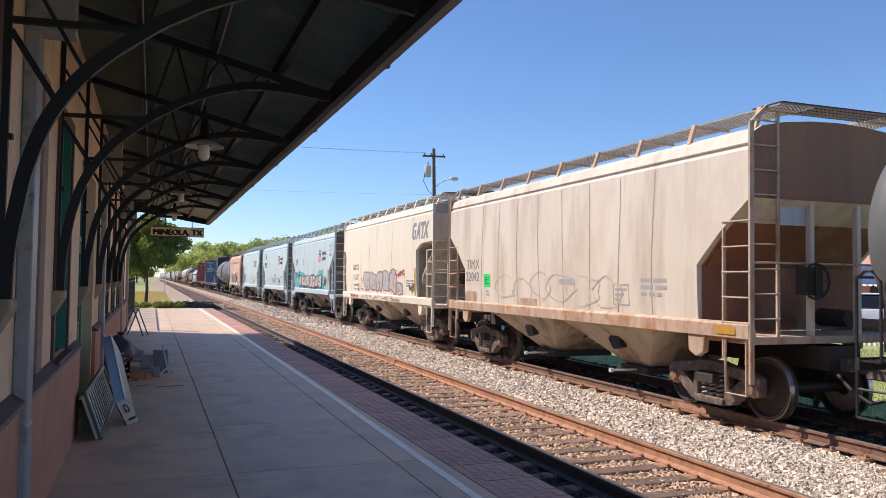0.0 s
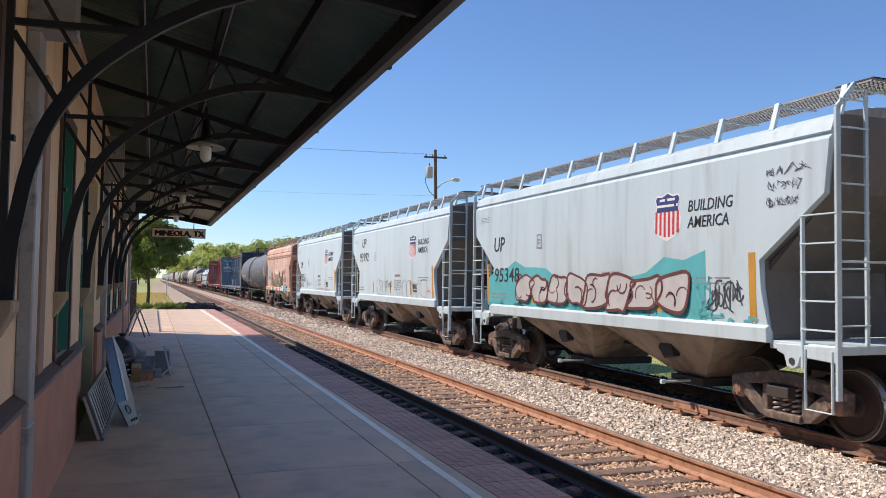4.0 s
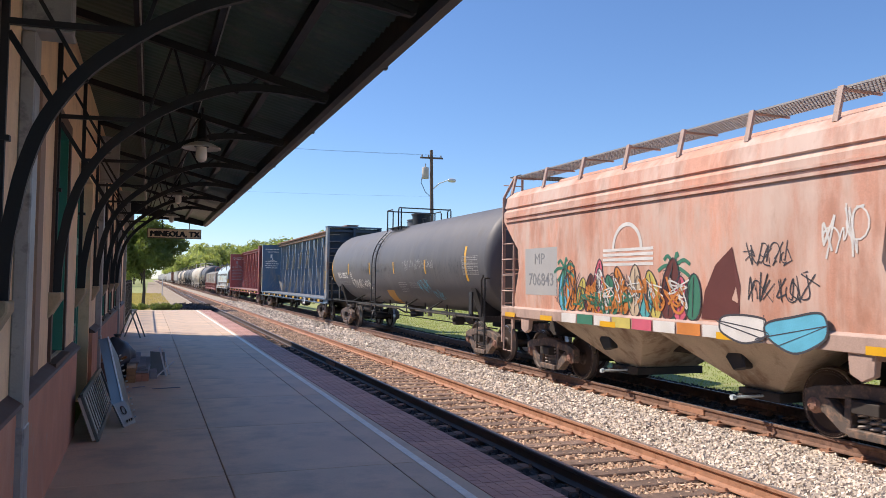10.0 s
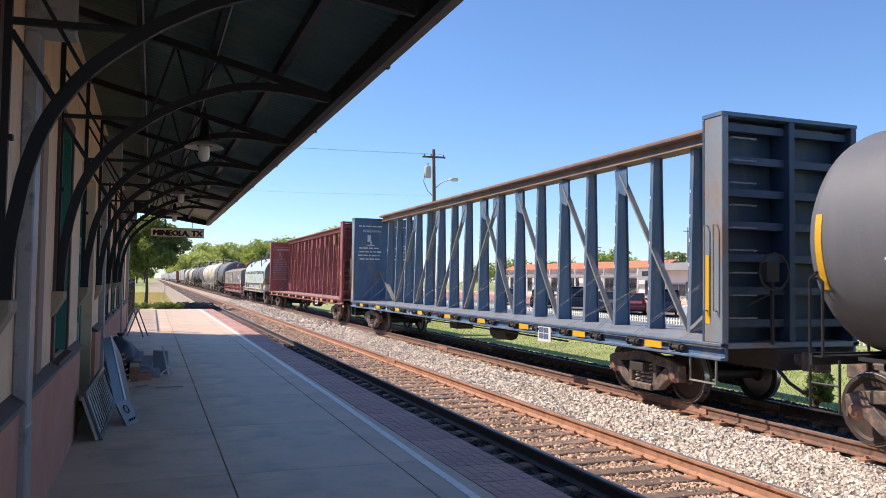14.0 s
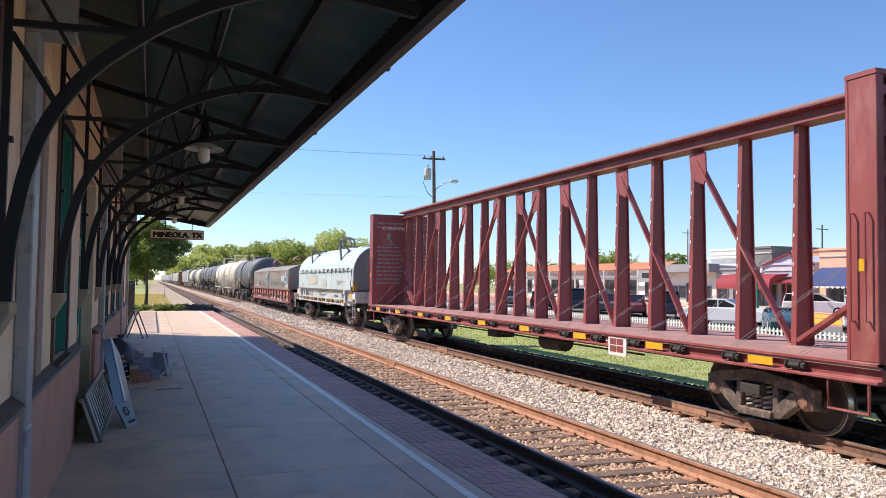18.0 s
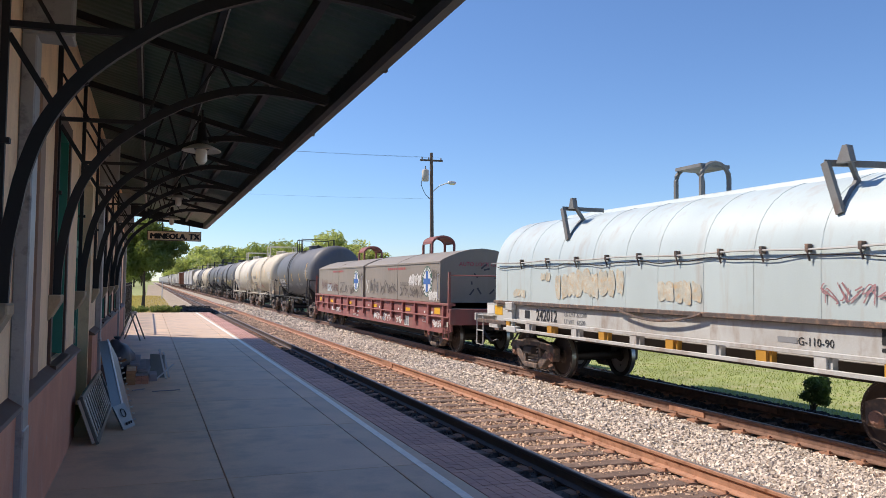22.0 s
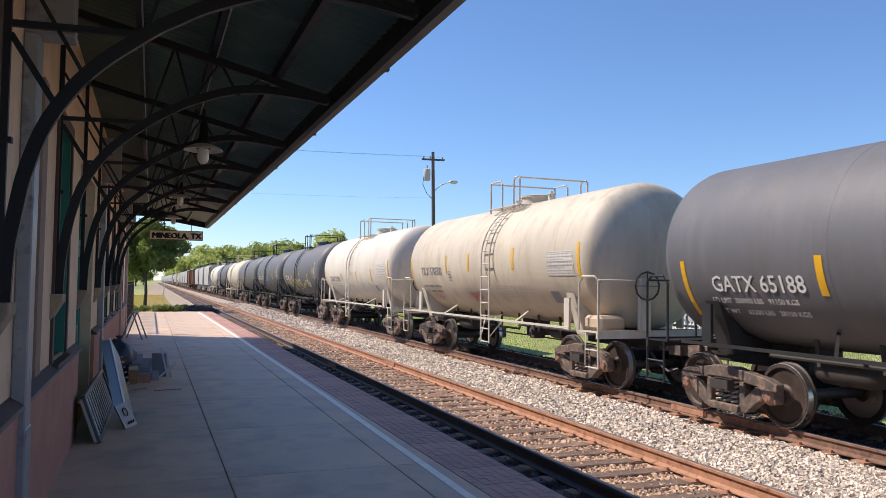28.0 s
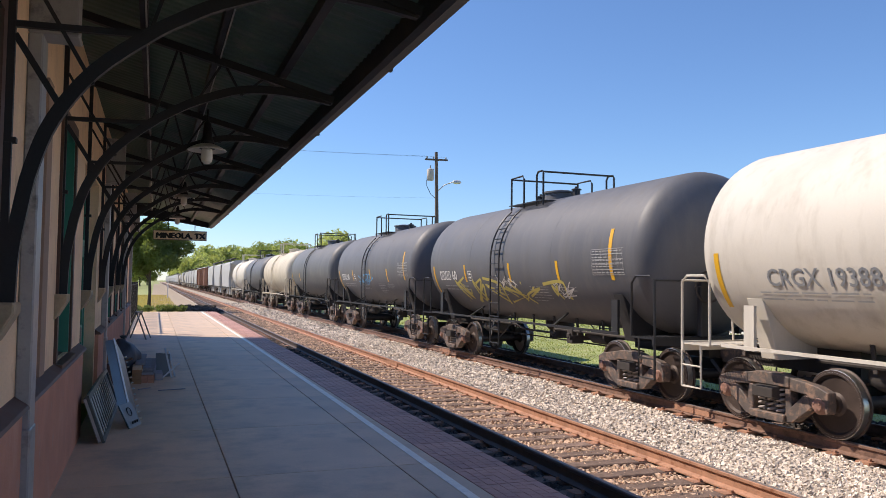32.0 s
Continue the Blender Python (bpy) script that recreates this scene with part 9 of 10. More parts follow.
# street, kerbs and fence
street = part("street", Shape().box(25.0, 52, -40, 260, -0.4, -0.262), BRICK_ROAD)
tagged(street, "red brick paved street in front of the shops", "street", kind="structure")
tagged(part("car_park", Shape().box(24.6, 34, -40, 260, -0.3, -0.254), ASPHALT), "grey asphalt parking strip beside the street", "parking", kind="structure")
tagged(part("pavement", Shape().box(51.0, 57, -40, 260, -0.4, 0.0), CONCRETE), "pale concrete pavement along the shops", "pavement", kind="structure")
for x, y0, y1 in ((36.2, 26, 40), (43.0, 20, 47)):
    k = part("kerb", Shape().box(x, x + 0.8, y0, y1, -0.27, -0.06), KERB_YELLOW)
    tagged(k, "yellow painted kerb of a traffic island", "kerb", "yellow kerbs", "structure")
fence = thing("picket_fence", "low white picket fence along the grass", "fence", pose(23.6, 14, -0.30))
for z in (0.12, 0.31):
    part("rail", Shape().box(-0.02, 0.02, 0, 62, z, z + 0.06), WALL_WHITE, fence)
picket = Shape().prism([(-0.045, 0), (0.045, 0), (0.045, 0.42), (0, 0.48), (-0.045, 0.42)], "x", -0.045, -0.022).mesh("picket", WALL_WHITE)
for i in range(290):
    put("picket", picket, fence, "", pose(0, 0.1 + i * 0.213, 0))


def parked_car(x, y, turn, paint_, label, ln=4.7, wd=1.85, ht=1.42, kind="sedan"):
    """A parked car in parts; its nose points along its own x axis."""
    c = thing("parked_car", label, "car", pose(x, y, -0.255, 0, 0, turn), "cars parked across the tracks")
    a = ln / 2
    if kind == "suv":
        low_ = [(-a, 0.35), (-a - 0.02, 0.75), (-a + 0.06, 1.05), (a - 1.25, 1.08), (a - 0.15, 0.98), (a, 0.8), (a, 0.4), (a - 0.4, 0.28), (-a + 0.4, 0.28)]
        top_ = [(-a + 0.06, 1.05), (-a + 0.22, ht - 0.1), (-a + 0.5, ht), (a - 2.1, ht), (a - 1.25, 1.08)]
    else:
        low_ = [(-a, 0.4), (-a + 0.02, 0.8), (-a + 0.5, 0.93), (a - 1.3, 0.95), (a - 0.3, 0.8), (a, 0.62), (a, 0.35), (a - 0.4, 0.22), (-a + 0.4, 0.22)]
        top_ = [(-a + 0.55, 0.93), (-a + 1.25, ht - 0.03), (-a + 1.9, ht), (a - 2.2, ht - 0.02), (a - 1.3, 0.95)]
    part("body", Shape().prism(low_, "y", -wd / 2, wd / 2), paint_, c, "", 0.4, 0.05)
    part("cabin", Shape().prism([(x_ , z_) for x_, z_ in top_], "y", -wd / 2 + 0.12, wd / 2 - 0.12), CAR_GLASS, c, "dark car windows", 0.4, 0.03)
    zt = max(z_ for _, z_ in top_)
    xr = [x_ for x_, z_ in top_ if z_ > zt - 0.12]
    part("roof", Shape().box(min(xr), max(xr), -wd / 2 + 0.13, wd / 2 - 0.13, zt - 0.04, zt + 0.025), paint_, c, "", 0, 0.02)
    for s_ in (-1, 1):
        for (x0, z0), (x1, z1) in ((top_[0], top_[1]), (top_[-1], top_[-2]), ((top_[0][0] * 0.1, top_[0][1]), (top_[0][0] * 0.1, zt))):
            part("pillar", Shape().bar((x0, s_ * (wd / 2 - 0.11), z0), (x1, s_ * (wd / 2 - 0.11), z1), 0.07, 0.07), paint_, c)
        part("mirror", Shape().box(a - 1.65, a - 1.5, s_ * (wd / 2 + 0.02) - 0.08, s_ * (wd / 2 + 0.02) + 0.08, 0.95, 1.08), paint_, c, "", 0, 0.02)
        part("tail_light", Shape().box(-a - 0.03, -a + 0.08, s_ * (wd / 2 - 0.18) - 0.1, s_ * (wd / 2 - 0.18) + 0.1, 0.75, 0.98 if kind != "suv" else 1.25), LENS_RED, c)
        part("headlight", Shape().box(a - 0.12, a + 0.02, s_ * (wd / 2 - 0.25) - 0.16, s_ * (wd / 2 - 0.25) + 0.16, 0.58, 0.72), WHITE_ENAMEL, c)
        for x_ in (-a + 0.85, a - 0.9):
            w_ = part("wheel", Shape().lathe([(0.2, -0.11), (0.33, -0.11), (0.34, -0.08), (0.34, 0.08), (0.33, 0.11), (0.2, 0.11)], "y", n=18), RUBBER, c, "", 0.6, 0, pose(x_, s_ * (wd / 2 - 0.1), 0.34))
            part("rim", Shape().lathe([(0.02, -0.115), (0.06, -0.12), (0.2, -0.113), (0.22, -0.11), (0.22, 0.11), (0.2, 0.113), (0.06, 0.12), (0.02, 0.115)], "y", n=12), STEEL_PALE, w_, "", 0.5)
    part("bumper", Shape().box(-a - 0.05, -a + 0.1, -wd / 2 + 0.05, wd / 2 - 0.05, 0.35, 0.6), paint_, c, "", 0, 0.03)
    return c


parked_car(29.2, 34.0, -62, CAR_WHITE, "white coupe parked across the tracks", 4.8, 1.9, 1.36)
parked_car(31.6, 27.4, 42, CAR_WHITE, "white sport utility car seen from behind", 4.7, 1.9, 1.7, "suv")
parked_car(26.6, 27.2, -128, CAR_TEAL, "low dark teal hatchback parked behind the fence", 3.9, 1.7, 1.12)
parked_car(46.0, 44.0, -50, CAR_WHITE, "white sport utility car parked at the shops", 4.6, 1.9, 1.6, "suv")
parked_car(48.0, 36.5, -35, CAR_GREY, "grey car parked at the shops", 4.8, 1.9, 1.5)
parked_car(31.0, 42.0, 55, CAR_DARK, "black sport utility car parked nose-in in a row", 4.7, 1.9, 1.7, "suv")
parked_car(30.6, 45.0, 56, CAR_MAROON, "dull maroon car parked nose-in in a row", 4.6, 1.85, 1.4)
parked_car(30.8, 48.2, 55, CAR_GREY, "dark grey car parked nose-in in a row", 4.6, 1.85, 1.45)
parked_car(30.5, 52.0, 57, CAR_DARK, "black pickup-like car parked in a row", 5.2, 1.95, 1.75, "suv")
parked_car(30.5, 57.5, 58, CAR_DARK, "dark blue car parked in a row", 4.7, 1.85, 1.45)
parked_car(31.0, 64.5, 60, CAR_GREY, "grey car parked in a row", 4.7, 1.85, 1.45)
parked_car(34.5, 20.5, 30, CAR_WHITE, "white car parked near the street", 4.7, 1.85, 1.5)


# ---- shops across the street: each has wall, parapet, openings ----
def shop(y0, y1, h, wall_m, label, front=56.0, depth=14, windows=3, door=True, roof=None, head=2.6):
    b = thing("shop_building", label, "building", pose(front, y0, -0.1), "shops across the street")
    w = y1 - y0
    part("wall", Shape().box(0, depth, 0, w, 0, h), wall_m, b)
    part("parapet", Shape().box(-0.12, depth + 0.1, -0.02, w + 0.02, h, h + 0.22), wall_m, b, "", 0, 0.02)
    part("cornice", Shape().box(-0.1, 0.0, 0, w, h - 0.55, h - 0.42), WALL_TAN, b)
    n = windows
    for i in range(n):
        a = w * (i + 0.18) / n
        c = w * (i + 0.82) / n
        wn_ = part("window", Shape().box(-0.06, -0.002, a, c, 0.55, head).box(-0.09, -0.06, a - 0.06, a, 0.5, head + 0.06).box(-0.09, -0.06, c, c + 0.06, 0.5, head + 0.06).box(-0.09, -0.06, a, c, head, head + 0.06).box(-0.12, -0.06, a - 0.06, c + 0.06, 0.46, 0.52), WALL_GREY, b)
        m_ = (a + c) / 2
        for u, v in ((a + 0.04, m_ - 0.03), (m_ + 0.03, c - 0.04)):
            part("pane", Shape().box(-0.075, -0.062, u, v, 0.6, head - 0.05), SHOP_DARK, wn_)
    if door:
        part("door", Shape().box(-0.08, -0.002, w * 0.46, w * 0.46 + 1.0, 0.08, 2.2), SHOP_DARK, b)
    part("roof", Shape().box(0.1, depth - 0.1, 0.1, w - 0.1, h, h + 0.06), roof or WALL_GREY, b)
    return b


b = shop(75.6, 118.0, 3.75, WALL_WHITE, "long white shop building with orange tile roof", windows=9)
for i in range(3):
    part("roof_course", Shape().prism([(-0.9 + 0.75 * i, 3.8 + 0.3 * i), (-0.05 + 0.75 * i, 4.1 + 0.3 * i), (-0.05 + 0.75 * i, 4.18 + 0.3 * i), (-0.9 + 0.75 * i, 3.88 + 0.3 * i)], "y", -0.3, 42.6), TILE_ORANGE, b, "orange clay roof tiles")
for i in range(12):
    part("veranda_post", Shape().box(-1.0, -0.85, 0.4 + i * 3.7, 0.55 + i * 3.7, 0, 3.8), WALL_WHITE, b)
part("veranda_beam", Shape().box(-1.1, -0.8, 0, 42, 2.75, 3.0), WALL_GREY, b)
part("sign_board", Shape().box(-1.12, -1.02, 0.3, 3.9, 2.3, 3.7), WALL_GREY, b, "grey sign board over the veranda")
part("sign_face", Shape().box(-1.14, -1.122, 1.1, 3.0, 2.8, 3.4), SHOP_DARK, b)
b = shop(66.9, 75.2, 3.95, WALL_PALE, "pale plain shop building under a flat grey roof", windows=2, head=1.9)
part("eave", Shape().box(-1.3, 0.1, -0.4, 8.7, 3.45, 4.3), WALL_GREY, b, "deep grey fascia")
b = shop(60.2, 66.9, 3.6, WALL_GREY, "low grey shop building behind a red awning", windows=3)
part("sign_board", Shape().box(-0.3, -0.12, 0.4, 2.6, 3.5, 4.1), WALL_WHITE, b, "pinkish white sign board")
b = shop(65.3, 70.4, 6.1, WALL_SLATE, "tall dark grey rendered building behind the shops", front=62, windows=1)
b = shop(72.2, 78.0, 6.2, WALL_WHITE, "white two-storey building behind the shops", front=64.5, windows=2)
part("ledge", Shape().box(-0.5, 0.0, -0.2, 6.0, 5.3, 5.5), WALL_WHITE, b)
b = shop(54.6, 61.5, 5.45, WALL_BRICK, "orange brick building rising behind the gabled shop", front=61, windows=1)
aw = thing("shop_awning", "dark red fabric awning over a shop front", "awning", pose(55.8, 56.7, 0))
part("cloth", Shape().prism([(0, 3.1), (-1.5, 2.95), (-2.2, 2.55), (-2.35, 2.1), (-2.35, 1.6), (-2.3, 1.6), (-2.28, 2.0), (0, 2.95)], "y", 0, 7.2), TRIM_RED, aw, "", 0.5)
for y_ in (0.1, 3.6, 7.1):
    part("post", Shape().box(-2.3, -2.2, y_ - 0.05, y_ + 0.05, 0.05, 2.0), TRIM_RED, aw)
b = shop(53.95, 60.0, 4.0, WALL_LILAC, "small lilac gabled shop with red trim", windows=3, head=2.2)
part("gable", Shape().prism([(0, 4.0), (6.05, 4.0), (3.02, 4.95)], "x", 0, 8), WALL_LILAC, b)
for s_ in (0, 1):
    p0, p1 = ((-0.2, 3.98), (3.02, 5.03)) if s_ == 0 else ((6.25, 3.98), (3.02, 5.03))
    part("verge", Shape().bar((-0.15, p0[0], p0[1]), (-0.15, p1[0], p1[1]), 0.25, 0.1), TRIM_RED, b)
part("porch_roof", Shape().prism([(0, 2.75), (-1.3, 2.45), (-1.3, 2.32), (0, 2.5)], "y", 0, 6.05), TRIM_RED, b)
for y_ in (0.2, 2.0, 4.0, 5.85):
    part("porch_post", Shape().box(-1.25, -1.17, y_ - 0.04, y_ + 0.04, 0, 2.35), TRIM_RED, b)
b = shop(22.0, 53.3, 5.2, WALL_PEACH, "broad peach brick building with blue awning", windows=7)
aw = thing("shop_awning", "long dark blue awning with scalloped white edge", "awning", pose(55.9, 22.0, 0))
part("cloth", Shape().prism([(0, 3.6), (-2.5, 2.0), (-2.5, 1.88), (0, 3.5)], "y", 0, 31.0), AWNING_BLUE, aw)
for i in range(59):
    part("scallop", Shape().prism([(0.02 + i * 0.523, 1.93), (0.5 + i * 0.523, 1.93), (0.42 + i * 0.523, 1.80), (0.26 + i * 0.523, 1.76), (0.1 + i * 0.523, 1.80)], "x", -2.54, -2.51), WALL_WHITE, aw)
for i in range(8):
    part("post", Shape().box(-2.45, -2.36, 0.5 + i * 4.3, 0.6 + i * 4.3, 0.05, 1.95), STEEL_GREY, aw)
for i, (y_, h_) in enumerate(((50.5, 0.35), (44, 0.5), (30, 0.45))):
    v = thing("roof_vent", "white rooftop vent on the brick building", "vent", pose(58, y_, 5.2), "rooftop vents")
    part("casing", Shape().box(-0.5, 0.5, -0.5, 0.5, 0, h_), WALL_WHITE, v, "", 0, 0.03)
    part("hood", Shape().prism([(-0.6, h_), (0.6, h_), (0.3, h_ + 0.25), (-0.3, h_ + 0.25)], "y", -0.6, 0.6), STEEL_PALE, v)

lamp = thing("street_lamp", "green ornamental street lamp post", "street lamp", pose(44.0, 47.9, -0.26))
part("post", Shape().lathe([(0.22, 0), (0.22, 0.2), (0.12, 0.5), (0.08, 0.7), (0.07, 3.3), (0.12, 3.4), (0.05, 3.5)], "z", n=12), POST_GREEN, lamp, "", 0.6)
part("arm", Shape().bar((0, -0.5, 3.1), (0, 0.5, 3.1), 0.06, 0.06), POST_GREEN, lamp)
for y_ in (-0.5, 0.5):
    part("globe", Shape().lathe([(0.02, 3.12), (0.1, 3.14), (0.15, 3.3), (0.1, 3.45), (0.02, 3.5)], "z", (0, y_, 0), 12), MILK_GLASS, lamp, "", 0.8)
stop = thing("stop_sign", "red octagonal stop sign on a post", "sign", pose(42.5, 47.1, -0.26, 0, 0, -40))
part("post", Shape().tube([(0, 0, 0), (0, 0, 2.3)], 0.03, 6), STEEL_PALE, stop)
part("plate", Shape().prism([(0.36 * math.cos(0.3927 + q * 0.7854), 2.0 + 0.36 * math.sin(0.3927 + q * 0.7854)) for q in range(8)], "y", -0.05, -0.035), LENS_RED, stop)
words("lettering", "STOP", 0.26, WALL_WHITE, stop, Matrix.Translation((-0.29, -0.055, 1.9)) @ Matrix(((1, 0, 0, 0), (0, 0, -1, 0), (0, 1, 0, 0), (0, 0, 0, 1))), 0.88)
for i, (x, y, h) in enumerate(((70, 62, 15), (74, 70, 13), (72, 92, 14), (75, 104, 13), (73, 118, 12))):
    p = thing("utility_pole", "distant thin utility pole behind the shops", "utility pole", pose(x, y, -0.1), "poles behind the shops")
    part("post", Shape().tube([(0, 0, 0), (0, 0, h * 0.72)], 0.12, 6, 0.08), POLE_WOOD, p)
    part("crossarm", Shape().bar((-0.9, 0, h * 0.68), (0.9, 0, h * 0.68), 0.1, 0.1), POLE_WOOD, p)

# iron fence beyond the depot
fn = thing("iron_fence", "dark iron fence beyond the depot", "fence", pose(-0.86, 28.2, 0))
for z in (0.15, 1.55):
    part("rail", Shape().box(-0.02, 0.02, 0, 17.6, z, z + 0.04), BLACK_IRON, fn)
pk = Shape().box(-0.012, 0.012, -0.012, 0.012, 0.0, 1.68).mesh("picket", BLACK_IRON)
for i in range(118):
    put("picket", pk, fn, "", pose(0, 0.08 + i * 0.149, -0.0))
mp_ = thing("marker_post", "thin white marker post beside the track", "post", pose(1.4, 92, -0.28))
part("post", Shape().box(-0.05, 0.05, -0.03, 0.03, 0, 2.0), WALL_WHITE, mp_)

# ---- pieces of platform, pavement and track ----
slab_y = [-11.8 + 2.4 * i for i in range(25)]
for x0, x1 in ((-0.8, 0.71), (0.71, 2.285), (2.285, 2.75)):
    me = Shape().box(x0 + 0.005, x1 - 0.005, 0.005, 2.395, -0.07, 0).mesh("slab", CONCRETE, 0, 0.004)
    for y in slab_y[:-1]:
        put("slab", me, platform, "", pose(0, y, 0))
    put("slab", Shape().box(x0 + 0.005, x1 - 0.005, 0.005, 46.4 - slab_y[-1], -0.07, 0).mesh("slab", CONCRETE, 0, 0.004), platform, "", pose(0, slab_y[-1], 0))
unit = Shape()
for i in range(6):
    for j in range(6):
        a, b = 2.756 + i * 0.0993, 0.004 + j * 0.1018
        unit.box(a + 0.003, a + 0.0965, b + 0.003, b + 0.099, -0.07, -0.002 - 0.002 * ((i * 5 + j * 3) % 4 == 0))
unit_me = unit.mesh("paver", PAVER, 0)
for i in range(93):
    put("paver", unit_me, platform, "reddish brick paver" if i == 0 else "", pose(0, -10.9 + 0.62 * i, 0))
line = part("safety_line", Shape().prism([(2.40, -12), (2.52, 5.5), (2.58, 12), (2.585, 24), (2.50, 46.4), (2.60, 46.4), (2.68, 24), (2.67, 12), (2.605, 5.5), (2.48, -12)], "z", 0.0, 0.004), LINE_WHITE)
tagged(line, "worn white painted safety line on the platform", "line", kind="structure")

rnd = random.Random(11)
near_ties = thing("track_ties", "weathered wooden ties of the nearer track", "ties", pose(TRACK_X, 0, 0), kind="structure")
tie_me = [Shape().box(-1.3 + d, 1.3 + d, -0.115, 0.115, -0.55, RAIL_Z - 0.172).mesh("tie", TIE, 0, 0.012) for d in (0, 0.05, -0.05)]
plate_me = Shape().box(-0.19, 0.19, -0.1, 0.1, RAIL_Z - 0.178, RAIL_Z - 0.165).box(-0.105, -0.075, -0.085, -0.06, RAIL_Z - 0.165, RAIL_Z - 0.135).box(0.075, 0.105, 0.06, 0.085, RAIL_Z - 0.165, RAIL_Z - 0.135).box(0.075, 0.105, -0.085, -0.06, RAIL_Z - 0.165, RAIL_Z - 0.135).mesh("tie_plate", RAIL, 0)
for i in range(162):
    y = -4.36 + i * 0.53
    t_ = put("tie", tie_me[i % 3], near_ties, "", pose(0, y + rnd.uniform(-0.03, 0.03), rnd.uniform(-0.008, 0.004), 0, 0, rnd.uniform(-1.2, 1.2)))
    if i < 87:
        for k in (-0.753, 0.753):
            put("tie_plate", plate_me, t_, "", pose(k, 0, 0))
far_tie = Shape()
for i in range(900):
    far_tie.box(TRACK_X - 1.3, TRACK_X + 1.3, 81.5 + i * 0.53 - 0.115, 81.5 + i * 0.53 + 0.115, -0.5, RAIL_Z - 0.178)
for i in range(600):
    far_tie.box(TRAIN_X - 1.3, TRAIN_X + 1.3, 2.1 + i * 0.53 - 0.115, 2.1 + i * 0.53 + 0.115, -0.5, -0.405)
tagged(part("ties", far_tie, TIE), "weathered wooden ties of both tracks", "ties", kind="stuff")
pf = Shape()
for i in range(60):
    for k in (-0.753, 0.753):
        y = 2.1 + i * 0.53
        pf.box(TRAIN_X + k - 0.19, TRAIN_X + k + 0.19, y - 0.1, y + 0.1, -0.405, RAIL_Z - 0.168).box(TRAIN_X + k - 0.12, TRAIN_X + k - 0.08, y - 0.06, y - 0.03, RAIL_Z - 0.168, RAIL_Z - 0.13)
tagged(part("tie_plates", pf, RAIL), "rusty tie plates and spikes of the far track", "tie plate", kind="stuff")


def stones(name, n, area, z, size, seed, material, label, thin=0.0):
    """Crushed stone as many small uneven blocks over an area (x0, x1, y0, y1), denser near its start."""
    rng = np.random.default_rng(seed)
    x0, x1, y0, y1 = area
    u = rng.uniform(0, 1, n)
    y = y0 + (y1 - y0) * u ** (1 + thin)
    x = rng.uniform(x0, x1, n)
    s = size * rng.uniform(0.6, 1.35, n) * (1 + 0.6 * (y - y0) / max(1.0, y1 - y0))
    base = np.array([(a, b, c) for c in (-1, 1) for b in (-1, 1) for a in (-1, 1)], float)
    v = base[None] * rng.uniform(0.45, 1.0, (n, 8, 3)) * s[:, None, None] * 0.5 * np.array([1.15, 1.15, 0.8])
    ax = rng.normal(size=(n, 3))
    ax /= np.linalg.norm(ax, axis=1)[:, None]
    an = rng.uniform(0, 6.28, n)
    K = np.zeros((n, 3, 3))
    K[:, 0, 1], K[:, 0, 2], K[:, 1, 0], K[:, 1, 2], K[:, 2, 0], K[:, 2, 1] = -ax[:, 2], ax[:, 1], ax[:, 2], -ax[:, 0], -ax[:, 1], ax[:, 0]
    R = np.eye(3)[None] + np.sin(an)[:, None, None] * K + (1 - np.cos(an))[:, None, None] * (K @ K)
    v = np.einsum("nij,nkj->nki", R, v)
    zz = z(x, y) if callable(z) else np.full(n, z)
    v += np.stack([x, y, zz + rng.uniform(-0.2, 0.35, n) * s], 1)[:, None, :]
    quads = np.array([(0, 2, 3, 1), (4, 5, 7, 6), (0, 1, 5, 4), (2, 6, 7, 3), (0, 4, 6, 2), (1, 3, 7, 5)])
    f = (quads[None] + (np.arange(n) * 8)[:, None, None]).reshape(-1, 4)
    me = bpy.data.meshes.new(name)
    me.from_pydata(v.reshape(-1, 3).tolist(), [], f.tolist())
    me.materials.append(material)
    ob = put(name, me)
    return tagged(ob, label, "ballast", kind="stuff")


def stone_material(name, color, spread):
    m = mat(name, color, 0.92, vary=0.15, scale=20, grain=120, bump=0.2)
    nt = m.node_tree
    geo = nt.nodes.new("ShaderNodeNewGeometry")
    rng = nt.nodes.new("ShaderNodeMapRange")
    rng.inputs["To Min"].default_value, rng.inputs["To Max"].default_value = 1 - spread, 1 + spread
    nt.links.new(geo.outputs["Random Per Island"], rng.inputs["Value"])
    b = nt.nodes["Principled BSDF"]
    old = b.inputs["Base Color"].links[0].from_socket
    mx = nt.nodes.new("ShaderNodeMix")
    mx.data_type, mx.blend_type = "RGBA", "MULTIPLY"
    mx.inputs["Factor"].default_value = 1
    nt.links.new(old, mx.inputs["A"])
    nt.links.new(rng.outputs[0], mx.inputs["B"])
    nt.links.new(mx.outputs["Result"], b.inputs["Base Color"])
    return m


PALE_STONE = stone_material("pale_stone", (0.61, 0.53, 0.445), 0.5)
RUST_STONE = stone_material("rust_stone", (0.52, 0.37, 0.26), 0.5)
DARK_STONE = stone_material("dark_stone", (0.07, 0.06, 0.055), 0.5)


def heap(x, y):
    return -0.425 + 0.07 * np.exp(-((x - 7.3) / 0.7) ** 2) + 0.02 * np.sin(y * 1.7 + x * 3)


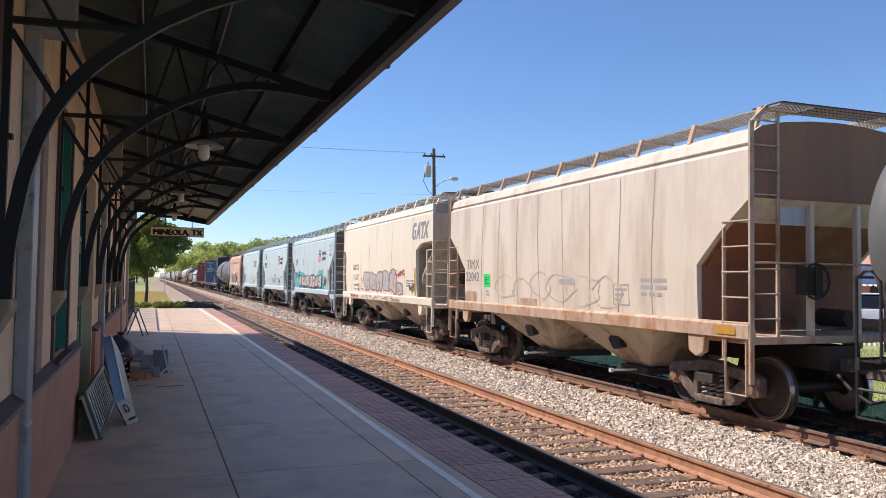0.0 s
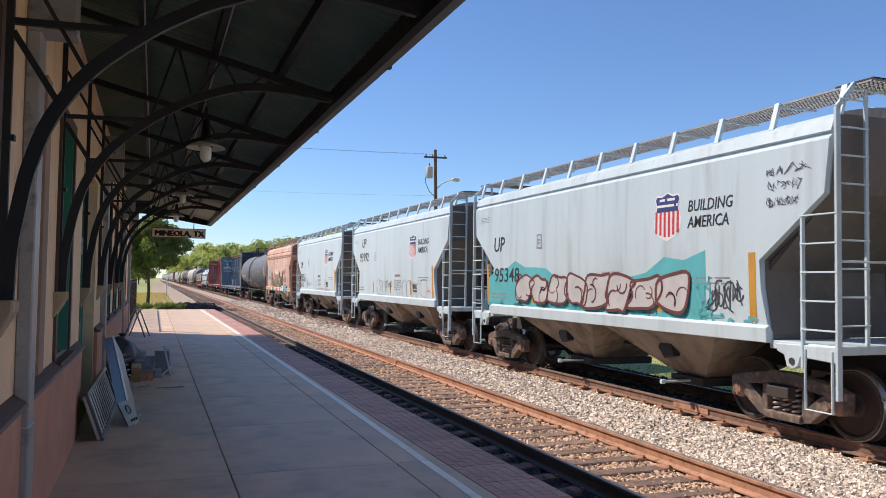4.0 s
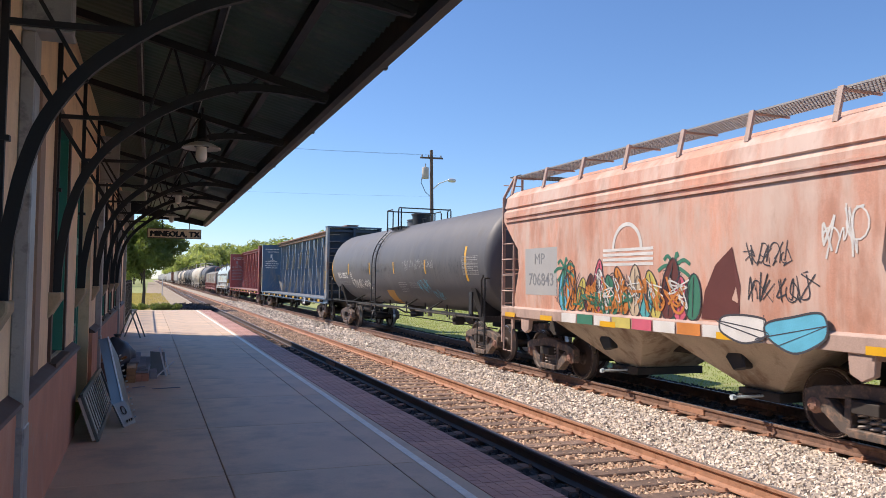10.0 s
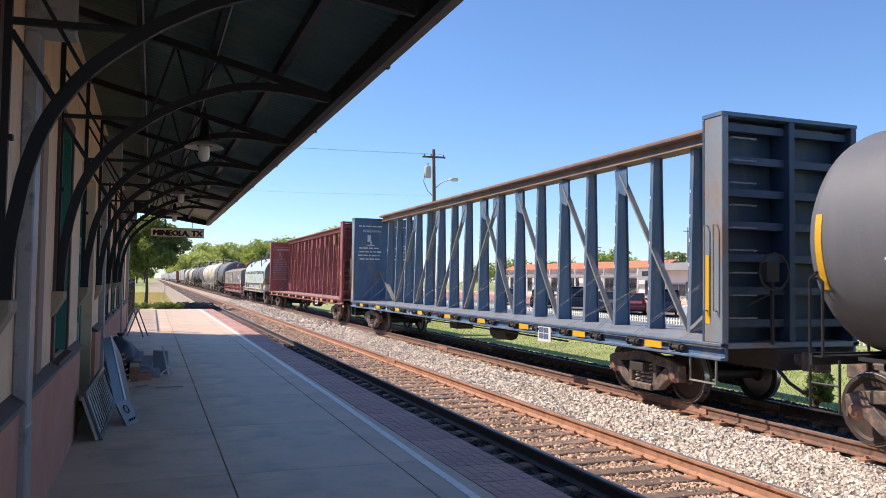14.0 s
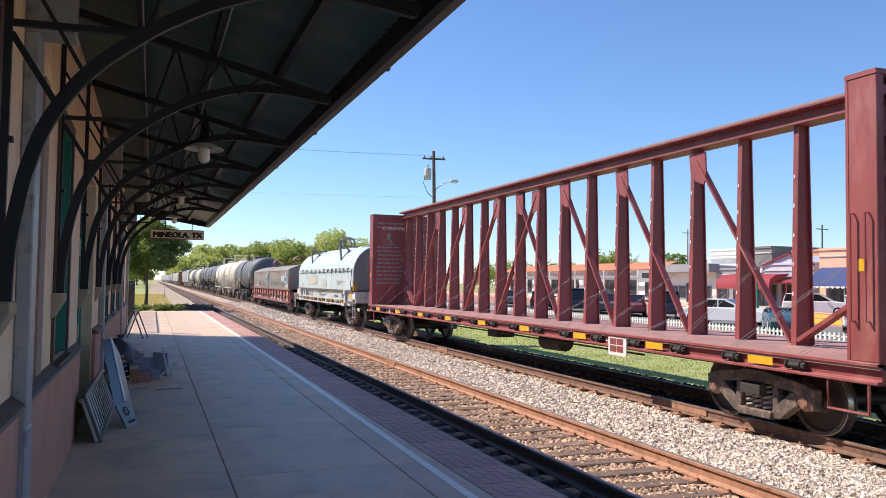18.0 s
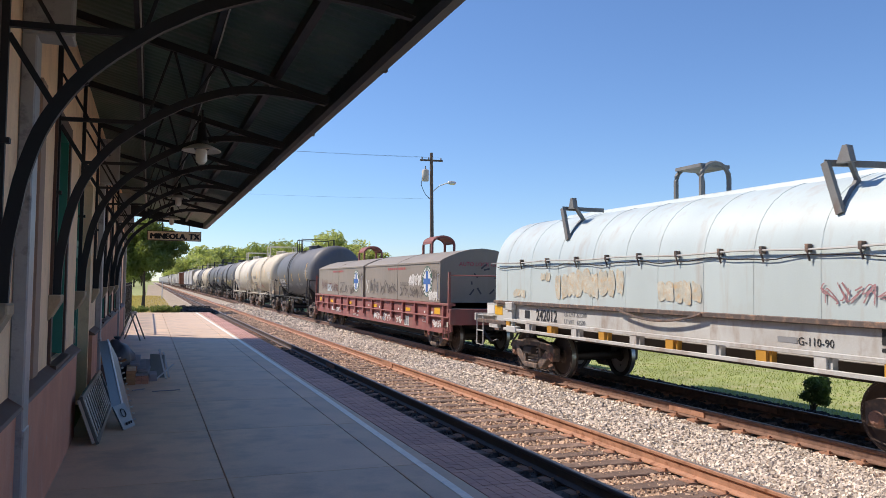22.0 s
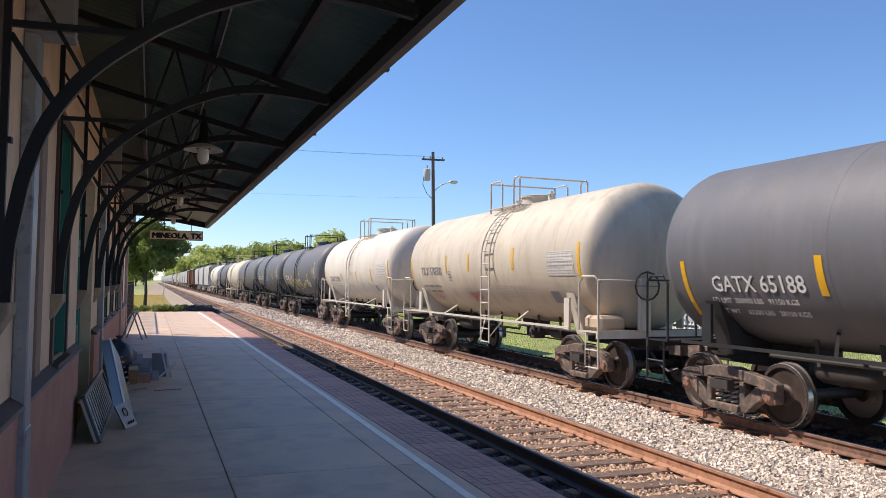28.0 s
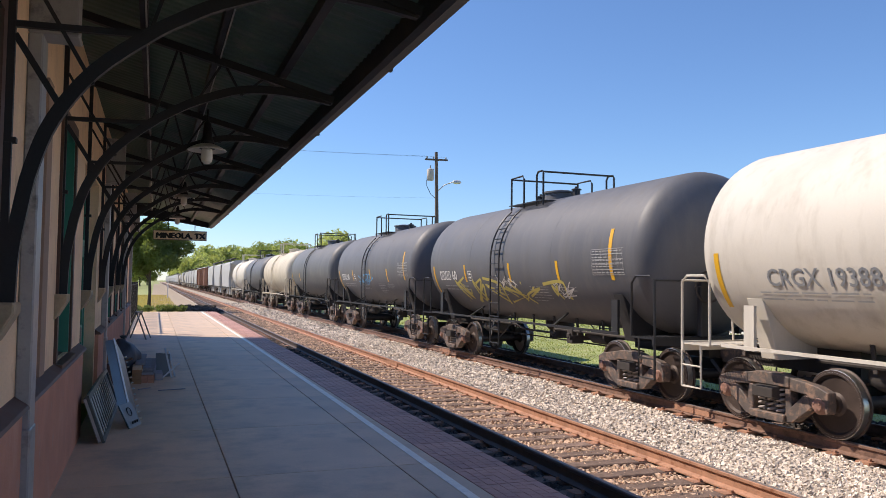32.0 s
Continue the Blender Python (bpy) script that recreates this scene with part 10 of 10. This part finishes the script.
stones("crushed_stone", 52000, (6.0, 8.42, 5.5, 34), heap, 0.042, 1, PALE_STONE, "pale crushed stone between the two tracks", 0.7)
stones("crushed_stone", 9000, (6.0, 8.42, 30, 75), heap, 0.09, 2, PALE_STONE, "pale crushed stone farther along the tracks", 0.6)
stones("crib_stone", 24000, (4.40, 5.82, 5.0, 32), -0.414, 0.04, 3, RUST_STONE, "rust-tinted stone between the ties", 0.7)
stones("crib_stone", 7000, (4.40, 5.82, 28, 65), -0.418, 0.07, 4, RUST_STONE, "rust-tinted stone between distant ties", 0.6)
# Canopy shade beside the platform is put into this stone's colour.
stones("edge_stone", 7000, (3.38, 4.28, 4.0, 30), -0.42, 0.055, 5, DARK_STONE, "stone between platform and rail, darkened for the canopy's shade", 0.7)
# Under and behind the train the stone colour carries its shadow.
stones("oily_stone", 5000, (8.66, 10.0, 6.0, 32), -0.415, 0.05, 6, DARK_STONE, "oily stone under the train, darkened for its shadow", 0.6)
stones("shoulder_stone", 7000, (10.2, 11.9, 7.0, 45), lambda x, y: np.where(x < 11.15, -0.42, -0.42 - (x - 11.15) * 0.18), 0.06, 7, OILY_SHADED, "stone at the far edge of the ballast, darkened for the train's shadow", 0.6)

stones("rubble", 1500, (1.7, 4.1, 54, 60), -0.26, 0.16, 9, DARK_STONE, "dark rubble heaped at the platform's end", 0.1)


def grass_blades(n, area, h, seed, material, label):
    rng = np.random.default_rng(seed)
    x0, x1, y0, y1 = area
    x, y = rng.uniform(x0, x1, n), y0 + (y1 - y0) * rng.uniform(0, 1, n) ** 1.4
    a = rng.uniform(0, 6.28, n)
    hh = h * rng.uniform(0.5, 1.4, n)
    w = 0.012 + 0.006 * (y - y0) / 20
    lean = rng.normal(scale=0.35, size=(n, 2)) * hh[:, None]
    z = np.array([ground_z(p, q) for p, q in zip(x, y)])
    d = np.stack([np.cos(a) * w, np.sin(a) * w], 1)
    v = np.zeros((n, 3, 3))
    v[:, 0] = np.stack([x - d[:, 0], y - d[:, 1], z], 1)
    v[:, 1] = np.stack([x + d[:, 0], y + d[:, 1], z], 1)
    v[:, 2] = np.stack([x + lean[:, 0], y + lean[:, 1], z + hh], 1)
    me = bpy.data.meshes.new("grass_blades")
    me.from_pydata(v.reshape(-1, 3).tolist(), [], np.arange(3 * n).reshape(-1, 3).tolist())
    me.materials.append(material)
    return tagged(put("grass_blades", me), label, "grass", kind="stuff")


BLADE = leaf_material("blade", (0.27, 0.32, 0.10))
grass_blades(40000, (12.0, 22, 9, 55), 0.05, 1, BLADE, "short green grass beside the far track")
DRY_BLADE = leaf_material("dry_blade", (0.40, 0.34, 0.13))
grass_blades(26000, (-6, 1.6, 47, 110), 0.12, 2, DRY_BLADE, "half-dry grass beyond the platform's end")


def motions():
    for car, yc in CARS:
        walk(car, [(t, pose(TRAIN_X, yc - SPEED * t, RAIL_Z)) for t in (0, 16, 32)])
    turn = math.degrees(SPEED * 0.1 / 0.457)
    for i, (wheelset, y) in enumerate(ROLLING):
        walk(wheelset, [(k / 10, pose(0, y, 0.457, turn * k + 37 * i)) for k in range(321)])


motions()
